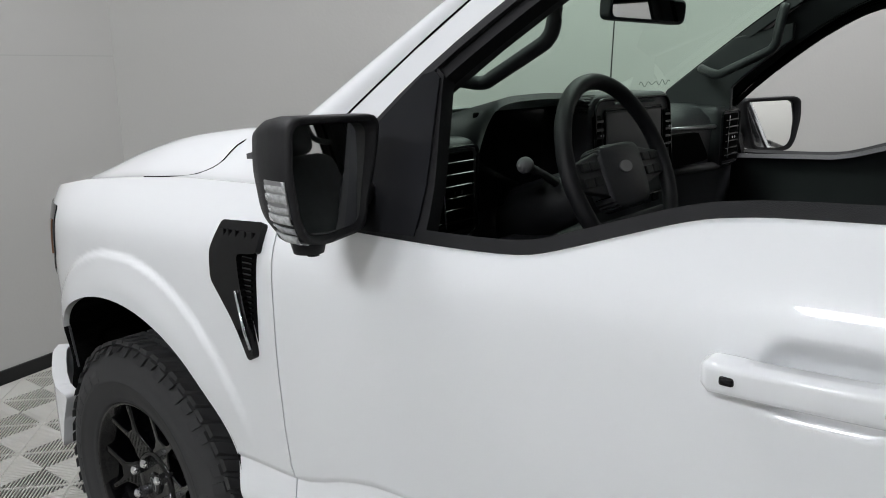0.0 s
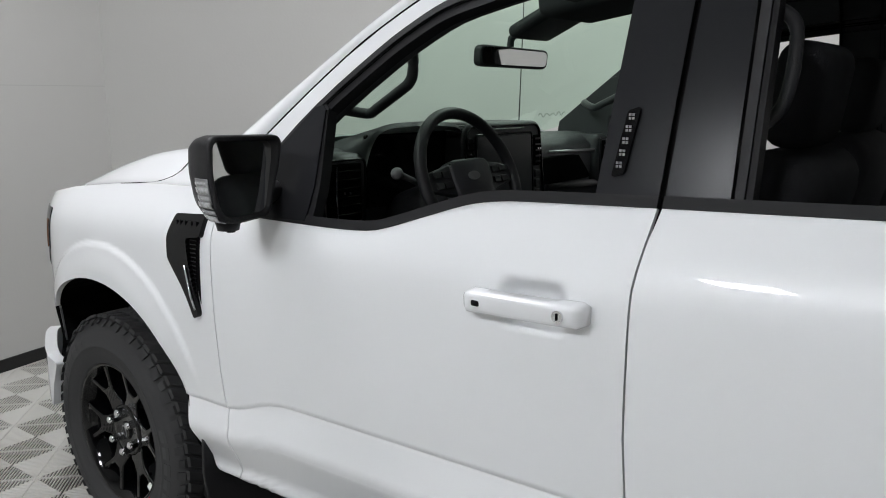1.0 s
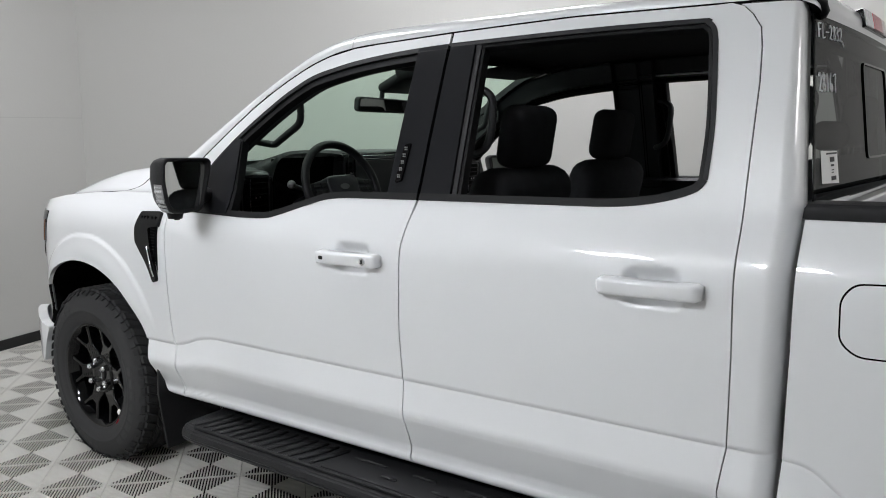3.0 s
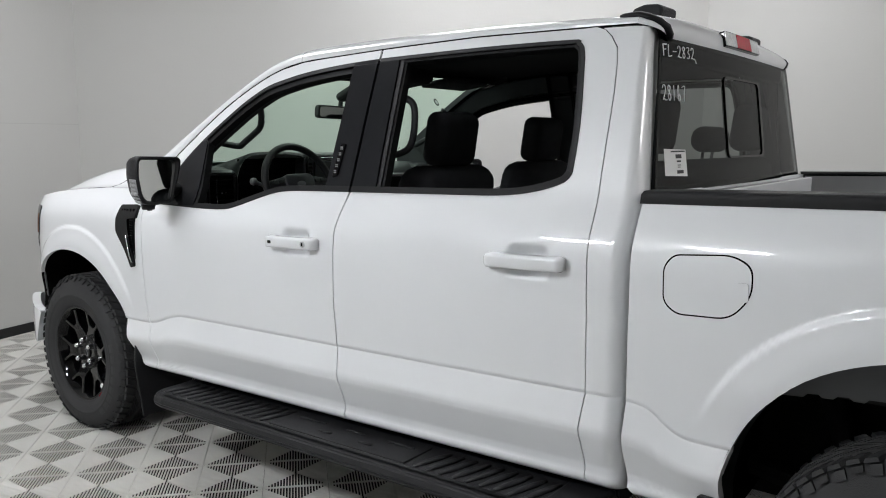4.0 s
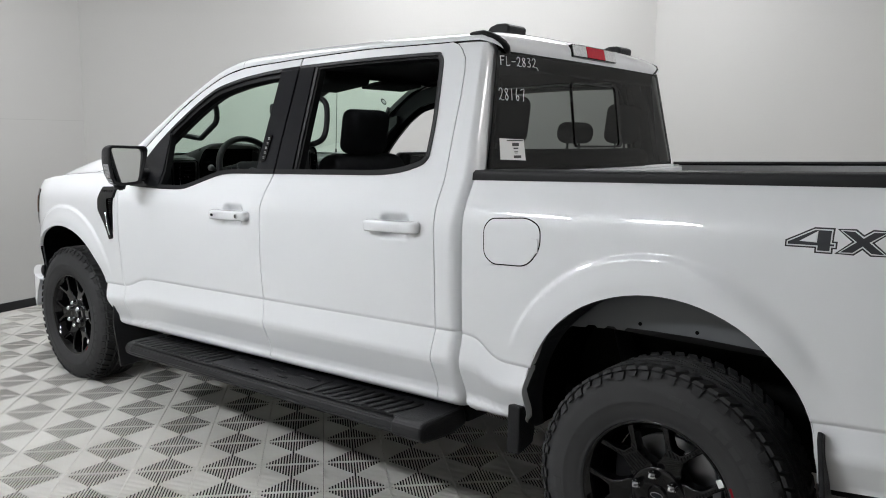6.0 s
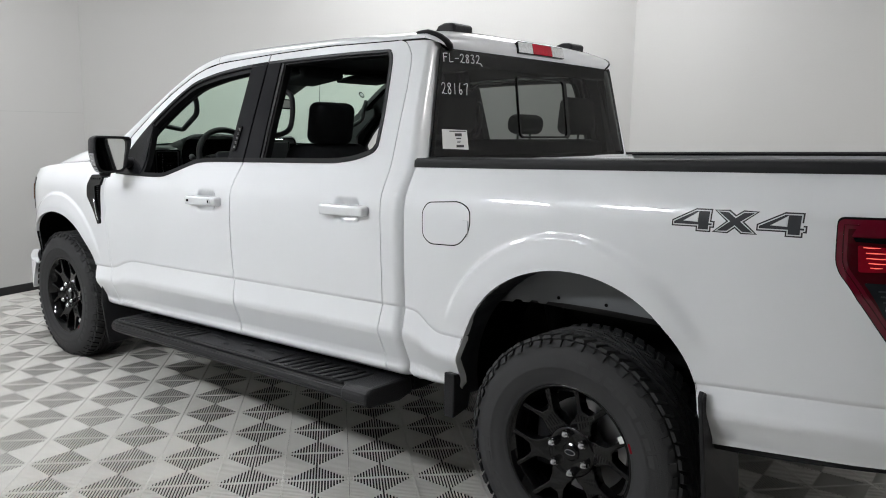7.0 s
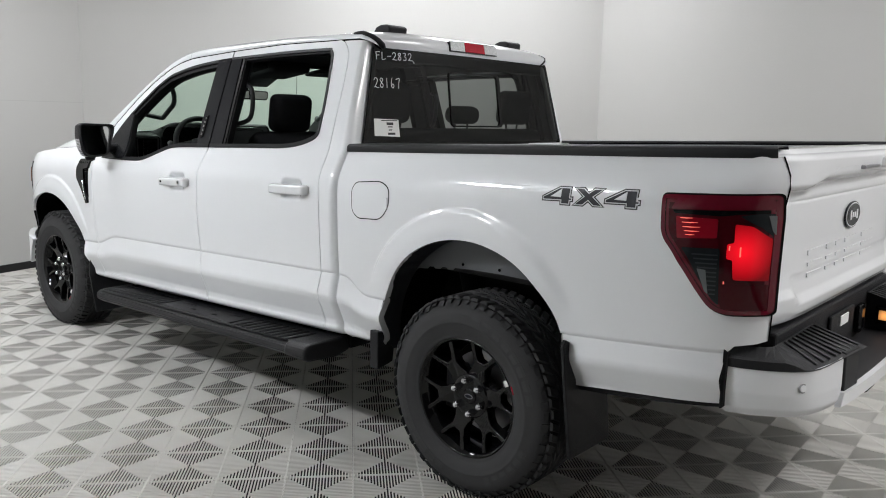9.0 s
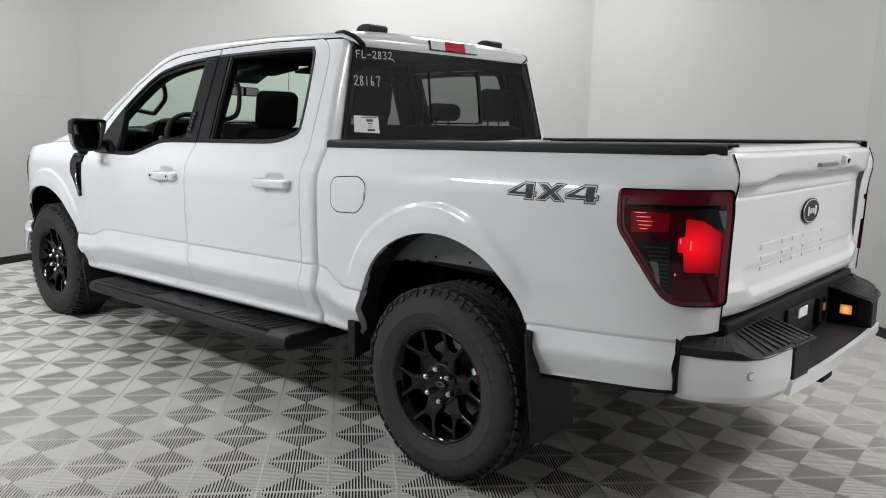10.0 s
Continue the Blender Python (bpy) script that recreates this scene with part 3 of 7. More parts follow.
def build_cab():
    # fender
    poly = ([(3.0295, 0.460), (3.0175, 0.50), (3.0155, 0.56), (3.0215, 0.63), (3.0305, 0.688), (3.0415, 0.72), (3.0495, 0.80), (3.0525, 0.95), (3.0535, 1.08), (3.0555, 1.20), (3.0555, 1.290)]
            + [(3.43, 1.293), (3.65, 1.284), (3.9, 1.266), (4.11, 1.238), (4.26, 1.20), (4.265, 1.17), (4.245, 1.12), (4.225, 1.05), (4.215, 0.98), (4.19, 0.90), (4.15, 0.838)]
            + arc(3.695, 0.56, 0.492, 0.425, 40, 170) + [(3.200, 0.60), (3.182, 0.55), (3.156, 0.50), (3.125, 0.474), (3.09, 0.462)])
    vs = VS + V_LOW + V_BELT + frange(0.78, 1.16, 0.0095)
    us = frange(3.0, 4.7, 0.0125)
    fender = panel("front_fender", [flat(poly)], side_fn(), us, vs, PAINT, truck, depth=0.016, rim=PAINT)
    # bed side
    op = arc(0.014, 0.53, 0.463, 0.438, -8, 184, 40)
    poly = ([*REAR_EDGE, (-1.060, 0.720), (-1.01, 0.714), (-0.990, 0.690), (-0.982, 0.60), (-0.985, 0.522)] + [(-0.70, 0.503), (-0.50, 0.488), (-0.462, 0.486)]
            + op[::-1] + [(0.476, 0.462), (0.54, 0.456), (0.712, 0.452), (0.736, 0.487), (0.745, 0.60), (0.742, 0.76), (0.741, 1.0), (0.746, 1.297)])
    us = frange(-1.2, 0.8, 0.0095)
    bed = panel("bed_side", [flat(poly)], side_fn(), us, vs, PAINT, truck, depth=0.03, rim=PAINT)
    # roof, pillars, windscreen
    ss = frange(-1, 1, 0.04) + [0.86, 0.9, 0.94, 0.97, 0.985, -0.86, -0.9, -0.94, -0.97, -0.985]
    def rf(off):
        return lambda u, v: roof(u, v, off)
    panel("roof", [[(-0.999, 0.86), (0.999, 0.86), (0.999, 2.26), (0.66, 2.26), (0.4, 2.30), (0, 2.32), (-0.4, 2.30), (-0.66, 2.26), (-0.999, 2.26)]], rf(0), ss, frange(0.86, 2.4, 0.05), PAINT, truck,
          depth=0.03, label="white roof skin")
    pil = panel("a_pillar", [[(-0.999, 2.262), (-0.71, 2.262), (-0.71, 2.6), (-0.71, 3.08), (-0.999, 3.08)]], rf(0), ss, frange(2.2, 3.2, 0.04), PAINT, truck, depth=0.03)
    mirrored(pil, truck)
    panel("windscreen", [[(-0.708, 2.262), (-0.4, 2.306), (0, 2.328), (0.4, 2.306), (0.708, 2.262), (0.708, 2.6), (0.708, 3.12), (0.4, 3.32), (0, 3.40), (-0.4, 3.32), (-0.708, 3.12), (-0.708, 2.6)]],
          rf(-0.004), ss, frange(2.2, 3.5, 0.06), WINDSHIELD_GLASS, truck, depth=0.0005, label="pale green tinted windscreen")
    # cab corner, rounding into the back of the cab
    def corner(w, h):
        r, s0 = 0.048, 0.057
        x = PROFILE(h) + PLAN(0.86) + (LOWER(0.751 - h) if h < 0.751 else 0.0)
        lean = max(0.0, h - 1.30) * 0.17
        if w < s0:
            px, py = 0.0, w
        elif w < s0 + r * math.pi / 2:
            a = (w - s0) / r
            px, py = r * (1 - math.cos(a)), s0 + r * math.sin(a)
        else:
            px, py = r + (w - s0 - r * math.pi / 2), s0 + r
        k = max(0.0, min(1.0, py / 0.105))
        return at(-(x - px), 0.866 - py + lean * k * 0.75, h)
    ww = [0, 0.03, 0.057, 0.064, 0.071, 0.078, 0.085, 0.092, 0.099, 0.106, 0.113, 0.12, 0.127, 0.1324, 0.148, 0.165]
    poly = [(-0.001, 0.455), (-0.003, 0.55), (-0.009, 0.64), (-0.003, 0.70), (0.003, 0.752), (0.003, 0.963), (-0.004, 1.157), (-0.008, 1.243), (-0.014, 1.349), (-0.018, 1.466), (-0.023, 1.604), (-0.031, 1.69),
            (-0.041, 1.738), (-0.065, 1.772), (-0.09, 1.795), (-0.10, 1.80), (0.13, 1.79), (0.165, 1.765), (0.165, 1.33), (0.165, 0.455)]
    poly = [(w - 0.0015 if w < 0.01 else w, h) for w, h in poly]
    crn = panel("cab_corner", [poly], corner, ww, VS + V_LOW + V_BELT, PAINT, truck, depth=0.012, rim=PAINT)
    # rear window and the header above it
    def back(x, h):
        return at(x, 0.748 + (h - 1.33) * 0.135 - 0.02 * (1 - (x / 0.72) ** 2), h)
    glass = panel("rear_window", [round_poly([(-0.775, 1.318), (0.775, 1.318), (0.664, 1.768), (-0.664, 1.768)], 0.02)], back, frange(-0.75, 0.75, 0.1), frange(1.3, 1.8, 0.1), PRIVACY_GLASS, truck,
                  depth=0.0005, label="dark tinted rear window with a sliding centre pane")
    def header(s, v):
        p1 = roof(s, 0.862)
        p0 = back(p1.x * 0.90, 1.764)
        c = Vector((p1.x * 0.985, 0.775, p1.z - 0.020))
        return p0 * (1 - v) ** 2 + c * 2 * v * (1 - v) + p1 * v * v
    panel("roof_header", [[(-0.999, 0), (0.999, 0), (0.999, 1), (-0.999, 1)]], header, ss, frange(0, 1, 0.1), PAINT, truck, depth=0.02)
    return fender, bed, crn, glass, back, header


front_door, rear_door = build_doors()
build_window_trim(front_door, rear_door)
fender, bed_side, cab_corner, rear_window, back_fn, header_fn = build_cab()


HOOD_EDGE = table([(3.0, 1.290), (3.43, 1.293), (3.65, 1.284), (3.9, 1.266), (4.11, 1.238), (4.26, 1.195), (4.40, 1.12), (4.6, 0.98)], blur=0.03)
HOOD_RISE = table([(3.0, 0.088), (3.5, 0.084), (3.7, 0.074), (3.85, 0.055), (4.0, 0.028), (4.1, 0.012), (4.6, 0.0)], blur=0.04)


def hood(u, y):
    """Bonnet skin. u runs from -1 to 1 across."""
    h = HOOD_EDGE(y)
    e = half(y, h) - 0.006
    return at(u * e, y, h + HOOD_RISE(y) * step(0.985, 0.80, abs(u)) + 0.030 * (1 - abs(u) ** 3))


def build_front():
    panel("bonnet", [[(-0.998, 3.06), (-0.9, 3.08), (-0.5, 3.30), (0, 3.36), (0.5, 3.30), (0.9, 3.08), (0.998, 3.06), (0.998, 4.22), (0.5, 4.36), (0, 4.4), (-0.5, 4.36), (-0.998, 4.22)]], hood, frange(-1, 1, 0.03),
          frange(3.0, 4.5, 0.05), PAINT, truck, depth=0.004, label="white bonnet with a raised centre")
    for s in (-1, 1):
        bm = bmesh.new()
        add_tube(bm, smooth_line([hood(s * 0.999, 3.62), hood(s * 0.999, 3.52) + Vector((0, 0, 0.001)), hood(s * 0.975, 3.45), hood(s * 0.93, 3.405), hood(s * 0.86, 3.385), hood(s * 0.7, 3.37)], 5), 0.0016, 6)
        part("bonnet_gap", bm, GAP, truck)
    # front face below the bonnet, closed off
    def face(u, h):
        x = u * (half(4.20, h) - 0.01)
        return at(x, 4.20 + 0.20 * (1 - abs(u) ** 3.0) ** 0.5 + 0.0, h)
    panel("front_face", [[(-0.995, 0.55), (0.995, 0.55), (0.995, 1.19), (-0.995, 1.19)]], face, frange(-1, 1, 0.08), frange(0.5, 1.2, 0.1), BLACK_PLASTIC, truck, depth=0.03)


build_front()


def build_floorpan():
    bm = bmesh.new()
    add_box(bm, (-0.78, 0.55, 0.47), (0.78, 3.1, 0.54), bev=0.01)
    part("floor_pan", bm, UNDER, truck)
    bm = bmesh.new()
    for s in (-1, 1):
        add_box(bm, (s * 0.46 - 0.05, -0.92, 0.53), (s * 0.46 + 0.05, 4.1, 0.66), bev=0.01)
    part("chassis_rail", bm, UNDER, truck)


build_floorpan()
# ---- shut lines ----
def build_gaps():
    lines = [
        [(3.029, 0.460), (3.0165, 0.50), (3.0145, 0.56), (3.0205, 0.63), (3.0295, 0.688), (3.0405, 0.72), (3.0485, 0.80), (3.0515, 0.95), (3.0525, 1.08), (3.0545, 1.20), (3.0545, 1.30)],
        [(1.841, 1.79), (1.841, 1.308), (1.8495, 1.25), (1.8555, 1.17), (1.8575, 0.90), (1.8495, 0.752), (1.8395, 0.66), (1.8355, 0.56), (1.8385, 0.50), (1.8355, 0.460)],
        [(1.0, 1.806), (0.957, 1.796), (0.932, 1.774), (0.909, 1.738), (0.899, 1.690), (0.891, 1.604), (0.886, 1.466), (0.882, 1.349), (0.876, 1.243), (0.872, 1.157), (0.865, 0.963), (0.865, 0.752),
         (0.870, 0.70), (0.876, 0.64), (0.871, 0.55), (0.868, 0.50), (0.868, 0.455)],
    ]
    for ln in lines:
        poly = flat(strip(inset_line(ln, 0.012), inset_line(ln, -0.012)))
        panel("gap_seal", [poly], side_fn(-0.0105), US, VS + V_LOW, GAP, truck, depth=0.004)
    top = [(y, TOPLINE(y) - 0.002) for y in frange(1.0, 3.05, 0.05)]
    panel("gap_seal", [strip(inset_line(top, 0.006), inset_line(top, -0.014))], side_fn(-0.006), US, VS, GAP, truck, depth=0.004)
    # dark wall between cab and bed
    bm = bmesh.new()
    add_box(bm, (-0.80, 0.752, 0.50), (0.80, 0.80, 1.30))
    part("cab_back", bm, GAP, truck)


build_gaps()


def build_handle(door, y0, y1, h, lock):
    """A pull handle: cupped recess behind, bar with a thumb end."""
    L = y1 - y0
    # the bar
    bm = bmesh.new()
    sec = round_poly([(0.0, -0.024), (0.033, -0.021), (0.036, 0.019), (0.0, 0.025)], 0.009, 3)
    n = 22
    rings = []
    for i in range(n + 1):
        t = i / n
        y = y1 - L * t
        end = min(1.0, t / 0.045, (1 - t) / 0.045)
        k = 0.72 + 0.28 * math.sin(min(1.0, end) * math.pi / 2)
        bulge = 1.0 + 0.10 * math.sin(t * math.pi)
        wall = -(PROFILE(h) + PLAN(y))
        inner = 0.012 * step(0.10, 0.26, t) * step(0.90, 0.74, t)
        rings.append([bm.verts.new(Vector((wall - max(p * bulge * k, inner), y, 0)) + Vector((0, 0, at(0, y, h + q * k).z))) for p, q in sec])
    for a, b in zip(rings, rings[1:]):
        for k in range(len(sec)):
            bm.faces.new((a[k], a[(k + 1) % len(sec)], b[(k + 1) % len(sec)], b[k]))
    bm.faces.new(rings[0][::-1])
    bm.faces.new(rings[-1])
    bmesh.ops.recalc_face_normals(bm, faces=bm.faces[:])
    handle = part("door_handle", bm, PAINT, door, "white painted pull handle", smooth=True)
    if lock:
        bm = bmesh.new()
        c = side(y1 - 0.036, h, 0.0)
        add_box(bm, (-0.004, -0.0095, -0.0062), (0.006, 0.0095, 0.0062), m=Matrix.Translation(c + Vector((-0.0355, 0, 0))), bev=0.004)
        part("sensor_pad", bm, BLACK_GLOSS, handle, smooth=True)
        c = side(y0 + 0.045, h, 0.0)
        bm = bmesh.new()
        add_cyl(bm, c + Vector((-0.030, 0, 0)), c + Vector((-0.041, 0, 0)), 0.011)
        part("key_cylinder", bm, CHROME, handle)
        bm = bmesh.new()
        add_box(bm, (-0.043, -0.0018, -0.006), (-0.040, 0.0018, 0.006), m=Matrix.Translation(c))
        part("key_slot", bm, GAP, handle)


build_handle(front_door, 1.926, 2.188, 1.117, True)
build_handle(rear_door, 0.936, 1.200, 1.117, False)


KEY_GREY = material("key_print_grey", (0.22, 0.22, 0.22), 0.5)


def build_keypad():
    pad = panel("keypad", [round_poly([(1.930, 1.470), (1.906, 1.476), (1.916, 1.360), (1.940, 1.354)], 0.006)], side_fn(0.010), US, VS, BLACK_GLOSS, front_door, depth=0.008, label="black keypad strip with pale buttons")
    for i in range(5):
        h = 1.375 + i * 0.021
        c = side(1.928 - i * 0.002, h, 0.011)
        bm = bmesh.new()
        for a in (-0.0055, 0.001):
            for b in (-0.0055, 0.001):
                add_box(bm, (-0.001, a, b), (0.0008, a + 0.0045, b + 0.0045), m=Matrix.Translation(c))
        part("key_button", bm, KEY_GREY, pad)


build_keypad()


def build_fuel_door():
    o = round_poly([(0.652, 1.135), (0.628, 1.168), (0.476, 1.176), (0.424, 1.150), (0.420, 1.075), (0.470, 1.012), (0.612, 1.010), (0.648, 1.040)], 0.035, 6)
    cy, ch = 0.537, 1.093
    inn = [(cy + (y - cy) * 0.962, ch + (h - ch) * 0.948) for y, h in o]
    us = frange(0.40, 0.68, 0.03)
    panel("fuel_gap", [strip(o + o[:1], inn + inn[:1])], side_fn(0.0006), us, VS, GAP, bed_side, depth=0.0005)
    fl = panel("fuel_door", [[(cy + (y - cy) * 0.965, ch + (h - ch) * 0.952) for y, h in o]], side_fn(0.0014), us, VS, PAINT, bed_side, depth=0.002, label="white fuel filler door")
    panel("finger_notch", [round_poly([(0.462, 1.108), (0.431, 1.108), (0.430, 1.060), (0.462, 1.064)], 0.008)], side_fn(0.005), us, VS, PAINT, fl, depth=0.004)


build_fuel_door()


def build_decal():
    """4 x 4 decal on the bed side: dark outline, silver edge, grey fill."""
    o = None
    def glyph(kind, y, w, h0, h1):
        d = h1 - h0
        if kind == "4":
            return [(y, h0 + d * 0.42), (y, h0 + d * 0.22), (y - w * 0.62, h0 + d * 0.22), (y - w * 0.62, h0), (y - w * 0.92, h0), (y - w * 0.92, h0 + d * 0.22), (y - w, h0 + d * 0.22), (y - w, h0 + d * 0.42),
                    (y - w * 0.92, h0 + d * 0.42), (y - w * 0.92, h1), (y - w * 0.55, h1)]
        return [(y, h1), (y - w * 0.33, h0 + d * 0.52), (y, h0), (y - w * 0.32, h0), (y - w * 0.5, h0 + d * 0.28), (y - w * 0.68, h0), (y - w, h0), (y - w * 0.67, h0 + d * 0.52), (y - w, h1), (y - w * 0.68, h1),
                (y - w * 0.5, h0 + d * 0.75), (y - w * 0.32, h1)]
    def shrink(pts, d):
        ln = pts + pts[:2]
        out = []
        n = len(pts)
        area = sum(pts[i - 1][0] * pts[i][1] - pts[i][0] * pts[i - 1][1] for i in range(n))
        s = 1 if area > 0 else -1
        for i in range(n):
            a, p, b = Vector(pts[i - 1]), Vector(pts[i]), Vector(pts[(i + 1) % n])
            n1 = Vector((-(p - a).y, (p - a).x)).normalized() * s
            n2 = Vector((-(b - p).y, (b - p).x)).normalized() * s
            m = n1 + n2
            m = m / max(0.35, m.length_squared / 2) if m.length > 1e-4 else n1
            out.append(tuple(p + m * d))
        return out
    us = frange(-0.75, -0.25, 0.03)
    for kind, y, w in (("4", -0.332, 0.118), ("x", -0.456, 0.112), ("4", -0.575, 0.122)):
        g = glyph(kind, y, w, 1.128, 1.186)
        base = panel("decal_figure", [shrink(g, -0.004)], side_fn(0.0008), us, VS, STICKER_BLACK, bed_side, depth=0.0006, label="grey and silver four-by-four decal figure")
        panel("silver_edge", [g], side_fn(0.0014), us, VS, STICKER_LIGHT, base, depth=0.0004)
        panel("grey_fill", [shrink(g, 0.0032)], side_fn(0.0020), us, VS, STICKER_GREY, base, depth=0.0004)
        if kind == "4":
            hole = [(y - w * 0.30, 1.1545), (y - w * 0.60, 1.1545), (y - w * 0.60, 1.176)]
            panel("figure_hole_edge", [shrink(hole, -0.003)], side_fn(0.0026), us, VS, STICKER_LIGHT, base, depth=0.0004)
            panel("figure_hole", [hole], side_fn(0.0032), us, VS, PAINT, base, depth=0.0004)


build_decal()


def build_vent():
    """Gloss black fender vent: badge block, blade and mesh slot."""
    us, vs = frange(3.05, 3.3, 0.02), frange(0.9, 1.25, 0.02)
    blade = panel("fender_vent", [round_poly([(3.223, 1.222), (3.086, 1.226), (3.088, 1.166), (3.150, 1.160), (3.136, 1.085), (3.106, 0.962), (3.128, 0.956), (3.182, 1.030), (3.240, 1.098), (3.244, 1.160)], 0.010)],
                  side_fn(0.014), us, vs, BLACK_GLOSS, fender, depth=0.016, label="gloss black fender vent")
    panel("vent_mesh", [[(3.150, 1.162), (3.100, 1.164), (3.104, 1.03), (3.106, 0.985), (3.136, 1.085)]], side_fn(0.002), us, vs, GAP, blade, depth=0.004)
    for i in range(15):
        h = 1.155 - i * 0.0115
        c = side(3.122, h, 0.004)
        bm = bmesh.new()
        add_box(bm, (-0.004, -0.016 + i * 0.0006, -0.0022), (0.002, 0.016 - i * 0.0004, 0.0022), m=Matrix.Translation(c), bev=0.001, seg=1)
        part("vent_slat", bm, BLACK_GLOSS, blade)
    bm = bmesh.new()
    add_tube(bm, [side(3.150, 1.085, 0.017), side(3.128, 1.00, 0.017), side(3.114, 0.965, 0.016)], 0.0035, 8)
    part("vent_edge", bm, CHROME, blade, smooth=True)
    for i, (w) in enumerate((0.022, 0.010, 0.008, 0.020, 0.020)):
        y = 3.212 - i * 0.024
        bm = bmesh.new()
        add_box(bm, (-0.0015, -w / 2, -0.011), (0.002, w / 2, 0.011), m=Matrix.Translation(side(y, 1.196, 0.0142)), bev=0.002, seg=1)
        part("raised_letter_bar", bm, BLACK_GLOSS, blade)


build_vent()


# ---- door mirrors ----
def build_mirror():
    """Housing as a rounded shell open to the rear, with glass, indicator and foot."""
    bm = bmesh.new()
    outer = [(-0.935, 1.402), (-1.122, 1.408), (-1.140, 1.395), (-1.144, 1.33), (-1.130, 1.25), (-1.112, 1.216), (-1.07, 1.207), (-0.985, 1.212), (-0.968, 1.222), (-0.928, 1.35), (-0.922, 1.388)]
    outer = round_poly([(p[0], p[1]) for p in outer], 0.02, 3)
    cx, cz = -1.035, 1.308
    secs = [(2.755, 0.985), (2.768, 1.0), (2.80, 0.995), (2.835, 0.93), (2.862, 0.82), (2.882, 0.64), (2.888, 0.42)]
    def turned(x, y, z):
        return Vector((x, y + 0.178 * (x - cx), z))
    rings = [[bm.verts.new(turned(cx + (x - cx) * k, y, cz + (z - cz) * k)) for x, z in outer] for y, k in secs]
    lip = [bm.verts.new(turned(cx + (x - cx) * 0.90, 2.757, cz + (z - cz) * 0.90)) for x, z in outer]
    deep = [bm.verts.new((cx + (x - cx) * 0.88, 2.775 + 0.178 * (x - cx) + 0.10 * (z - cz), cz + (z - cz) * 0.87)) for x, z in outer]
    m = len(outer)
    for a, b in [(deep, lip), (lip, rings[0])] + list(zip(rings, rings[1:])):
        for k in range(m):
            bm.faces.new((a[k], a[(k + 1) % m], b[(k + 1) % m], b[k]))
    bm.faces.new(rings[-1])
    bm.faces.new(deep)
    bmesh.ops.recalc_face_normals(bm, faces=bm.faces[:])
    mir = part("door_mirror", bm, BLACK_PLASTIC, truck, "black door mirror with a clear indicator strip", smooth=True)
    bm = bmesh.new()
    g = [Vector((cx + (x - cx) * 0.865, 2.771 + 0.178 * (x - cx) * 0.865 + 0.10 * (z - cz) * 0.85, cz + (z - cz) * 0.85)) for x, z in outer]
    bm.faces.new([bm.verts.new(p) for p in g])
    part("mirror_pane", bm, MIRROR, mir)
    # indicator strip wrapping the outer edge
    def flank_at(y, z, off):
        x = float(np.interp(z, [1.207, 1.216, 1.25, 1.33, 1.395], [-1.085, -1.112, -1.130, -1.144, -1.140]))
        k = float(np.interp(y, [q[0] for q in secs], [q[1] for q in secs]))
        return turned(cx + (x - cx) * k - off, y, cz + (z - cz) * k)
    def strip_piece(name, z0, z1, off, mat, parent):
        bm = bmesh.new()
        ys = [2.768 + i * 0.0105 for i in range(6)]
        rows = [[bm.verts.new(flank_at(y, z, o)) for y in ys] for z, o in ((z0, 0.0), (z0 + 0.002, off), ((z0 + z1) / 2, off), (z1 - 0.002, off), (z1, 0.0))]
        for p, q in zip(rows, rows[1:]):
            for i in range(5):
                bm.faces.new((p[i], p[i + 1], q[i + 1], q[i]))
        bmesh.ops.recalc_face_normals(bm, faces=bm.faces[:])
        bmesh.ops.solidify(bm, geom=bm.faces[:], thickness=0.002)
        return part(name, bm, mat, parent, smooth=True)
    base = strip_piece("indicator_base", 1.211, 1.315, 0.0016, STEEL, mir)
    for i, z in enumerate((1.214, 1.231, 1.247, 1.264, 1.280, 1.297)):
        strip_piece("indicator_segment", z, z + (0.0155 if i % 2 == 0 else 0.0115), 0.0042 if i % 2 == 0 else 0.003, INDICATOR, base)
    # arm to the sail and camera puck below
    bm = bmesh.new()
    add_tube(bm, [(-0.975, 2.85, 1.262), (-0.93, 2.86, 1.258), (-0.885, 2.87, 1.255)], [0.045, 0.042, 0.046], 14, squash=0.7)
    part("mirror_arm", bm, BLACK_PLASTIC, mir, smooth=True)
    bm = bmesh.new()
    add_cyl(bm, (-1.062, 2.80, 1.212), (-1.062, 2.80, 1.188), 0.030, 0.024, seg=20)
    part("camera_puck", bm, BLACK_PLASTIC, mir, smooth=True)
    bm = bmesh.new()
    add_cyl(bm, (-1.062, 2.79, 1.189), (-1.062, 2.79, 1.184), 0.010, seg=16)
    part("camera_lens", bm, BLACK_GLOSS, mir)
    return mir


far_mirror = mirrored(build_mirror(), truck)
far_mirror.matrix_basis = Matrix.Translation((1.045, 2.800, -0.048)) @ Matrix.Rotation(radians(-30), 4, "Z") @ Matrix.Translation((-1.035, -2.80, 0)) @ far_mirror.matrix_basis


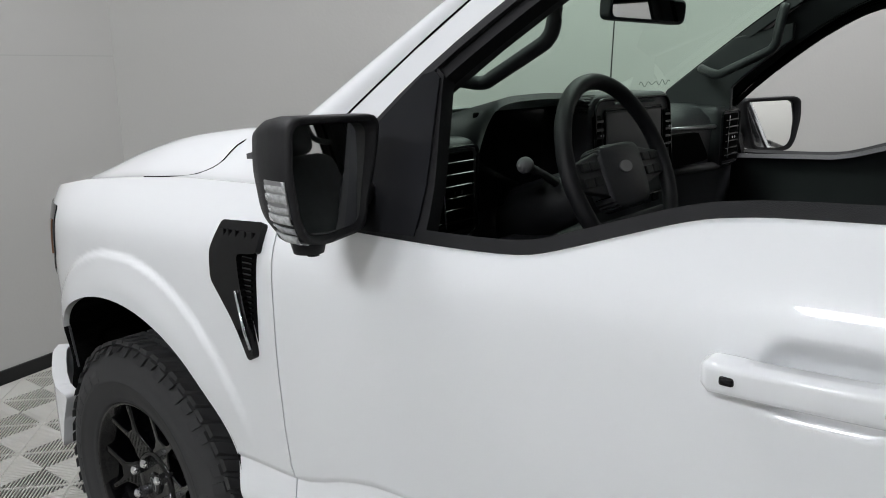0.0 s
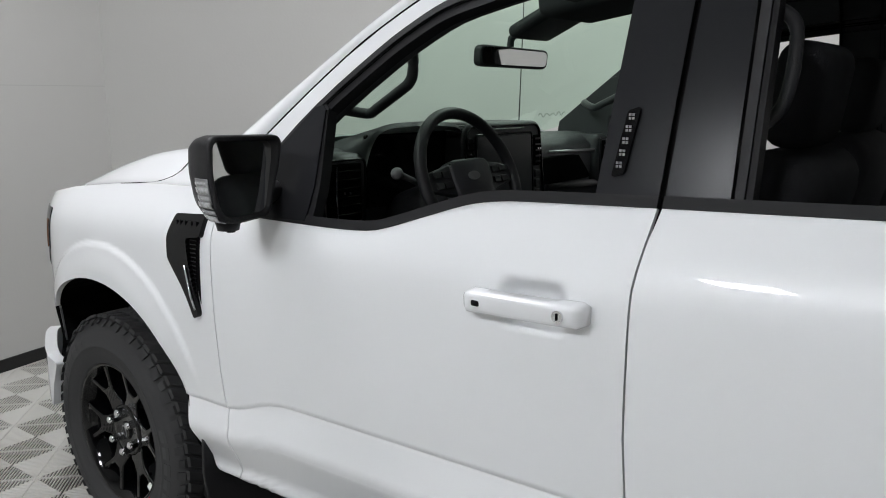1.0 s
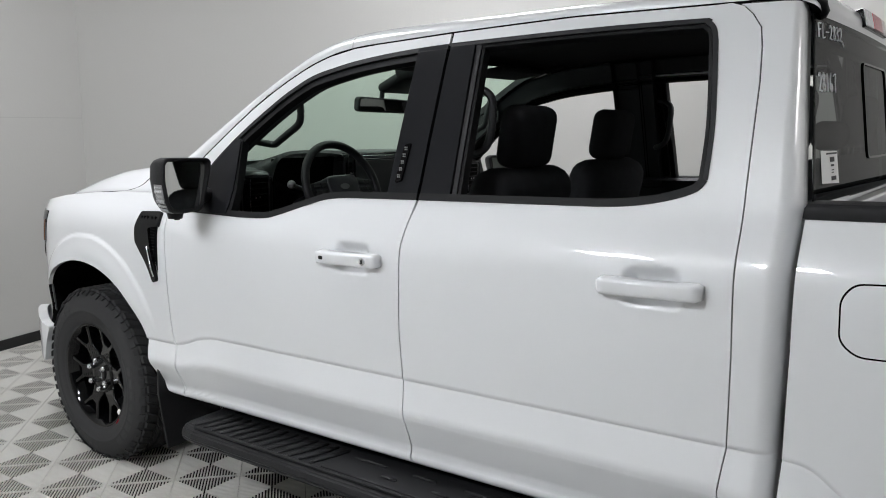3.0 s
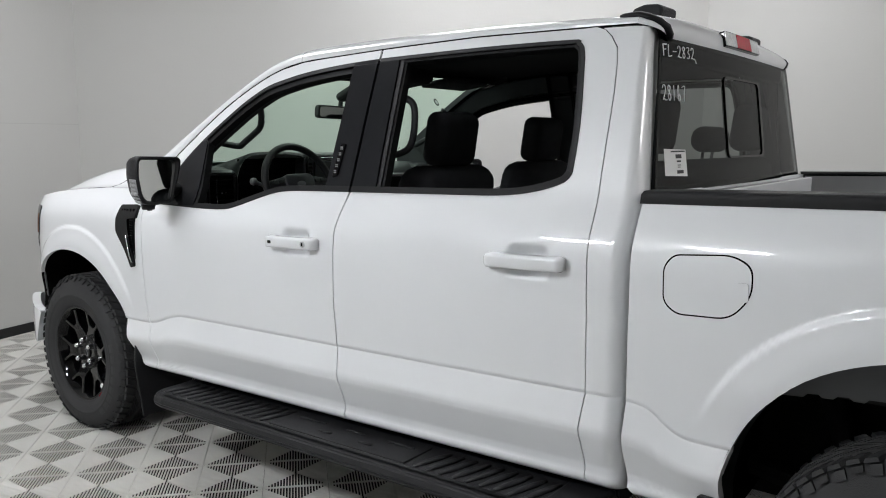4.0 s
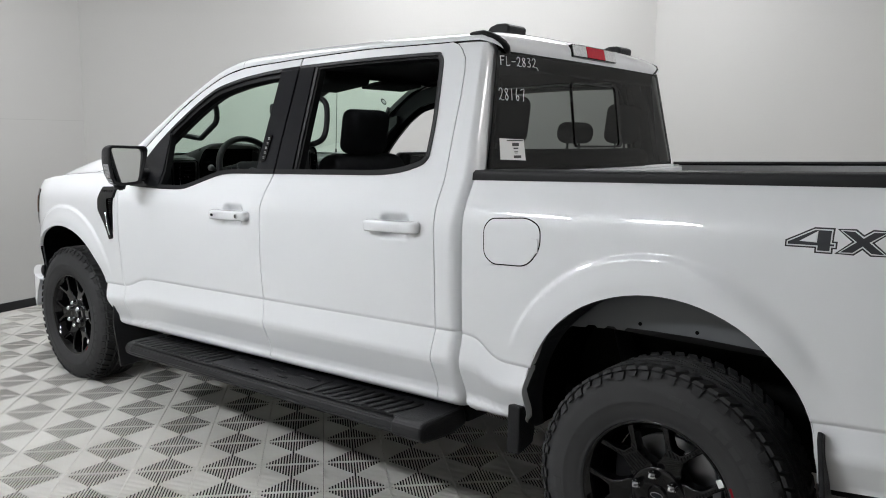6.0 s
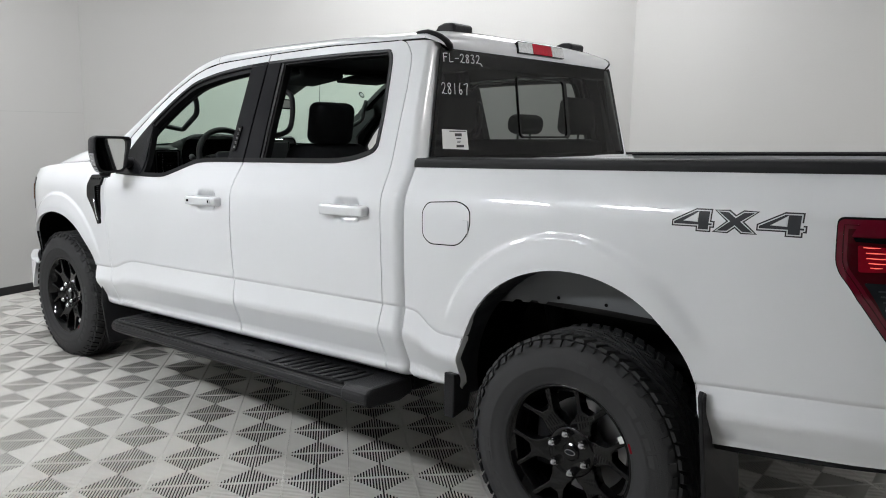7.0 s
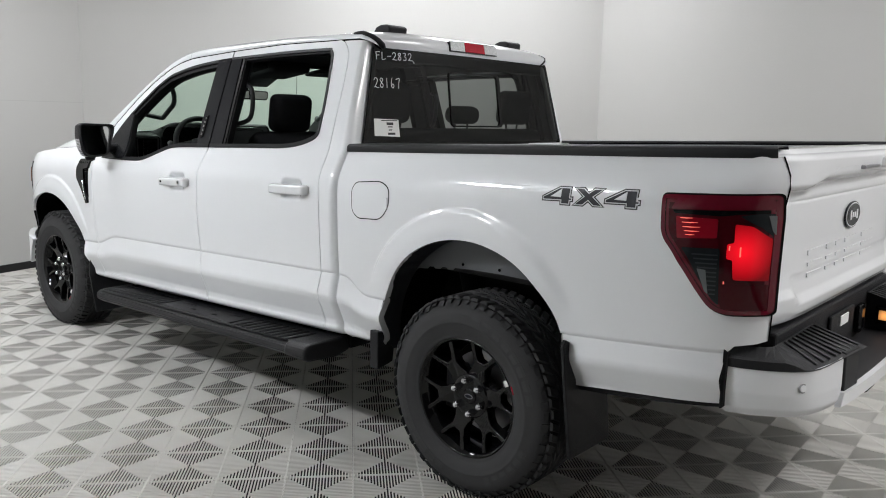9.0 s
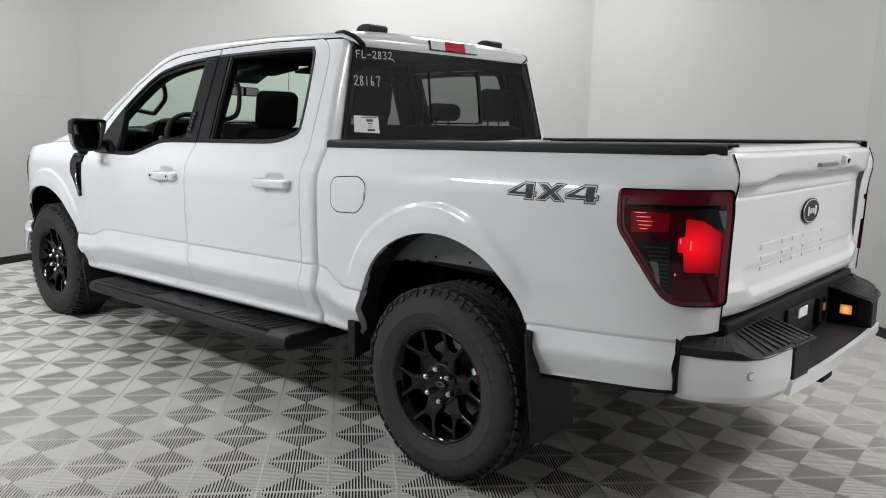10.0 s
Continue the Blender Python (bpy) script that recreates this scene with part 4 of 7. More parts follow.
# ---- tail lamp ----
def build_tail_lamp():
    us, vs = frange(-1.12, -0.74, 0.015), frange(0.78, 1.20, 0.02)
    def lens(name, poly, off, mat, parent, depth, label=""):
        """A lens piece with straight edges, laid over the rounded corner."""
        return panel(name, [flat(poly)], side_fn(off), us, vs, mat, parent, depth=depth, label=label)
    o = round_poly([(-0.777, 1.180), (-0.783, 1.056), (-0.952, 0.819), (-1.094, 0.815), (-1.097, 1.183)], [0.016, 0.028, 0.05, 0.02, 0.014], 6)
    edge = lens("lamp_gasket", round_poly([(-0.771, 1.185), (-0.777, 1.054), (-0.949, 0.812), (-1.097, 0.808), (-1.100, 1.188)], [0.018, 0.03, 0.055, 0.02, 0.014], 6), 0.005, GAP, bed_side, 0.010)
    lamp = lens("tail_lamp", o, 0.013, RED_DARK, bed_side, 0.016, label="dark red tail lamp with a lit square and a smoked corner")
    edge.parent = lamp
    def inset(d):
        out = []
        for i, p in enumerate(o):
            t = (Vector(o[(i + 1) % len(o)]) - Vector(o[i - 1])).normalized()
            k = 1 if (Vector((-0.96, 1.03)) - Vector(p)).dot(Vector((-t.y, t.x))) > 0 else -1
            out.append((p[0] - t.y * d * k, p[1] + t.x * d * k))
        return out + out[:1]
    lens("lamp_rim", strip(o + o[:1], inset(0.013)), 0.018, RED_RIM, lamp, 0.006)
    lens("inner_rim", strip(inset(0.015), inset(0.024)), 0.015, RED_RIM, lamp, 0.004)
    lens("upper_band", round_poly([(-0.812, 1.137), (-0.826, 1.168), (-1.083, 1.170), (-1.090, 1.141)], 0.006), 0.0205, RED_RIM, lamp, 0.006)
    lens("band_shadow_line", [(-0.815, 1.134), (-0.822, 1.124), (-0.96, 1.120), (-1.01, 1.126), (-1.088, 1.130), (-1.088, 1.138)], 0.0145, BLACK_GLOSS, lamp, 0.003)
    lens("reflector", round_poly([(-0.828, 1.116), (-0.835, 1.047), (-0.952, 1.053), (-0.952, 1.111)], 0.006), 0.017, RED_LENS, lamp, 0.004)
    for a, b, h in ((-0.841, -0.880, 1.112), (-0.848, -0.895, 1.0985), (-0.850, -0.903, 1.085), (-0.856, -0.901, 1.0725), (-0.861, -0.888, 1.061)):
        lens("reflector_line", [(a, h), (a, h - 0.0018), ((a + b) / 2, h - 0.0026), (b, h - 0.0009), (b, h)], 0.0185, RED_LINE, lamp, 0.001)
    lens("divider", round_poly([(-0.955, 1.111), (-0.957, 1.041), (-0.995, 1.042), (-0.993, 1.102)], 0.004), 0.0160, RED_DARK, lamp, 0.003)
    lens("lit_lens", round_poly([(-0.998, 1.097), (-0.999, 1.040), (-0.981, 1.036), (-0.981, 0.991), (-0.997, 0.988), (-1.001, 0.927), (-1.080, 0.922), (-1.082, 1.050), (-1.040, 1.090)], 0.006), 0.0190, RED_LIT, lamp, 0.005, label="brightly lit red lens")
    lens("bulb_shroud", round_poly([(-0.977, 0.984), (-0.978, 0.924), (-0.995, 0.925), (-0.993, 0.986)], 0.003), 0.0185, RED_DARK, lamp, 0.004)
    for y, h0, h1 in ((-1.013, 0.998, 1.028), (-0.986, 1.018, 1.032), (-0.977, 0.914, 0.922)):
        lens("bulb_glint", [(y, h0), (y - 0.0035, h0), (y - 0.0035, h1), (y, h1)], 0.0200, RED_LINE, lamp, 0.0006)
    lens("smoked_lens", round_poly([(-0.850, 1.020), (-0.962, 1.022), (-0.967, 0.846), (-0.948, 0.862)], 0.006), 0.0175, SMOKE_LENS, lamp, 0.004)
    for i in range(10):
        h = 1.004 - i * 0.0135
        y0 = -0.884 - i * 0.0062
        lens("lens_rib", [(y0, h), (y0, h - 0.0045), (-0.958, h - 0.0045), (-0.958, h)], 0.0190, LENS_RIB, lamp, 0.002)
    lens("lens_bar", round_poly([(-0.902, 0.958), (-0.928, 0.955), (-0.938, 0.880), (-0.928, 0.888)], 0.003), 0.0205, LENS_BAR, lamp, 0.002)
    lens("lower_lens", round_poly([(-0.971, 0.907), (-0.972, 0.838), (-1.028, 0.830), (-1.080, 0.832), (-1.080, 0.911)], 0.006), 0.0175, RED_DARK, lamp, 0.004)
    lens("clear_corner", round_poly([(-1.007, 1.121), (-1.052, 1.128), (-1.090, 1.127), (-1.091, 1.040), (-1.084, 1.046), (-1.080, 1.060), (-1.056, 1.088), (-1.040, 1.097)], 0.004), 0.0170, SMOKE_LENS, lamp, 0.003)
    lens("corner_strip", round_poly([(-1.070, 1.122), (-1.086, 1.122), (-1.087, 1.062), (-1.080, 1.075)], 0.003), 0.0190, LENS_BAR, lamp, 0.002)
    return lamp


tail_lamp = build_tail_lamp()


# ---- bed and tailgate ----
def build_bed():
    us = frange(-1.12, 0.80, 0.06)
    def cap(u, v):
        # v from the outer lower lip (0) over the top to the inner edge (1)
        x = half(u, 1.297)
        pts = [(0.004, 1.292), (0.006, 1.318), (-0.004, 1.327), (-0.085, 1.329), (-0.092, 1.318)]
        t = min(0.9999, max(0.0, v)) * 4
        i = int(t)
        f = t - i
        o = pts[i][0] * (1 - f) + pts[i + 1][0] * f
        h = pts[i][1] * (1 - f) + pts[i + 1][1] * f
        return at(-(x + o), u, h)
    rail = panel("bed_rail_cap", [[(-1.068, 0), (0.752, 0), (0.738, 1), (-1.064, 1)]], cap, us, frange(0, 1, 0.125), BLACK_PLASTIC, truck, depth=0.004, label="black plastic bed rail cap")
    mirrored(rail, truck)
    for s in (-1, 1):
        bm = bmesh.new()
        vs = []
        for y in frange(-1.06, 0.72, 0.3):
            x = half(y, 1.297) - 0.09
            vs.append((bm.verts.new(at(s * x, y, 1.31)), bm.verts.new(at(s * (x - 0.01), y, 0.85))))
        for a, b in zip(vs, vs[1:]):
            bm.faces.new((a[0], b[0], b[1], a[1]))
        r = bmesh.ops.solidify(bm, geom=bm.faces[:], thickness=0.01)
        part("bed_inner_wall", bm, PAINT, truck)
    bm = bmesh.new()
    add_box(bm, (-0.70, -1.05, 0.84), (0.70, 0.72, 0.88))
    part("bed_floor", bm, BLACK_PLASTIC, truck)
    bm = bmesh.new()
    add_prism(bm, [at(-0.86, 0.690, 0.85), at(0.86, 0.690, 0.85), at(0.86, 0.690, 1.306), at(-0.86, 0.690, 1.306)], (0, 0.04, 0), bev=0.006)
    part("bed_front_wall", bm, PAINT, truck)


build_bed()

GATE = table([(0.60, 0.0), (0.755, 0.0), (0.765, 0.018), (0.80, 0.030), (0.845, 0.034), (0.875, 0.016), (0.92, 0.006), (1.00, 0.002), (1.148, 0.002), (1.151, -0.003), (1.154, 0.002), (1.184, 0.006), (1.198, 0.036),
              (1.206, 0.040), (1.285, 0.044), (1.298, 0.030), (1.304, 0.0), (1.40, -0.1)], step=0.0005, blur=0.002)


def gate(x, h, off=0.0):
    edge = 0.05 * abs(x / 0.775) ** 8
    rise = 0.024 * step(0.60, 0.42, abs(x)) * step(1.165, 1.185, h) * step(1.27, 1.23, h)
    drop = -0.030 * step(0.64, 0.56, abs(x)) * step(0.92, 0.90, h) * step(0.77, 0.80, h)
    return at(x, -1.082 - GATE(h - rise - drop) + edge - off, h)


def build_tailgate():
    us = frange(-0.78, 0.78, 0.03)
    vs = frange(0.76, 1.31, 0.01) + [1.1475, 1.1495, 1.151, 1.1525, 1.1545, 1.29, 1.295, 1.30]
    g = panel("tailgate", [[(-0.762, 0.762), (0.762, 0.762), (0.766, 1.304), (-0.766, 1.304)]], gate, us, vs, PAINT, truck, depth=0.05, rim=PAINT, label="white tailgate with embossed lettering and a dark oval badge")
    def lid(x, t):
        p = gate(x, 1.303)
        return Vector((x, p.y + t, p.z + 0.014 * math.sin(min(1.0, t / 0.03) * math.pi / 2)))
    panel("tailgate_top", [[(-0.766, 0.0), (0.766, 0.0), (0.766, 0.085), (-0.766, 0.085)]], lid, us, frange(0, 0.085, 0.008), PAINT, g, depth=0.01)
    def gf(off):
        return lambda u, v: gate(u, v, off)
    # step recess in the upper band and release handle
    panel("step_recess", [round_poly([(-0.40, 1.226), (0.36, 1.226), (0.36, 1.252), (-0.36, 1.252)], 0.012)], gf(0.0012), us, vs, PAINT, g, depth=0.001)
    bm = bmesh.new()
    add_box(bm, (-0.09, -1.140, 1.336), (0.12, -1.112, 1.352), bev=0.006)
    part("release_handle", bm, STEEL, g)
    bm = bmesh.new()
    add_box(bm, (0.20, -1.145, 1.335), (0.245, -1.112, 1.375), bev=0.006)
    cam_box = part("rear_camera", bm, PAINT, g)
    bm = bmesh.new()
    add_cyl(bm, (0.222, -1.144, 1.352), (0.222, -1.150, 1.350), 0.010)
    part("camera_lens", bm, BLACK_GLOSS, cam_box)
    # oval badge
    def oval(rx, rh, off, mat, nm, parent):
        c = gate(0.0, 1.062, off)
        bm = bmesh.new()
        pts = [c + Vector((rx * math.cos(a), 0, rh * math.sin(a))) for a in [i * math.tau / 40 for i in range(40)]]
        add_prism(bm, pts, (0, 0.006, 0))
        return part(nm, bm, mat, parent)
    b = oval(0.094, 0.050, 0.008, BADGE, "badge", g)
    oval(0.089, 0.046, 0.0095, STICKER_LIGHT, "badge_field", b)
    oval(0.084, 0.042, 0.0108, BADGE, "badge_ring", b)
    oval(0.070, 0.030, 0.0115, BADGE, "badge_centre", b)
    for x, w, hh in ((-0.040, 0.016, 0.036), (-0.012, 0.018, 0.020), (0.014, 0.016, 0.020), (0.040, 0.018, 0.036)):
        bm = bmesh.new()
        c = gate(0.0, 1.062, 0.012)
        add_box(bm, (x - w / 2, -0.001, -hh / 2), (x + w / 2, 0.002, hh / 2), m=Matrix.Translation(c), bev=0.0009, seg=1)
        part("badge_bar", bm, STICKER_LIGHT, b)
    # embossed characters as plain raised shapes
    for x, w in ((-0.40, 0.15), (-0.245, 0.07), (-0.14, 0.06), (0.03, 0.17), (0.25, 0.17)):
        for h0, h1 in ((0.962, 0.980), (0.925, 0.938), (0.888, 0.902)):
            panel("embossed_bar", [round_poly([(x - w / 2, h0), (x + w / 2, h0), (x + w / 2, h1), (x - w / 2, h1)], 0.004, 2)], gf(0.0035), us, vs, PAINT, g, depth=0.0035)
    return g


tailgate = build_tailgate()
for flank in (-1, 1):
    bm = bmesh.new()
    add_tube(bm, [Vector((side(y, h, 0).x * -flank, y - 0.002, side(y, h, 0).z)) for y, h in REAR_EDGE], 0.0022, 6)
    part("tailgate_gap", bm, GAP, truck)



STEP_GREY = material("worn_step_plastic", (0.05, 0.05, 0.052), 0.45, noise_amt=0.3, noise_scale=30)


def build_rear_bumper():
    plan = smooth_line([(0.36, -1.266, 0), (0.52, -1.252, 0), (0.65, -1.228, 0), (0.735, -1.190, 0), (0.795, -1.120, 0), (0.834, -1.040, 0), (0.853, -0.952, 0)], 12)
    run = [0.0]
    for a, b in zip(plan, plan[1:]):
        run.append(run[-1] + (b - a).length)
    def along(u):
        return Vector((float(np.interp(u, run, [p.x for p in plan])), float(np.interp(u, run, [p.y for p in plan])), 0))
    L = run[-1]
    for s in (-1, 1):
        def wing(u, v, s=s, grow=0.0):
            p = along(u)
            tuck = 0.10 * max(0.0, 0.665 - v) + 0.5 * max(0.0, 0.612 - v)
            c = Vector((0.45, -0.95, 0))
            q = p + (c - p).normalized() * (tuck - grow)
            return Vector((s * q.x, q.y, v))
        us = frange(0, L, 0.02)
        w = panel("bumper_corner", [round_poly([(0.180, 0.600), (0.26, 0.596), (0.45, 0.592), (L - 0.035, 0.590), (L - 0.030, 0.742), (0.42, 0.742), (0.38, 0.745), (0.190, 0.762)], 0.014)], wing, us, frange(0.55, 0.80, 0.01), PAINT, truck,
                  depth=0.04, label="white painted rear bumper corner", rim=PAINT)
        bm = bmesh.new()
        p = wing(0.388, 0.690)
        n = Vector((s * 0.46, -0.89, 0))
        add_cyl(bm, p - n * 0.002, p + n * 0.0035, 0.012, 0.011)
        sn = part("parking_sensor", bm, PAINT, w)
        bm = bmesh.new()
        add_cyl(bm, p - n * 0.002, p + n * 0.0012, 0.0155)
        part("sensor_ring", bm, STEEL, sn)
        # black step pad on top
        bm = bmesh.new()
        rows = []
        for u in frange(0.0, L, 0.03):
            p, q = along(u), None
            o = wing(u, 0.70, grow=0.003)
            z0 = 0.744 + 0.016 * step(0.36, 0.20, u)
            z1 = 0.752 + 0.026 * step(0.37, 0.45, u) + 0.012 * step(0.36, 0.20, u)
            i1 = wing(u, 0.70, grow=-0.010)
            inner = Vector((s * min(abs(o.x) - 0.02, 0.70 + 0.10 * step(0.4, L, u)), -1.090 + 0.09 * step(0.50, L, u), 0.802))
            if u < 0.36:
                inner = Vector((o.x, -1.090, 0.802))
            rows.append([bm.verts.new((o.x, o.y, z0)), bm.verts.new((o.x, o.y, z1 - 0.006)), bm.verts.new((i1.x, i1.y, z1)), bm.verts.new(inner)])
        for a, b in zip(rows, rows[1:]):
            for k in range(3):
                bm.faces.new((a[k], b[k], b[k + 1], a[k + 1]))
        bmesh.ops.recalc_face_normals(bm, faces=bm.faces[:])
        pad = part("step_pad", bm, BLACK_PLASTIC, truck, "black ribbed bumper step pad")
        for i in range(9):
            u = 0.03 + i * 0.038
            a = wing(u, 0.70, grow=-0.014)
            a.z = 0.757 + 0.012 * step(0.36, 0.20, u)
            b = Vector((a.x + s * -0.02, -1.10, 0.803))
            bm = bmesh.new()
            add_tube(bm, [a, (a + b) / 2, b], 0.0045, 6)
            part("pad_rib", bm, STEP_GREY, pad, smooth=True)
        # inner cheek of the wing
        bm = bmesh.new()
        add_prism(bm, [(s * 0.40, -1.262, 0.632), (s * 0.40, -1.258, 0.768), (s * 0.40, -1.08, 0.80), (s * 0.40, -1.08, 0.632)], (s * 0.122, 0.010, 0), bev=0.006)
        part("bumper_cheek", bm, BLACK_PLASTIC, truck)
    # lower centre step, back plate, hitch
    bm = bmesh.new()
    add_prism(bm, [(-0.42, -1.262, 0.600), (0.42, -1.262, 0.600), (0.42, -1.262, 0.636), (-0.42, -1.262, 0.636)], (0, 0.20, 0.0), bev=0.008)
    part("centre_step", bm, BLACK_PLASTIC, truck, "low black centre step of the bumper")
    def low(u, v):
        return Vector((u, -1.279 + 0.022 * abs(u / 0.56) ** 3, v))
    panel("bumper_valance", [[(-0.56, 0.596), (0.56, 0.596), (0.54, 0.640), (-0.54, 0.640)]], low, frange(-0.45, 0.45, 0.1), frange(0.58, 0.64, 0.02), PAINT, truck, depth=0.02, rim=PAINT)
    bm = bmesh.new()
    add_box(bm, (-0.70, -1.085, 0.62), (0.70, -1.03, 0.835), bev=0.01)
    part("bumper_backing", bm, BLACK_PLASTIC, truck)
    bm = bmesh.new()
    add_box(bm, (-0.06, -1.22, 0.500), (0.06, -0.95, 0.575), bev=0.008)
    part("tow_receiver", bm, UNDER, truck)
    bm = bmesh.new()
    add_box(bm, (-0.16, -1.100, 0.675), (0.14, -1.086, 0.79), bev=0.006)
    plate = part("plate_holder", bm, BLACK_PLASTIC, truck)
    bm = bmesh.new()
    add_box(bm, (-0.05, -1.104, 0.735), (0.05, -1.099, 0.775), bev=0.001, seg=1)
    part("paper_slip", bm, PAPER, plate)
    bm = bmesh.new()
    add_box(bm, (0.20, -1.112, 0.655), (0.28, -1.084, 0.775), bev=0.02)
    part("wiring_socket", bm, BLACK_GLOSS, truck)
    bm = bmesh.new()
    add_box(bm, (0.385, -1.200, 0.668), (0.405, -1.120, 0.742), bev=0.006)
    lamp = part("step_lamp", bm, BLACK_GLOSS, truck)
    bm = bmesh.new()
    add_box(bm, (0.380, -1.184, 0.686), (0.388, -1.136, 0.727), bev=0.003)
    part("lamp_lens", bm, AMBER, lamp, "glowing amber lens")


build_rear_bumper()
for flank in (-1, 1):
    bm = bmesh.new()
    add_prism(bm, [(flank * 0.862, -0.984, 0.80), (flank * 0.862, -0.984, 0.605), (flank * 0.862, -0.994, 0.610), (flank * 0.860, -0.997, 0.79)], (-flank * 0.03, 0, 0), bev=0.003)
    # painted edge facing rearward; its shade is put in as a dark colour
    part("bed_end_return", bm, UNDER, truck)


# ---- cab back details ----
RED_BRAKE = material("brake_lens_red", (0.46, 0.004, 0.022), 0.2, coat=0.3, spec=0.2, noise_amt=0.35, noise_scale=90)
BRAKE_CLEAR = material("brake_lens_clear", (0.78, 0.79, 0.80), 0.15, coat=0.6, noise_amt=0.5, noise_scale=110)


def build_cab_back():
    # slider frame
    def bf(off):
        return lambda x, h: back_fn(x, h) - Vector((0, off, 0))
    ss = frange(-0.8, 0.8, 0.1)
    o = round_poly([(-0.205, 1.405), (0.205, 1.405), (0.200, 1.680), (-0.200, 1.680)], 0.03)
    i = round_poly([(-0.200, 1.412), (0.180, 1.412), (0.176, 1.674), (-0.195, 1.674)], 0.026)
    panel("slider_frame", [strip(o + o[:1], i + i[:1])], bf(0.004), ss, frange(1.3, 1.8, 0.1), BLACK_GLOSS, rear_window, depth=0.012)
    edge = [(-0.777, 1.314), (0.777, 1.314), (0.666, 1.772), (-0.666, 1.772)]
    inner = [(-0.755, 1.332), (0.755, 1.332), (0.648, 1.756), (-0.648, 1.756)]
    edge, inner = round_poly(edge, 0.02), round_poly(inner, 0.02)
    panel("glass_border", [strip(edge + edge[:1], inner + inner[:1])], bf(-0.002), ss, frange(1.3, 1.8, 0.1), BLACK_GLOSS, rear_window, depth=0.002)
    # paper label with unreadable print
    label = panel("window_label", [[(-0.706, 1.362), (-0.556, 1.356), (-0.558, 1.436), (-0.702, 1.440)]], bf(0.002), ss, [], PAPER, rear_window, depth=0.0004, label="white paper label on the rear glass")
    for x0, x1, h0, h1 in ((-0.632, -0.592, 1.411, 1.423), (-0.626, -0.598, 1.400, 1.405), (-0.662, -0.566, 1.4295, 1.4335), (-0.628, -0.584, 1.366, 1.376), (-0.622, -0.600, 1.390, 1.3925), (-0.622, -0.604, 1.384, 1.3865)):
        panel("print_bar", [[(x0, h0), (x1, h0), (x1, h1), (x0, h1)]], bf(0.0032), ss, [], INK, label, depth=0.0003)
    # hand-written marker figures
    strokes = {
        "F": [[(0.1, 0), (0.12, 0.5), (0.1, 1)], [(0.1, 0.98), (0.5, 1.0), (0.9, 1.02)], [(0.12, 0.55), (0.4, 0.56), (0.7, 0.6)]],
        "L": [[(0.2, 1), (0.15, 0.5), (0.12, 0.06), (0.4, 0.02), (0.85, 0.10)]],
        "-": [[(0.1, 0.46), (0.5, 0.48), (0.9, 0.5)]],
        "2": [[(0.08, 0.78), (0.3, 1.0), (0.68, 0.95), (0.72, 0.68), (0.42, 0.32), (0.06, 0.04), (0.3, 0.12), (0.6, 0.02), (0.98, 0.04)]],
        "8": [[(0.72, 0.86), (0.42, 1.0), (0.16, 0.80), (0.42, 0.56), (0.74, 0.28), (0.46, 0.0), (0.14, 0.22), (0.44, 0.54), (0.74, 0.84), (0.62, 0.96)]],
        "3": [[(0.12, 0.94), (0.5, 1.02), (0.72, 0.82), (0.38, 0.56), (0.74, 0.36), (0.58, 0.04), (0.08, 0.06)]],
        "1": [[(0.42, 1.0), (0.40, 0.5), (0.36, 0.0)]],
        "6": [[(0.42, 1.04), (0.20, 0.60), (0.20, 0.14), (0.50, 0.0), (0.72, 0.24), (0.50, 0.44), (0.24, 0.26)]],
        "7": [[(0.06, 0.88), (0.4, 0.96), (0.84, 0.98), (0.64, 0.5), (0.54, -0.06)]],
    }
    for text, x, h, wide, tall, climb in (("FL-2832", -0.662, 1.709, 0.0325, 0.034, 0.006), ("28167", -0.686, 1.580, 0.0325, 0.044, 0.004)):
        bm = bmesh.new()
        for k, ch in enumerate(text):
            for line in strokes[ch]:
                pts = [(x + (k + p * 0.86) * wide, h + q * tall + climb * k / len(text), 0) for p, q in line]
                if text == "FL-2832" and k == 6:
                    pts.append((pts[-1][0] + 0.010, pts[-1][1] - 0.012, 0))
                add_tube(bm, [back_fn(p.x, p.y) - Vector((0, 0.003, 0)) for p in smooth_line(pts, 4)], 0.0017, 6)
        part("marker_writing", bm, CHALK, rear_window, "white hand-written marker figures")
    # third brake lamp
    def lamp_fn(off):
        return lambda x, z: Vector((x, 0.778 + 0.05 * (x / 0.7) ** 2 + 0.25 * (z - 1.82) - off, z))
    xs = frange(-0.2, 0.2, 0.03)
    bl = panel("high_brake_lamp", [round_poly([(-0.185, 1.816), (0.185, 1.816), (0.180, 1.868), (-0.180, 1.868)], 0.008)], lamp_fn(0.004), xs, [], BLACK_GLOSS, truck, depth=0.05, label="high brake lamp, red between two clear lenses")
    panel("red_lens", [[(-0.076, 1.8195), (0.076, 1.8195), (0.074, 1.8648), (-0.074, 1.8648)]], lamp_fn(0.008), xs, [], RED_BRAKE, bl, depth=0.004)
    for a, b in ((-0.181, -0.079), (0.079, 0.181)):
        panel("clear_lens", [[(a, 1.8195), (b, 1.8195), (b * 0.98, 1.8648), (a * 0.98, 1.8648)]], lamp_fn(0.0075), xs, [], BRAKE_CLEAR, bl, depth=0.004)
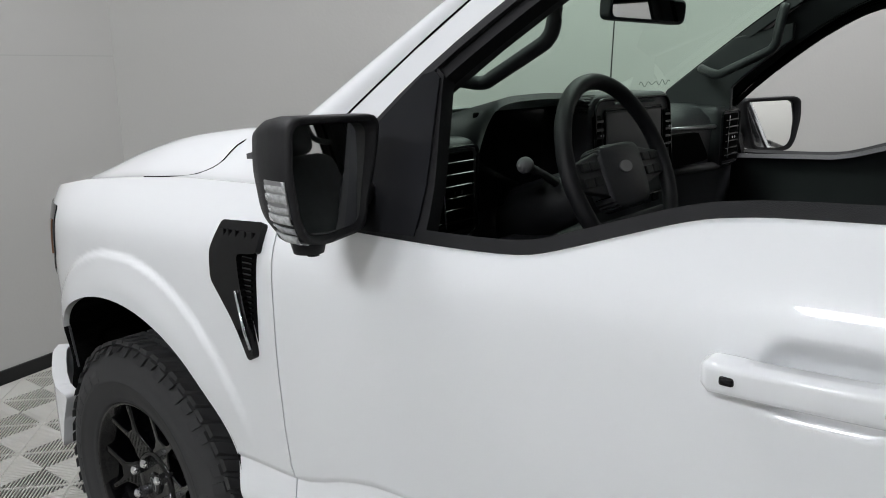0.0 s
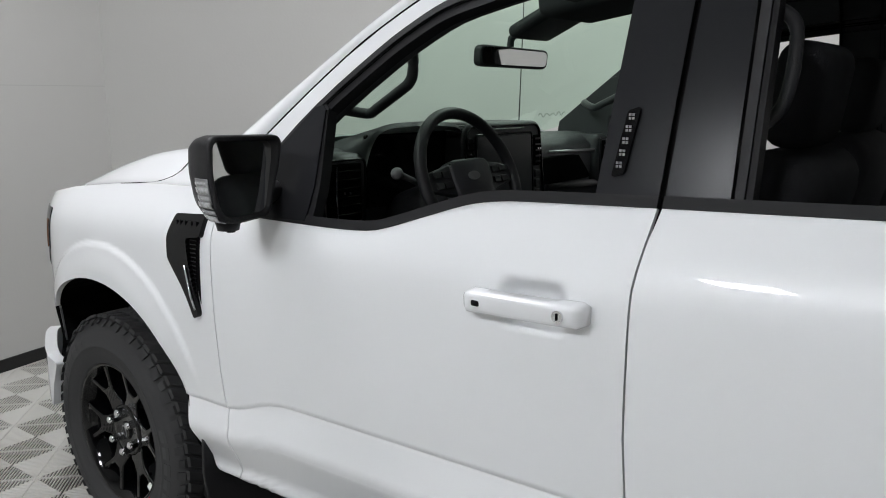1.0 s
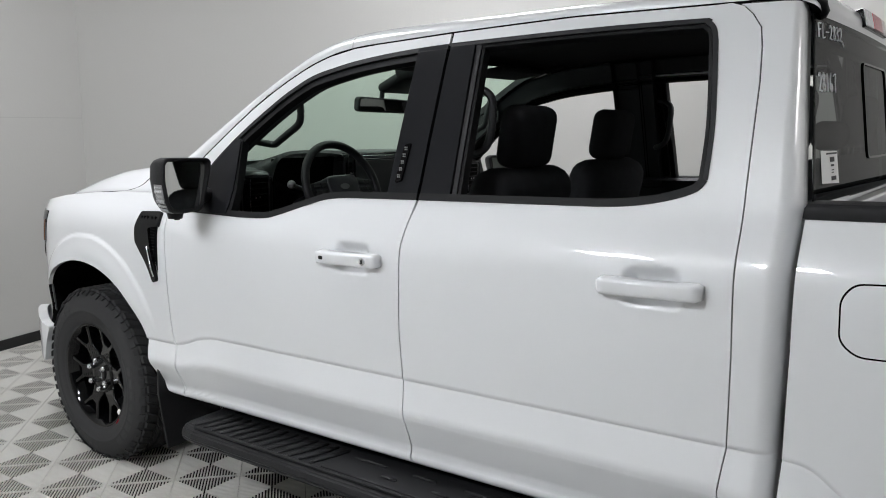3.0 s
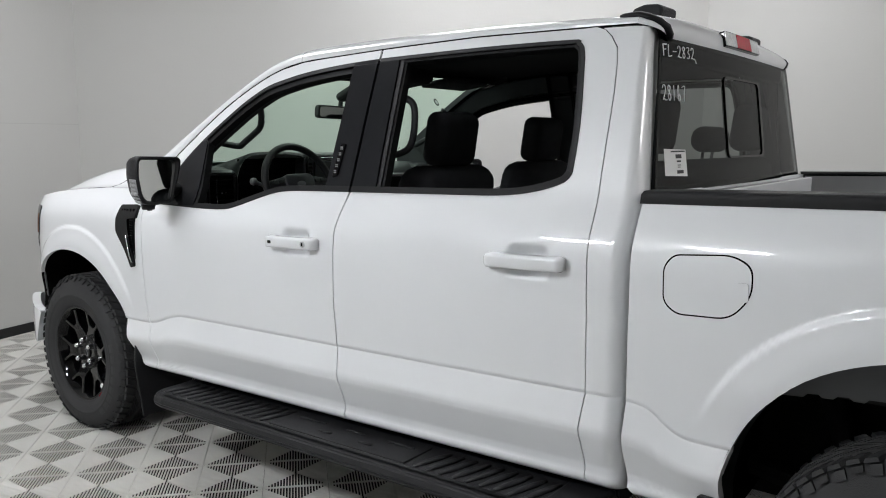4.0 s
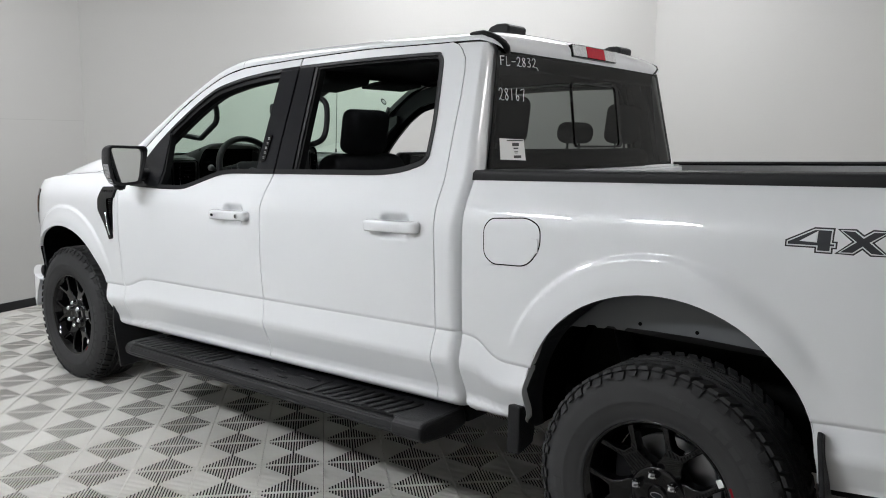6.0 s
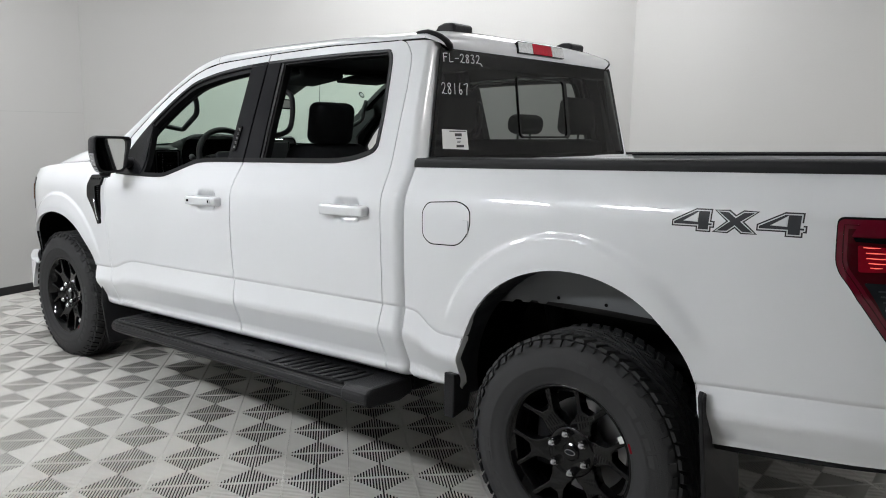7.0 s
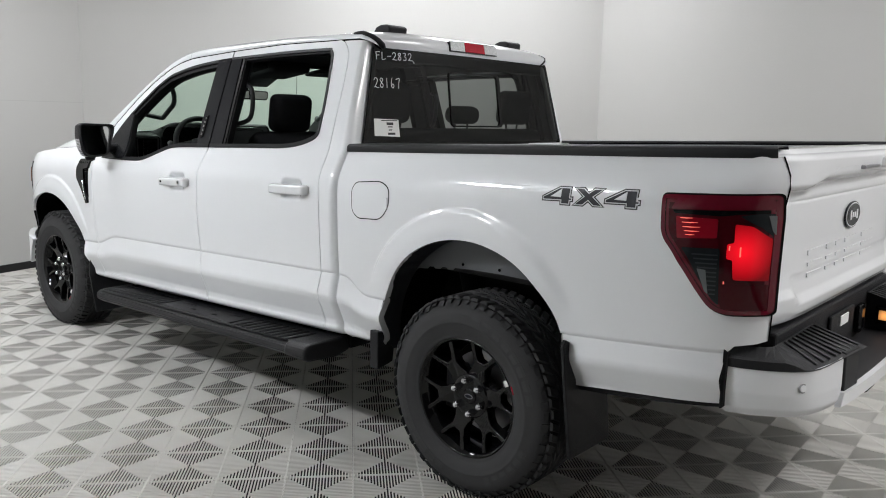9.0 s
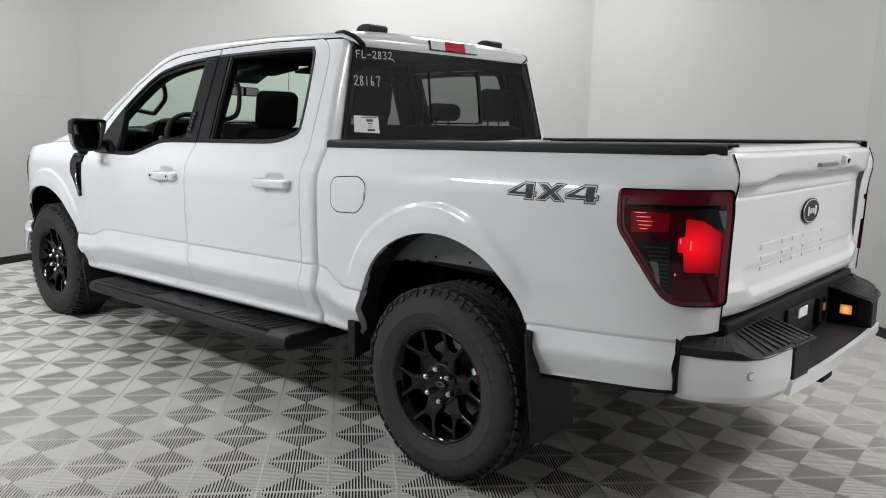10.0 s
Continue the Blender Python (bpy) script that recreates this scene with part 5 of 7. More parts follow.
    # black ditch strips at the roof's rear corners
    for s in (-1, 1):
        pts = [roof(s * 0.80, y, 0.001) for y in (0.925, 0.915, 0.90, 0.88, 0.865)] + [header_fn(s * 0.815, v) for v in (0.85, 0.6, 0.35, 0.12, 0.0)]
        bm = bmesh.new()
        add_tube(bm, pts, [k * (1.5 if s < 0 else 0.6) for k in (0.004, 0.006, 0.007, 0.008, 0.0085, 0.009, 0.0095, 0.010, 0.010, 0.008)], 8)
        part("roof_ditch_strip", bm, RUBBER, truck, smooth=True)
        # black roof fairings near the rear edge
        base = roof(s * 0.34, 0.93)
        bm = bmesh.new()
        prof = [(0.085, -0.02), (-0.075, -0.02), (-0.082, 0.026), (-0.060, 0.036), (0.0, 0.037), (0.045, 0.026)]
        add_prism(bm, [base + Vector((s * 0.06, -b * 0.25, a0)) + Vector((0, b, 0)) for b, a0 in prof], (-s * 0.12, 0, 0), bev=0.008)
        part("roof_fairing", bm, BLACK_PLASTIC, truck, "low black plastic fairing on the roof")
    # parcel: white sill under the rear window
    bm = bmesh.new()
    add_prism(bm, [at(-0.80, 0.735, 1.300), at(0.80, 0.735, 1.300), at(0.80, 0.735, 1.318), at(-0.80, 0.735, 1.318)], (0, 0.05, 0), bev=0.004)
    part("window_sill", bm, PAINT, truck)


build_cab_back()


# ---- running board, flaps and arches ----
def build_running_board():
    y0, y1 = 0.805, 2.88
    bm = bmesh.new()
    prof = [(-0.78, 0.390), (-0.82, 0.428), (-0.845, 0.430), (-1.025, 0.426), (-1.051, 0.414), (-1.059, 0.384), (-1.043, 0.362), (-0.88, 0.350)]
    ends = [(y0, 0.90), (y0 + 0.012, 0.97), (y0 + 0.05, 1.0), (y1 - 0.10, 1.0), (y1 - 0.03, 0.96), (y1, 0.86)]
    rings = [[bm.verts.new(at(-0.80 + (x + 0.80) * k, y, 0.382 + (h - 0.382) * k)) for x, h in prof] for y, k in ends]
    for a, b in zip(rings, rings[1:]):
        for k in range(len(prof)):
            bm.faces.new((a[k], a[(k + 1) % len(prof)], b[(k + 1) % len(prof)], b[k]))
    bm.faces.new(rings[0])
    bm.faces.new(rings[-1][::-1])
    bmesh.ops.recalc_face_normals(bm, faces=bm.faces[:])
    bmesh.ops.bevel(bm, geom=[e for e in bm.edges if abs(e.calc_face_angle(0)) > 0.4], offset=0.006, segments=2, affect="EDGES")
    board = part("running_board", bm, BLACK_PLASTIC, truck, "black plastic running board with slanted treads")
    bm = bmesh.new()
    add_tube(bm, [at(-1.035, y, 0.429) for y in (y0 + 0.16, 1.5, 2.2, y1 - 0.10)], 0.006, 8)
    part("tread_lip", bm, BLACK_PLASTIC, board, smooth=True)
    rows = [0.985 + i * 0.052 for i in range(9)] + [2.165 + i * 0.052 for i in range(13)]
    for y in rows:
        bm = bmesh.new()
        a, b = at(-1.020, y + 0.014, 0.428), at(-0.880, y - 0.032, 0.432)
        add_tube(bm, [a, a * 0.7 + b * 0.3, a * 0.3 + b * 0.7, b], [0.007, 0.013, 0.013, 0.007], 8, squash=0.6)
        part("tread_bar", bm, BLACK_PLASTIC, board, smooth=True)
    # plain centre plate with a raised border and mark bars
    bm = bmesh.new()
    add_box(bm, (-1.022, -0.335, -0.004), (-0.872, 0.335, 0.004), m=Matrix.Translation(at(0, 1.79, 0.429)) @ Euler((-RAKE, 0, 0)).to_matrix().to_4x4(), bev=0.003)
    plate = part("tread_plate", bm, BLACK_PLASTIC, board)
    for k, (ya, yb) in enumerate(((1.50, 1.62), (1.64, 1.70), (1.73, 1.82), (1.84, 1.90), (1.93, 2.07))):
        bm = bmesh.new()
        add_tube(bm, [at(-0.945 + 0.03 * (-1) ** k, ya, 0.434), at(-0.945 + 0.03 * (-1) ** k, (ya + yb) / 2, 0.435), at(-0.945 + 0.03 * (-1) ** k, yb, 0.434)], [0.006, 0.009, 0.006], 6, squash=0.6)
        part("plate_bar", bm, BLACK_PLASTIC, plate, smooth=True)
    # bulky rear end cap
    bm = bmesh.new()
    cap = [(-0.80, 0.366), (-0.815, 0.434), (-1.032, 0.434), (-1.062, 0.418), (-1.066, 0.376), (-1.04, 0.354), (-0.88, 0.344)]
    add_prism(bm, [at(x, y0 - 0.004, h) for x, h in cap], (0, 0.150, -0.150 * RAKE), bev=0.012)
    part("board_end_cap", bm, BLACK_PLASTIC, board, smooth=False)
    for y in (0.95, 1.85, 2.75):
        bm = bmesh.new()
        add_box(bm, (-0.86, y - 0.03, 0.36), (-0.55, y + 0.03, 0.40), bev=0.006)
        part("board_bracket", bm, UNDER, board)
    bm = bmesh.new()
    add_box(bm, (-0.80, 0.80, 0.40), (0.80, 3.0, 0.47), bev=0.01)
    part("sill_underside", bm, UNDER, truck)
    mirrored(board, truck)


build_running_board()


def build_flaps():
    for nm, pts, t in (("mud_flap", [(-0.925, -0.485, 0.300), (-0.66, -0.485, 0.300), (-0.66, -0.455, 0.60), (-0.935, -0.450, 0.735), (-0.955, -0.455, 0.72), (-0.957, -0.475, 0.55)], -0.014),
                       ("mud_flap", [(-0.925, 3.150, 0.175), (-0.66, 3.150, 0.175), (-0.66, 3.180, 0.50), (-0.93, 3.180, 0.60), (-0.95, 3.160, 0.42)], -0.014)):
        for s in (1, -1):
            bm = bmesh.new()
            add_prism(bm, [(s * x, y, z) for x, y, z in pts], (0, t, 0), bev=0.004)
            part(nm, bm, BLACK_PLASTIC, truck, "black moulded mud flap")
    bm = bmesh.new()
    add_prism(bm, [(-0.820, 0.478, 0.555), (-0.930, 0.478, 0.575), (-0.925, 0.482, 0.40), (-0.835, 0.482, 0.42)], (0, 0.05, 0), bev=0.006)
    part("flap_stub", bm, BLACK_PLASTIC, truck)
    # dark lip under the bed side behind the wheel
    panel("lower_seal", [flat([(-0.985, 0.526), (-0.985, 0.505), (-0.47, 0.466), (-0.47, 0.490)])], side_fn(-0.012), US, VS, RUBBER, truck, depth=0.02)


build_flaps()


def build_arches():
    """Wheel houses: a dark barrel over each wheel, with a grey inner panel behind the bed's arch."""
    for cy, ch, ry, rh, a0, a1, name in ((0.014, 0.53, 0.467, 0.442, -12, 192, "rear"), (3.695, 0.56, 0.497, 0.430, -5, 185, "front")):
        for s in (-1, 1):
            for x0, x1, mat, k0, k1 in ((0.925, 0.80, LINER if name == "front" else ARCH_GREY, 1.0, 0.985), (0.80, 0.52, LINER, 1.0, 1.02)):
                bm = bmesh.new()
                prev = None
                for y, h in arc(cy, ch, ry, rh, a0, a1, 32):
                    k = half(y, h) + 0.012 - 0.925
                    xa = x0 + k - 0.012 if x0 > 0.9 else x0
                    cur = (bm.verts.new(at(s * xa, cy + (y - cy) * k0, ch + (h - ch) * k0)), bm.verts.new(at(s * x1, cy + (y - cy) * k1, ch + (h - ch) * k1)))
                    if prev:
                        bm.faces.new((prev[0], cur[0], cur[1], prev[1]))
                    prev = cur
                bmesh.ops.solidify(bm, geom=bm.faces[:], thickness=0.004)
                part("wheel_house", bm, mat, truck, smooth=True)
            bm = bmesh.new()
            add_box(bm, (min(s * 0.50, s * 0.53), cy - 0.52, 0.45), (max(s * 0.50, s * 0.53), cy + 0.52, 1.10))
            part("wheel_house_wall", bm, LINER, truck)
    # grey inner skin seen under the rear arch, with its holes and a bracket
    bm = bmesh.new()
    pts = [at(-0.805, y, h) for y, h in arc(0.014, 0.53, 0.462, 0.436, 20, 140, 24)]
    pts += [at(-0.805, y, h) for y, h in ((-0.27, 0.816), (-0.065, 0.826), (0.08, 0.828), (0.165, 0.826), (0.175, 0.816), (0.20, 0.816), (0.21, 0.8235), (0.235, 0.8225), (0.245, 0.813), (0.27, 0.812),
                                          (0.28, 0.8195), (0.305, 0.817), (0.315, 0.807), (0.386, 0.803))]
    add_prism(bm, pts, (0.004, 0, 0))
    skin = part("inner_bed_skin", bm, ARCH_GREY, truck, "grey primed inner bed skin")
    for y, h in ((-0.25, 0.832), (-0.065, 0.842), (0.12, 0.845)):
        bm = bmesh.new()
        add_cyl(bm, at(-0.8045, y, h), at(-0.8075, y, h), 0.006, seg=12)
        part("skin_hole", bm, GAP, skin)
    bm = bmesh.new()
    add_box(bm, (-0.80, -0.46, 0.745), (-0.70, -0.40, 0.80), bev=0.006)
    part("inner_bracket", bm, PAPER, truck)
    # axle, differential and dampers
    bm = bmesh.new()
    add_cyl(bm, (-0.80, 0, 0.405), (0.80, 0, 0.405), 0.045)
    part("rear_axle", bm, UNDER, truck)
    bm = bmesh.new()
    bmesh.ops.create_uvsphere(bm, u_segments=24, v_segments=14, radius=0.16, matrix=Matrix.Translation((0.05, 0, 0.405)))
    part("differential", bm, UNDER, truck, smooth=True)
    for s in (-1, 1):
        bm = bmesh.new()
        add_cyl(bm, (s * 0.62, 0.12, 0.36), (s * 0.58, 0.30, 0.85), 0.035)
        part("damper", bm, UNDER, truck, smooth=True)
        bm = bmesh.new()
        add_tube(bm, [(s * 0.60, -0.70, 0.60), (s * 0.60, 0.0, 0.47), (s * 0.60, 0.70, 0.60)], 0.03, 8)
        part("leaf_spring", bm, UNDER, truck)
    bm = bmesh.new()
    add_cyl(bm, (-0.80, 3.694, 0.405), (0.80, 3.694, 0.405), 0.04)
    part("front_axle", bm, UNDER, truck)
    bm = bmesh.new()
    add_box(bm, (-0.52, -1.0, 0.55), (0.52, 4.2, 0.86), bev=0.02)
    part("underbody", bm, UNDER, truck)


build_arches()


def build_nose():
    """Lamp edge, bumper end and tow bracket at the front corner."""
    us, vs = frange(4.0, 4.5, 0.03), frange(0.5, 1.3, 0.03)
    for s in (1,):
        hl = panel("headlamp", [round_poly([(4.03, 1.192), (4.30, 1.19), (4.36, 1.06), (4.30, 0.93), (4.16, 0.985), (4.075, 1.045)], 0.02)], side_fn(0.004), us, vs, SMOKE_LENS, truck, depth=0.02, label="smoked headlamp edge with an amber marker")
        panel("side_marker", [round_poly([(4.065, 1.15), (4.095, 1.15), (4.135, 1.045), (4.105, 1.045)], 0.006)], side_fn(0.007), us, vs, AMBER_OFF, hl, depth=0.003)
        mirrored(hl, truck)
    def nose(y, z):
        x = float(np.interp(y, [4.0, 4.08, 4.12, 4.2, 4.3, 4.4, 4.5], [0.935, 0.945, 0.942, 0.915, 0.872, 0.825, 0.74]))
        return Vector((-(x - 0.02 * max(0.0, (0.40 - z) / 0.1) ** 2 - 0.4 * max(0.0, z - 0.620)), y, z))
    bp = panel("front_bumper_end", [round_poly([(4.050, 0.555), (4.14, 0.572), (4.46, 0.580), (4.46, 0.39), (4.25, 0.365), (4.115, 0.372), (4.085, 0.46)], 0.02)], nose, us, frange(0.28, 0.66, 0.015), PAINT, truck, depth=0.04,
               label="white front bumper corner", rim=PAINT)
    mirrored(bp, truck)
    bm = bmesh.new()
    for k in (0,):
        add_prism(bm, [side(4.025, 0.835, -0.012), side(4.10, 0.835, -0.012), side(4.115, 0.70, -0.012), side(4.075, 0.70, -0.012)], (0.006, 0, 0))
    br = part("fender_bracket", bm, ARCH_GREY, truck)
    for h in (0.735, 0.790):
        bm = bmesh.new()
        c = side(4.075, h, -0.010)
        add_cyl(bm, c, c + Vector((-0.004, 0, 0)), 0.006, seg=10)
        part("bracket_bolt", bm, GAP, br)
    # aerial on the far fender
    bm = bmesh.new()
    b = Vector((0.775, 3.29, 1.27))
    add_tube(bm, [b, b + Vector((0, -0.004, 0.10))], [0.007, 0.006], 8)
    aer = part("aerial", bm, BLACK_PLASTIC, truck)
    bm = bmesh.new()
    add_tube(bm, [b + Vector((0, -0.004, 0.10)), b + Vector((0, -0.02, 0.62))], [0.0028, 0.0018], 6)
    part("aerial_mast", bm, BLACK_PLASTIC, aer)
    # cowl
    bm = bmesh.new()
    add_prism(bm, [at(-0.80, 3.02, 1.255), at(0.80, 3.02, 1.255), at(0.70, 3.30, 1.28), at(0.0, 3.38, 1.285), at(-0.70, 3.30, 1.28)], (0, 0, -0.03))
    part("cowl", bm, BLACK_PLASTIC, truck)


AMBER_OFF = material("amber_marker_off", (0.22, 0.10, 0.05), 0.2, coat=1.0)
build_nose()
for p in (front_door, rear_door, fender, bed_side, cab_corner):
    far = mirrored(p, truck)
    for c in list(far.children):
        if c.name.startswith(("mirror_sail", "sail_rib")):
            bpy.data.objects.remove(c)
    if p in (front_door, rear_door):
        far.matrix_basis = Matrix.Translation((-0.015, 0, -0.032)) @ far.matrix_basis
    if p is front_door:
        def far_side(u, v):
            return side(u, v, 0.002)
        panel("mirror_sail", [[(2.968, 1.232), (2.90, 1.370), (2.845, 1.425), (2.825, 1.41), (2.81, 1.232)]], far_side, US, VS, BLACK_PLASTIC, far, depth=0.03, label="black plastic triangle carrying the mirror")


# ---- wheels ----
def build_wheel():
    """One wheel, outer face towards -x: rim with six forked spokes, tyre, tread blocks, nuts."""
    hub = bmesh.new()
    spokes = []
    add_lathe(hub, [(0.0, -0.006), (0.062, -0.006), (0.082, -0.010), (0.090, -0.004), (0.094, 0.02), (0.094, 0.06), (0.0, 0.06)], 0.03, 0, 0, 40)
    half_y = [(0.084, 29.0), (0.104, 24.5), (0.118, 17.0), (0.146, 12.2), (0.178, 14.6), (0.238, 19.0), (0.239, 13.2), (0.184, 9.4), (0.162, 4.8)]
    for k in range(6):
        a = radians(k * 60 + 50)
        sp = bmesh.new()
        spokes.append(sp)
        outline = [(r, -d) for r, d in half_y] + [(r, d) for r, d in half_y[::-1]]
        flat_face = []
        for r, d in outline:
            u, w = r * math.cos(radians(d)), r * math.sin(radians(d))
            flat_face.append(Vector((0.026 - (u - 0.08) * 0.15, u * math.cos(a) - w * math.sin(a), u * math.sin(a) + w * math.cos(a))))
        add_prism(sp, flat_face, (0.045, 0, 0), bev=0.0055, seg=4)
    add_lathe(hub, [(0.243, -0.004), (0.239, -0.011), (0.231, -0.006), (0.222, 0.012), (0.208, 0.03), (0.200, 0.12), (0.205, 0.22), (0.228, 0.235), (0.234, 0.22)], 0, 0, 0, 72)
    bmesh.ops.recalc_face_normals(hub, faces=hub.faces[:])
    wheel = part("wheel", hub, RIM, None, "gloss black six-spoke alloy wheel with an all-terrain tyre")
    for p in wheel.data.polygons:
        p.use_smooth = True
    for sp in spokes:
        ob = part("spoke", sp, RIM, wheel)
        for p in ob.data.polygons:
            p.use_smooth = p.area < 0.0002
    # brake disc and backing
    bm = bmesh.new()
    add_cyl(bm, (0.105, 0, 0), (0.125, 0, 0), 0.165, seg=48)
    part("brake_disc", bm, STEEL, wheel)
    bm = bmesh.new()
    add_cyl(bm, (0.15, 0, 0), (0.17, 0, 0), 0.20, seg=40)
    part("wheel_backing", bm, UNDER, wheel)
    bm = bmesh.new()
    add_box(bm, (0.07, 0.07, -0.10), (0.14, 0.17, 0.10), bev=0.012)
    part("brake_caliper", bm, UNDER, wheel)
    # tyre
    prof = [(0.238, 0.0), (0.242, -0.010), (0.247, -0.015), (0.251, -0.013), (0.256, -0.017), (0.285, -0.0235), (0.300, -0.0255), (0.303, -0.0275), (0.307, -0.0255), (0.330, -0.025), (0.352, -0.019), (0.372, -0.008), (0.385, 0.003),
            (0.392, 0.016), (0.395, 0.03), (0.397, 0.12), (0.395, 0.205), (0.392, 0.222), (0.372, 0.246), (0.33, 0.262), (0.28, 0.262), (0.24, 0.250), (0.232, 0.236)]
    bm = bmesh.new()
    add_lathe(bm, prof, 0, 0, 0, seg=120)
    bmesh.ops.recalc_face_normals(bm, faces=bm.faces[:])
    tyre = part("tyre", bm, TYRE, wheel, "black all-terrain tyre", smooth=True)
    # tread
    verts, faces = [], []
    rnd = random.Random(4)
    def block(x0, x1, a0, a1, r0, r1, skew=0.0, chamfer=0.004, lean=0.0):
        k = len(verts)
        for (x, a, r, d) in ((x0, a0, r0, 0), (x1, a0, r0, 0), (x1, a1, r0, 0), (x0, a1, r0, 0), (x0, a0, r1, 1), (x1, a0, r1, 1), (x1, a1, r1, 1), (x0, a1, r1, 1)):
            m, am = (x0 + x1) / 2, (a0 + a1) / 2
            if d:
                x, a = x + (chamfer if x < m else -chamfer), a + (chamfer / r if a < am else -chamfer / r)
            aa = a + skew * (x - m)
            r2 = r - lean * max(0.0, -(x - 0.02))
            verts.append((x, r2 * math.cos(aa), r2 * math.sin(aa)))
        for f in ((4, 5, 6, 7), (0, 1, 5, 4), (1, 2, 6, 5), (2, 3, 7, 6), (3, 0, 4, 7)):
            faces.append(tuple(k + q for q in f))
    N = 58
    da = math.tau / N
    for i in range(N):
        a = i * da
        j = 0.10 if i % 2 else 0.0
        block(0.004 - j * 0.04, 0.052, a, a + da * 0.80, 0.396, 0.4055, 1.2)
        block(0.168, 0.216 + j * 0.04, a + da * 0.5, a + da * 1.30, 0.396, 0.4055, -1.2)
        block(0.058, 0.088, a + da * 0.30, a + da * 0.98, 0.394, 0.4065, 5.0, 0.003)
        block(0.094, 0.126, a + da * 0.05, a + da * 0.72, 0.394, 0.4070, -6.0, 0.003)
        block(0.132, 0.162, a + da * 0.35, a + da * 1.02, 0.394, 0.4065, 5.0, 0.003)
        # shoulder lugs stepping down the sidewall
        dep = 0.020 if i % 2 else 0.011
        for r0, r1, xa, xb in ((0.372, 0.391, -0.013, 0.012),):
            k = len(verts)
            for (r, x) in ((0.391, 0.004), (0.391 - dep, -0.006 - dep * 0.35)):
                for aa in (a + da * 0.02, a + da * 0.64):
                    for o in (0.004, -0.0055):
                        verts.append((x + o, r * math.cos(aa), r * math.sin(aa)))
            for f in ((1, 3, 7, 5), (0, 1, 5, 4), (2, 6, 7, 3), (4, 5, 7, 6), (0, 2, 3, 1)):
                faces.append(tuple(k + q for q in f))
    me = bpy.data.meshes.new("tread")
    me.from_pydata(verts, [], faces)
    me.materials.append(TYRE)
    tr = new("tread", me)
    tr.parent = wheel
    tagged(tr, "chunky all-terrain tread blocks", kind="stuff")
    # raised sidewall lettering as plain bars
    bars = [(math.radians(100 + 9.5 * i), 0.0, 7.0) for i in range(8)] + [(math.radians(-70 + 9.0 * i), 0.0, 6.6) for i in range(8)] + [(math.radians(205 + 8 * i), 0.0, 5.0) for i in range(6)]
    for a, _, w in bars:
        bm = bmesh.new()
        vs = []
        for r, x in ((0.312, -0.0263), (0.330, -0.0258), (0.342, -0.0226)):
            for da2 in (-w / 2, 0, w / 2):
                aa = a + math.radians(da2)
                vs.append(bm.verts.new((x, r * math.cos(aa), r * math.sin(aa))))
        for q in (0, 1, 3, 4):
            bm.faces.new((vs[q], vs[q + 1], vs[q + 4], vs[q + 3]))
        bmesh.ops.recalc_face_normals(bm, faces=bm.faces[:])
        bmesh.ops.solidify(bm, geom=bm.faces[:], thickness=0.0012)
        part("sidewall_bar", bm, TYRE_MARK, tyre)
    # centre cap and nuts
    bm = bmesh.new()
    add_lathe(bm, [(0.0, -0.004), (0.026, -0.004), (0.031, -0.001), (0.032, 0.006), (0.0, 0.006)], 0.022, 0, 0, 32)
    cap = part("centre_cap", bm, RIM, wheel, smooth=False)
    for rx, rz, x, mat in ((0.020, 0.0095, 0.0165, STEEL), (0.0175, 0.0075, 0.0158, BADGE)):
        bm = bmesh.new()
        add_prism(bm, [(x, rx * math.cos(i * math.tau / 28), rz * math.sin(i * math.tau / 28)) for i in range(28)], (0.003, 0, 0))
        part("cap_badge", bm, mat, cap)
    for k in range(6):
        a = radians(k * 60 + 20)
        c = Vector((0, 0.0675 * math.cos(a), 0.0675 * math.sin(a)))
        bm = bmesh.new()
        add_cyl(bm, c + Vector((0.030, 0, 0)), c + Vector((0.004, 0, 0)), 0.0165, 0.0150, seg=6)
        bmesh.ops.create_uvsphere(bm, u_segments=12, v_segments=8, radius=0.0138, matrix=Matrix.Translation(c + Vector((0.004, 0, 0))))
        part("lug_nut", bm, CHROME, wheel, "chrome lug nut")
    bm = bmesh.new()
    add_box(bm, (-0.012, -0.012, -0.012), (-0.006, 0.012, 0.012), m=Matrix.Translation((0.004, -0.200, 0.108)) @ Matrix.Rotation(radians(-28), 4, "X"), bev=0.002)
    part("balance_weight", bm, PAPER, wheel)
    bm = bmesh.new()
    add_box(bm, (-0.0135, -0.004, -0.016), (-0.010, 0.004, 0.016), m=Matrix.Translation((-0.004, -0.236, 0.092)) @ Matrix.Rotation(radians(-21), 4, "X"), bev=0.001)
    part("tyre_dot", bm, RED_LENS, wheel)
    return wheel


wheel = build_wheel()
wheel.parent = truck
wheel.matrix_basis = pose(-0.917, -0.008, 0.402)
w2 = copy_thing(wheel, pose(-0.917, 3.690, 0.382, 65, 0, 0))
w3 = copy_thing(wheel, pose(0.917, -0.008, 0.402, 20, 0, 180))
w4 = copy_thing(wheel, pose(0.917, 3.690, 0.382, 70, 0, 180))


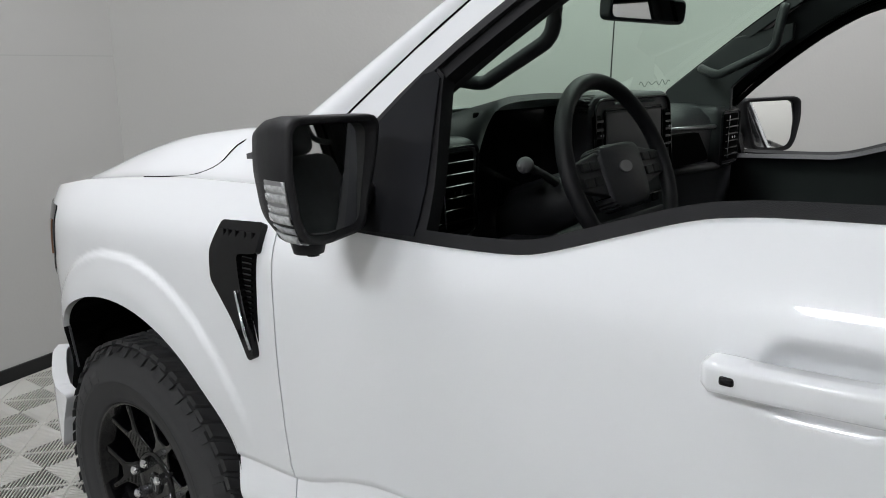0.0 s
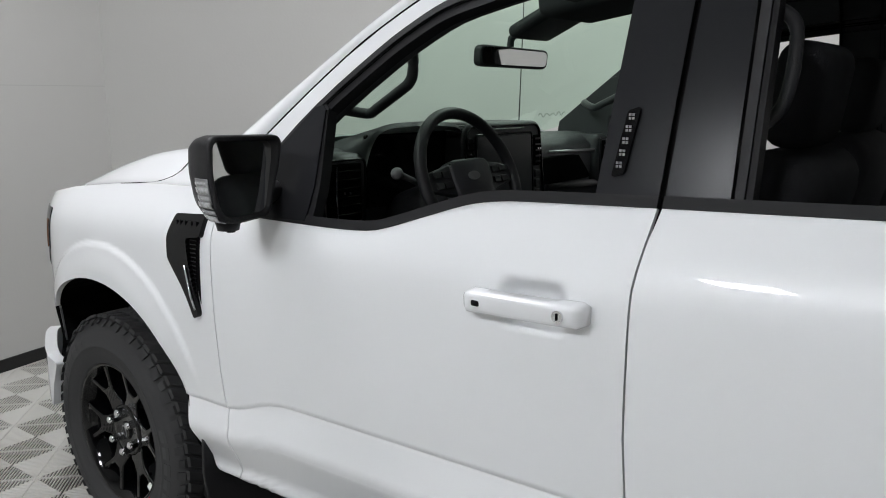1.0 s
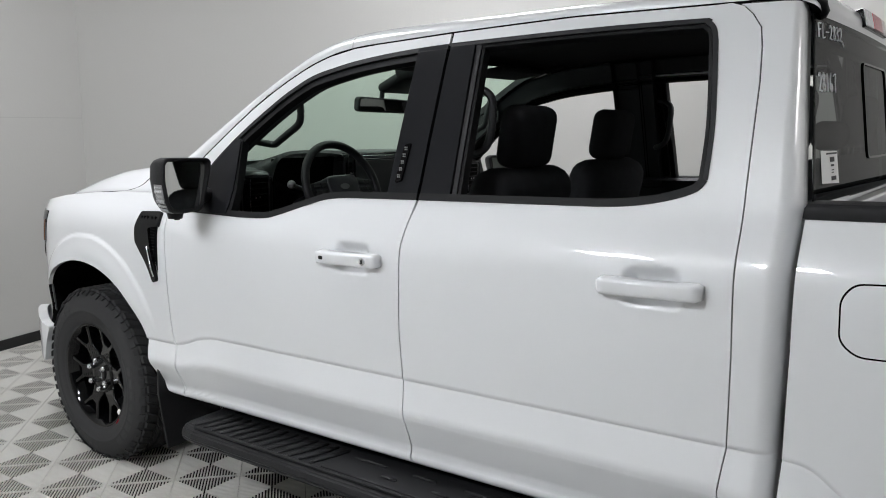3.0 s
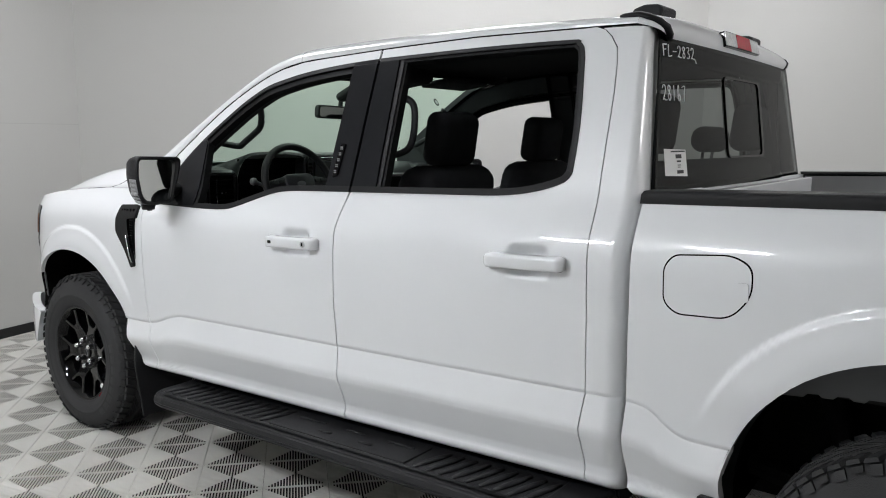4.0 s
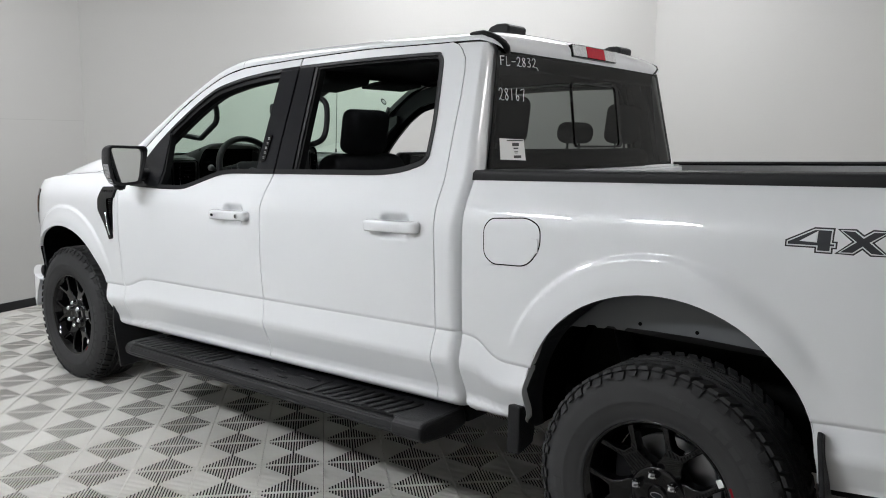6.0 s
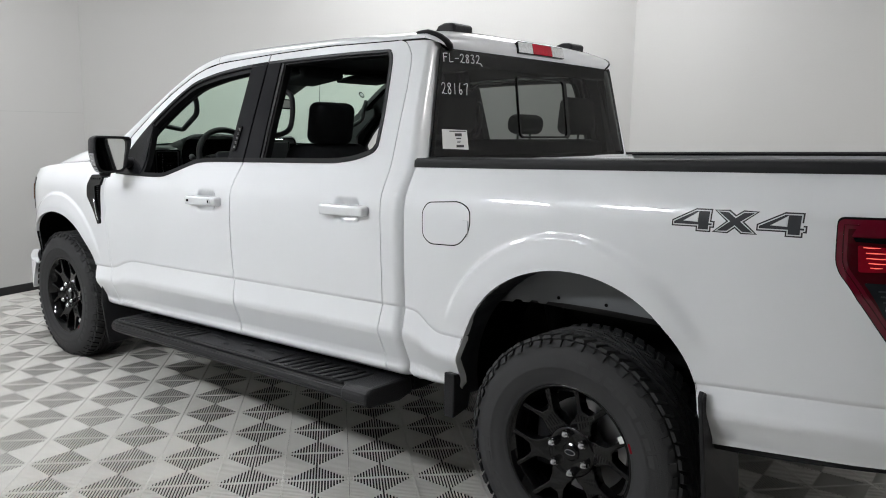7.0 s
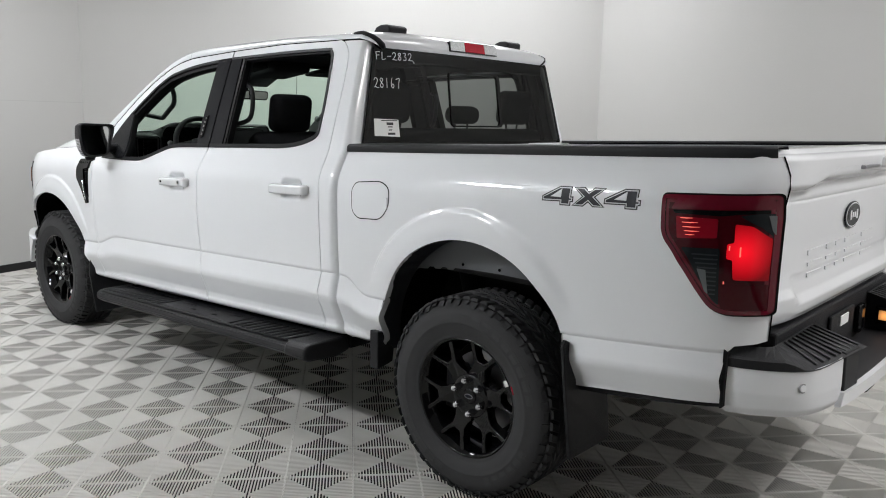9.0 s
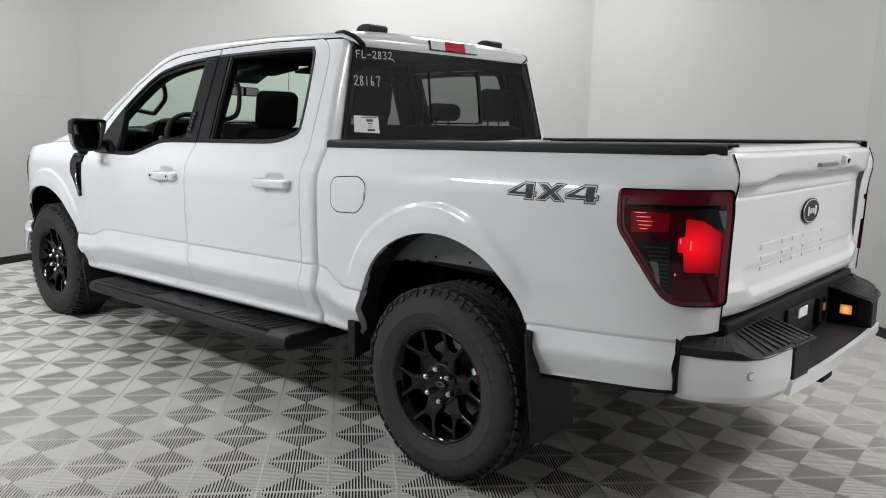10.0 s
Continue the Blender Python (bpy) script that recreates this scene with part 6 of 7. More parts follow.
# ---- cabin ----
def build_cabin():
    ss = frange(-1, 1, 0.06)
    def rf(off):
        return lambda u, v: roof(u, v, off)
    panel("headliner", [[(-0.998, 0.84), (0.998, 0.84), (0.998, 2.30), (0.62, 2.32), (0, 2.36), (-0.62, 2.32), (-0.998, 2.30)]], rf(-0.045), ss, frange(0.8, 2.4, 0.08), HEADLINER, truck, depth=0.02, label="black headliner")
    for s in (-1, 1):
        panel("pillar_trim", [[(s * 0.985, 2.20), (s * 0.685, 2.20), (s * 0.685, 2.6), (s * 0.685, 3.05), (s * 0.985, 3.05)]], rf(-0.032), frange(-1, 1, 0.04), frange(2.2, 3.1, 0.06), TRIM_DARK, truck, depth=0.03)
        # inner skins of the doors, below and round the windows
        def inner(u, v, s=s):
            p = side(u, v, -0.075)
            return Vector((-s * p.x * -1 if s < 0 else p.x, p.y, p.z)) if s > 0 else Vector((-p.x, p.y, p.z))
        low = [(3.02, 0.52), (3.02, 1.20), (2.50, 1.205), (2.44, 1.215), (2.20, 1.285), (1.0, 1.285), (0.90, 1.30), (0.88, 0.52)]
        panel("door_card", [low], inner, US, VS, TRIM_DARK, truck, depth=0.03)
        def frame_in(u, v, s=s):
            p = side(u, v, -0.045)
            return p if s > 0 else Vector((-p.x, p.y, p.z))
        trim = [(p.x, p.y) for p in smooth_line([(*p, 0) for p in TRIM_F], 2)]
        panel("inner_frame", [strip(inset_line(trim, 0.055), inset_line(trim, -0.036))], frame_in, US, VS, TRIM_DARK, truck, depth=0.02)
        panel("inner_frame", [[(1.960, 1.825), (1.960, 1.25), (1.765, 1.25), (1.765, 1.825)]], frame_in, US, VS, TRIM_DARK, truck, depth=0.04)
        trim = [(p.x, p.y) for p in smooth_line([(*p, 0) for p in [(1.2, 1.295), (1.10, 1.305), (0.995, 1.34)] + [BELT_R[-1]] + TRIM_R], 3)]
        panel("inner_frame", [strip(inset_line(trim, 0.06), inset_line(trim, -0.018))], frame_in, US, VS, TRIM_DARK, truck, depth=0.02)
        panel("inner_frame", [[(0.98, 1.78), (0.96, 1.25), (0.84, 1.25), (0.84, 1.78)]], frame_in, US, VS, TRIM_DARK, truck, depth=0.02)
        # corner trim behind the rear doors
        bm = bmesh.new()
        add_prism(bm, [at(s * 0.86, 0.84, 1.28), at(s * 0.70, 0.80, 1.28), at(s * 0.60, 0.85, 1.76), at(s * 0.70, 0.92, 1.78)], (0, 0.02, 0))
        part("corner_trim", bm, TRIM_DARK, truck)
    # inner cover at the foot of the far windscreen pillar
    bm = bmesh.new()
    add_prism(bm, [(0.70, y, z) for y, z in ((3.05, 1.28), (3.03, 1.385), (2.80, 1.56), (2.62, 1.60), (2.62, 1.55), (2.765, 1.435), (2.80, 1.40), (2.80, 1.28))], (0.02, 0, 0), bev=0.004)
    part("pillar_foot_trim", bm, TRIM_DARK, truck)
    bm = bmesh.new()
    add_box(bm, (-0.80, 0.80, 0.50), (0.80, 0.84, 1.335), bev=0.01)
    part("rear_bulkhead", bm, TRIM_DARK, truck)
    bm = bmesh.new()
    add_box(bm, (-0.64, 0.815, 1.74), (0.64, 0.86, 1.80), bev=0.01)
    part("rear_header_trim", bm, HEADLINER, truck)
    bm = bmesh.new()
    add_box(bm, (-0.84, 0.84, 0.56), (0.84, 3.1, 0.62))
    part("cabin_floor", bm, TRIM_DARK, truck)


build_cabin()


STALK = material("stalk_grey", (0.10, 0.10, 0.102), 0.5, spec=0.3)


def build_dash():
    """Dashboard swept across the cabin, with hood, vents, screen and trims."""
    bm = bmesh.new()
    prof = [(3.32, 1.29), (3.15, 1.338), (3.02, 1.346), (2.95, 1.345), (2.89, 1.333), (2.855, 1.305), (2.845, 1.27), (2.85, 1.18), (2.85, 1.06), (2.86, 0.95), (2.95, 0.80), (3.3, 0.80)]
    rings = []
    xs = frange(-0.80, 0.80, 0.1)
    for x in xs:
        bow = 0.05 * (abs(x) / 0.8) ** 2
        rings.append([bm.verts.new((x, y - bow * 0.6 if y < 3.2 else y, z)) for y, z in prof])
    for a, b in zip(rings, rings[1:]):
        for k in range(len(prof) - 1):
            bm.faces.new((a[k], a[k + 1], b[k + 1], b[k]))
    bm.faces.new(rings[0])
    bm.faces.new(rings[-1][::-1])
    bmesh.ops.recalc_face_normals(bm, faces=bm.faces[:])
    dash = part("dashboard", bm, TRIM_DARK, truck, "black moulded dashboard", smooth=True)
    # instrument hood
    bm = bmesh.new()
    pts = smooth_line([(-0.622, 2.82, 1.24), (-0.612, 2.80, 1.34), (-0.572, 2.79, 1.394), (-0.48, 2.775, 1.406), (-0.34, 2.77, 1.403), (-0.26, 2.77, 1.385), (-0.235, 2.78, 1.32)], 5)
    rings = []
    for p in pts:
        rings.append([bm.verts.new(p), bm.verts.new(p + Vector((0, 0.01, 0.012))), bm.verts.new((p.x, 3.02, 1.30 + (p.z - 1.30) * 0.55))])
    for a, b in zip(rings, rings[1:]):
        for k in range(2):
            bm.faces.new((a[k], a[k + 1], b[k + 1], b[k]))
    bmesh.ops.solidify(bm, geom=bm.faces[:], thickness=0.015)
    part("instrument_hood", bm, TRIM_DARK, dash, smooth=True)
    bm = bmesh.new()
    add_box(bm, (-0.60, 2.825, 1.18), (-0.25, 2.84, 1.385), bev=0.004)
    part("instrument_screen", bm, BLACK_GLOSS, dash)
    # outer vents in upright pods
    for x in (-0.71, 0.71):
        bm = bmesh.new()
        add_box(bm, (x - 0.090, 2.800, 1.13), (x + 0.090, 2.95, 1.340), bev=0.028, seg=3)
        pod = part("vent_pod", bm, TRIM_DARK, dash, smooth=True)
        bm = bmesh.new()
        o = round_poly([(x - 0.070, 1.150), (x + 0.070, 1.150), (x + 0.076, 1.325), (x - 0.076, 1.325)], 0.02)
        add_tube(bm, [(p, 2.797, q) for p, q in o], 0.0035, 6, closed=True)
        part("vent_rim", bm, PILLAR_BLACK, pod, smooth=True)
        bm = bmesh.new()
        add_box(bm, (x - 0.060, 2.795, 1.16), (x + 0.060, 2.810, 1.315), bev=0.004)
        part("vent_opening", bm, GAP, pod)
        for i in range(6):
            z = 1.18 + i * 0.023
            bm = bmesh.new()
            add_box(bm, (x - 0.056, 2.791, z - 0.003), (x + 0.056, 2.805, z + 0.003), bev=0.001, seg=1)
            part("vent_blade", bm, BLACK_GLOSS, pod)
        bm = bmesh.new()
        add_tube(bm, [(x - 0.030, 2.791, 1.17), (x - 0.034, 2.790, 1.24), (x - 0.030, 2.791, 1.31)], 0.0022, 6)
        part("vent_trim", bm, CHROME, pod)
        bm = bmesh.new()
        for k in (-0.010, 0.010):
            add_box(bm, (x + k - 0.003, 2.785, 1.235), (x + k + 0.003, 2.795, 1.242))
        part("vent_knob", bm, CHROME, pod)
    # upright centre stack with screen, vents and keys
    lean = pose(-0.06, 2.752, 1.225, -3, 0, 0)
    bm = bmesh.new()
    o = round_poly([(-0.238, -0.25), (0.248, -0.25), (0.215, 0.183), (-0.205, 0.183)], [0.03, 0.03, 0.045, 0.045], 6)
    add_prism(bm, [lean @ Vector((p, 0.0, q)) for p, q in o], (0, 0.16, 0), bev=0.012, seg=3)
    stack = part("dash_centre", bm, TRIM_DARK, dash, smooth=True)
    bm = bmesh.new()
    o = round_poly([(-0.216, -0.20), (0.226, -0.20), (0.199, 0.171), (-0.189, 0.171)], [0.02, 0.02, 0.036, 0.036], 6)
    add_tube(bm, [lean @ Vector((p, -0.003, q)) for p, q in o], 0.004, 6, closed=True)
    part("stack_bezel", bm, BLACK_GLOSS, stack, smooth=True)
    bm = bmesh.new()
    add_box(bm, (-0.145, -0.006, -0.078), (0.146, 0.004, 0.141), bev=0.003, m=lean)
    part("touch_screen", bm, SCREEN, stack, "grey unlit touch screen")
    bm = bmesh.new()
    o = round_poly([(-0.149, -0.083), (0.150, -0.083), (0.150, 0.146), (-0.149, 0.146)], 0.008)
    add_tube(bm, [lean @ Vector((p, -0.004, q)) for p, q in o], 0.003, 6, closed=True)
    part("screen_bezel", bm, BLACK_GLOSS, stack, smooth=True)
    for x in (-0.181, 0.181):
        bm = bmesh.new()
        add_box(bm, (x - 0.019, -0.005, 0.030), (x + 0.017, 0.004, 0.135), bev=0.004, m=lean)
        v = part("stack_vent", bm, GAP, stack)
        for i in range(5):
            z = 0.044 + i * 0.0195
            bm = bmesh.new()
            add_box(bm, (x - 0.017, -0.010, z - 0.003), (x + 0.015, -0.002, z + 0.003), m=lean)
            part("vent_blade", bm, BLACK_GLOSS, v)
        bm = bmesh.new()
        for k in (-0.006, 0.006):
            add_box(bm, (x + k - 0.002, -0.015, 0.086), (x + k + 0.002, -0.008, 0.092), m=lean)
        part("vent_knob", bm, CHROME, v)
        for z in (0.004, -0.030, -0.064):
            bm = bmesh.new()
            add_box(bm, (x - 0.014, -0.006, z - 0.013), (x + 0.016, 0.003, z + 0.013), bev=0.003, m=lean)
            part("stack_key", bm, BLACK_PLASTIC, stack)
    bm = bmesh.new()
    add_tube(bm, [lean @ Vector(p) for p in ((-0.105, -0.004, 0.160), (0.0, -0.006, 0.161), (0.105, -0.004, 0.160))], 0.0032, 6)
    part("stack_trim", bm, CHROME, stack)
    for i in range(6):
        bm = bmesh.new()
        add_box(bm, (-0.135 + i * 0.046, -0.008, -0.105), (-0.099 + i * 0.046, 0.004, -0.080), bev=0.003, m=lean)
        part("stack_key", bm, BLACK_GLOSS, stack)
    for x in (-0.06, 0.06):
        bm = bmesh.new()
        add_cyl(bm, lean @ Vector((x, 0.0, -0.145)), lean @ Vector((x, -0.022, -0.145)), 0.019, 0.017, seg=20)
        part("stack_knob", bm, STEEL, stack, smooth=True)
    # passenger side trim bars
    for z, mat, r in ((1.280, STEEL, 0.007), (1.150, STALK, 0.014)):
        bm = bmesh.new()
        add_tube(bm, [(0.34, 2.846, z + 0.003), (0.47, 2.836, z), (0.655, 2.815, z - 0.003)], r, 8)
        part("dash_trim", bm, mat, dash, smooth=True)
    bm = bmesh.new()
    add_box(bm, (0.27, 2.832, 1.165), (0.63, 2.86, 1.268), bev=0.006)
    part("dash_shelf", bm, GAP, dash)
    # knee panel and column
    bm = bmesh.new()
    add_box(bm, (-0.60, 2.72, 0.95), (-0.28, 2.82, 1.12), bev=0.02)
    part("knee_panel", bm, TRIM_DARK, dash, smooth=True)
    bm = bmesh.new()
    add_cyl(bm, (-0.455, 2.60, 1.245), (-0.455, 2.86, 1.13), 0.05, 0.07)
    part("steering_column", bm, BLACK_PLASTIC, dash, smooth=True)
    bm = bmesh.new()
    add_tube(bm, [(-0.50, 2.70, 1.24), (-0.57, 2.694, 1.27), (-0.615, 2.692, 1.286)], [0.010, 0.008, 0.010], 8)
    bmesh.ops.create_uvsphere(bm, u_segments=12, v_segments=8, radius=0.017, matrix=Matrix.Translation((-0.622, 2.692, 1.289)))
    part("column_stalk", bm, STALK, dash, "grey-tipped column stalk", smooth=True)


build_dash()


def build_steering_wheel():
    c = Vector((-0.455, 2.578, 1.270))
    tilt = Matrix.Translation(c) @ Euler((radians(68), 0, 0)).to_matrix().to_4x4()
    bm = bmesh.new()
    R = 0.188
    add_tube(bm, [tilt @ Vector((R * math.cos(a), R * math.sin(a), 0)) for a in [i * math.tau / 56 for i in range(56)]], 0.0165, 12, closed=True)
    sw = part("steering_wheel", bm, BLACK_PLASTIC, truck, "black stitched leather steering wheel", smooth=True)
    bm = bmesh.new()
    add_prism(bm, [tilt @ Vector((x, y, 0.012)) for x, y in round_poly([(-0.085, 0.055), (0.085, 0.055), (0.075, -0.075), (-0.075, -0.075)], 0.035)], tilt.to_3x3() @ Vector((0, 0, -0.05)), bev=0.008)
    part("hub_cover", bm, TRIM_DARK, sw, smooth=True)
    for s in (-1, 1):
        bm = bmesh.new()
        add_prism(bm, [tilt @ Vector((s * x, y, 0.004)) for x, y in ((0.075, 0.045), (0.180, 0.025), (0.184, -0.020), (0.075, -0.045))], tilt.to_3x3() @ Vector((0, 0, -0.018)), bev=0.004)
        part("wheel_spoke", bm, TRIM_DARK, sw)
        for k in range(4):
            bm = bmesh.new()
            add_box(bm, (-0.014, -0.009, 0), (0.014, 0.009, 0.006), m=tilt @ Matrix.Translation((s * (0.105 + 0.032 * (k % 2)), 0.018 - 0.030 * (k // 2), 0.003)), bev=0.002)
            part("wheel_button", bm, BLACK_PLASTIC, sw)
    bm = bmesh.new()
    add_prism(bm, [tilt @ Vector((-0.135, -0.09, 0.0)), tilt @ Vector((0.135, -0.09, 0.0)), tilt @ Vector((0.07, -0.175, 0)), tilt @ Vector((-0.07, -0.175, 0))], tilt.to_3x3() @ Vector((0, 0, -0.012)), bev=0.004)
    part("lower_spoke", bm, TRIM_DARK, sw)
    bm = bmesh.new()
    add_prism(bm, [tilt @ Vector((0.024 * math.cos(a), 0.012 * math.sin(a) + 0.005, 0.012)) for a in [i * math.tau / 24 for i in range(24)]], tilt.to_3x3() @ Vector((0, 0, 0.003)))
    part("wheel_badge", bm, STEEL, sw)


build_steering_wheel()


def add_cushion(bm, lo, hi, m, round_by):
    vs = add_box(bm, lo, hi, bev=round_by, seg=4)
    for v in vs:
        if v.is_valid:
            v.co = m @ v.co


def build_seats():
    def seat(x, y, shift):
        bm = bmesh.new()
        add_cushion(bm, (-0.26, -0.10, -0.05), (0.26, 0.48, 0.12), pose(x, y, 0.78, 6, 0, 0), 0.06)
        st = part("seat", bm, CLOTH, truck, "black cloth seat with a headrest", smooth=True)
        bm = bmesh.new()
        add_cushion(bm, (-0.25, -0.10, 0.0), (0.25, 0.06, 0.585), pose(x + shift, y, 0.82, 12, 0, 0), 0.078)
        part("backrest", bm, CLOTH, st, smooth=True)
        for s in (-1, 1):
            bm = bmesh.new()
            add_cyl(bm, (x + shift + s * 0.06, y - 0.125, 1.36), (x + shift + s * 0.06, y - 0.15, 1.46), 0.007, seg=10)
            part("headrest_post", bm, CHROME, st)
        bm = bmesh.new()
        add_cushion(bm, (-0.126, -0.05, -0.092), (0.126, 0.05, 0.117), pose(x + shift, y - 0.135, 1.478, 8, 0, 0), 0.042)
        part("headrest", bm, CLOTH, st, smooth=True)
        return st
    seat(-0.42, 1.872, -0.012)
    seat(0.37, 1.94, -0.022)
    bm = bmesh.new()
    add_cushion(bm, (-0.72, 0, -0.06), (0.72, 0.50, 0.10), pose(0, 0.92, 0.80), 0.05)
    bench = part("rear_bench", bm, CLOTH, truck, "black cloth rear bench seat", smooth=True)
    bm = bmesh.new()
    add_cushion(bm, (-0.72, -0.06, 0), (0.72, 0.06, 0.595), pose(0, 0.97, 0.84, 8, 0, 0), 0.05)
    part("bench_backrest", bm, CLOTH, bench, smooth=True)
    for x, wide, top in ((-0.49, 0.125, 0.262), (0.05, 0.110, 0.165), (0.49, 0.125, 0.262)):
        bm = bmesh.new()
        add_cushion(bm, (-wide, -0.045, 0.07), (wide, 0.045, top), pose(x, 0.905, 1.385, 6, 0, 0), 0.04)
        hr = part("bench_headrest", bm, CLOTH, bench, smooth=True)
        for k in (-0.05, 0.05):
            bm = bmesh.new()
            add_cyl(bm, (x + k, 0.905, 1.40), (x + k, 0.900, 1.47), 0.006, seg=8)
            part("headrest_post", bm, CHROME, hr)
    bm = bmesh.new()
    add_cushion(bm, (-0.13, 0, 0), (0.13, 0.75, 0.30), pose(0, 1.85, 0.66), 0.04)
    part("centre_console", bm, TRIM_DARK, truck, smooth=True)


build_seats()


def build_cab_fittings():
    # rear-view mirror with its stalk
    bm = bmesh.new()
    o = round_poly([(-0.158, 1.582), (0.108, 1.575), (0.115, 1.637), (-0.153, 1.649)], 0.02)
    add_prism(bm, [(x, 2.745 - (x + 0.02) * 0.27, z) for x, z in o], (0, 0.03, 0), bev=0.006)
    rv = part("rearview_mirror", bm, BLACK_PLASTIC, truck, "black rear-view mirror on the windscreen")
    i = round_poly([(-0.150, 1.589), (0.101, 1.583), (0.106, 1.630), (-0.146, 1.641)], 0.016)
    bm = bmesh.new()
    bm.faces.new([bm.verts.new((x, 2.7435 - (x + 0.02) * 0.27, z)) for x, z in i])
    part("mirror_pane", bm, MIRROR, rv)
    bm = bmesh.new()
    add_tube(bm, [(-0.02, 2.77, 1.63), (-0.02, 2.765, 1.67), (0.0, 2.72, 1.72)], 0.012, 8)
    part("mirror_stalk", bm, BLACK_PLASTIC, rv)
    # overhead console and sensor housing
    bm = bmesh.new()
    add_cushion(bm, (-0.14, 0, -0.04), (0.16, 0.30, 0.05), pose(0.0, 2.30, 1.795, -8, 0, 0), 0.03)
    part("overhead_console", bm, HEADLINER, truck, smooth=True)
    bm = bmesh.new()
    add_cushion(bm, (-0.10, 0, -0.022), (0.11, 0.18, 0.022), pose(0.0, 2.56, 1.752, -24, 0, 0), 0.02)
    part("sensor_housing", bm, BLACK_PLASTIC, truck, smooth=True)
    for s in (-1, 1):
        bm = bmesh.new()
        add_cushion(bm, (-0.17, 0, -0.012), (0.17, 0.17, 0.012), pose(s * 0.37, 2.26, 1.775, -8, 0, 0), 0.01)
        part("sun_visor", bm, HEADLINER, truck, smooth=True)
        # grab handles on the pillars
        bm = bmesh.new()
        pts = [(s * 0.672, 2.895, 1.462), (s * 0.630, 2.850, 1.450), (s * 0.608, 2.818, 1.444), (s * 0.604, 2.800, 1.446), (s * 0.606, 2.780, 1.456), (s * 0.618, 2.670, 1.510),
               (s * 0.618, 2.650, 1.524), (s * 0.616, 2.640, 1.545), (s * 0.618, 2.636, 1.590), (s * 0.640, 2.630, 1.650)]
        add_tube(bm, smooth_line(pts, 3), 0.0145, 10)
        part("grab_handle", bm, TRIM_DARK, truck, smooth=True)
        bm = bmesh.new()
        pts = [(s * 0.735, 1.765, 1.645), (s * 0.715, 1.722, 1.635), (s * 0.705, 1.694, 1.610), (s * 0.700, 1.692, 1.555), (s * 0.702, 1.700, 1.490), (s * 0.708, 1.716, 1.455), (s * 0.725, 1.742, 1.437), (s * 0.745, 1.775, 1.428)]
        add_tube(bm, smooth_line(pts, 4), 0.0125, 10)
        part("grab_handle", bm, TRIM_DARK, truck, smooth=True)
    # unreadable scribble on the windscreen
    bm = bmesh.new()
    pts = []
    for k in range(40):
        t = k / 39
        p = roof(0.46 + 0.19 * t, 3.123 - 0.068 * t, 0.001)
        p.z += 0.010 * math.sin(t * 28) * (0.4 + 0.6 * math.sin(t * 5 + 1) ** 2)
        pts.append(p)
    add_tube(bm, pts, 0.0012, 5)
    part("marker_scribble", bm, MARK_BLACK, truck)
    c = Vector((0.66, 2.70, 1.69))
    bm = bmesh.new()
    add_prism(bm, [c + Vector((0.034 * math.cos(a), 0.012 * math.cos(a) + 0.012 * math.sin(a), 0.020 * math.sin(a))) for a in [i * math.tau / 24 for i in range(24)]], (0, 0.001, 0.002))
    oval = part("windscreen_sticker", bm, BLACK_PLASTIC, truck, "small dark oval sticker on the windscreen")
    bm = bmesh.new()
    add_prism(bm, [c + Vector((0.022 * math.cos(a), -0.002 + 0.008 * math.cos(a) + 0.007 * math.sin(a), 0.011 * math.sin(a))) for a in [i * math.tau / 24 for i in range(24)]], (0, 0.001, 0.002))
    part("sticker_centre", bm, STEEL, oval)
    # near door lock pins
    for y in (1.98, 1.10):
        for s in (-1, 1):
            bm = bmesh.new()
            add_cyl(bm, at(s * 0.80, y, 1.285), at(s * 0.80, y, 1.325), 0.005, seg=8)
            part("lock_pin", bm, BLACK_PLASTIC, truck)


build_cab_fittings()


# ---- floor ----
def build_floor():
    bm = bmesh.new()
    bm.faces.new([bm.verts.new((x, y, -0.0066)) for x, y in ROOM])
    bmesh.ops.recalc_face_normals(bm, faces=bm.faces[:])
    return tagged(finish("floor", bm, SUBFLOOR), "booth floor of grey ribbed interlocking tiles in a diamond pattern", "floor", kind="structure")


floor = build_floor()
TILE_D, TILE_TURN, TILE_OFF = 0.2776, 41.97, (-0.0044, -0.1489)


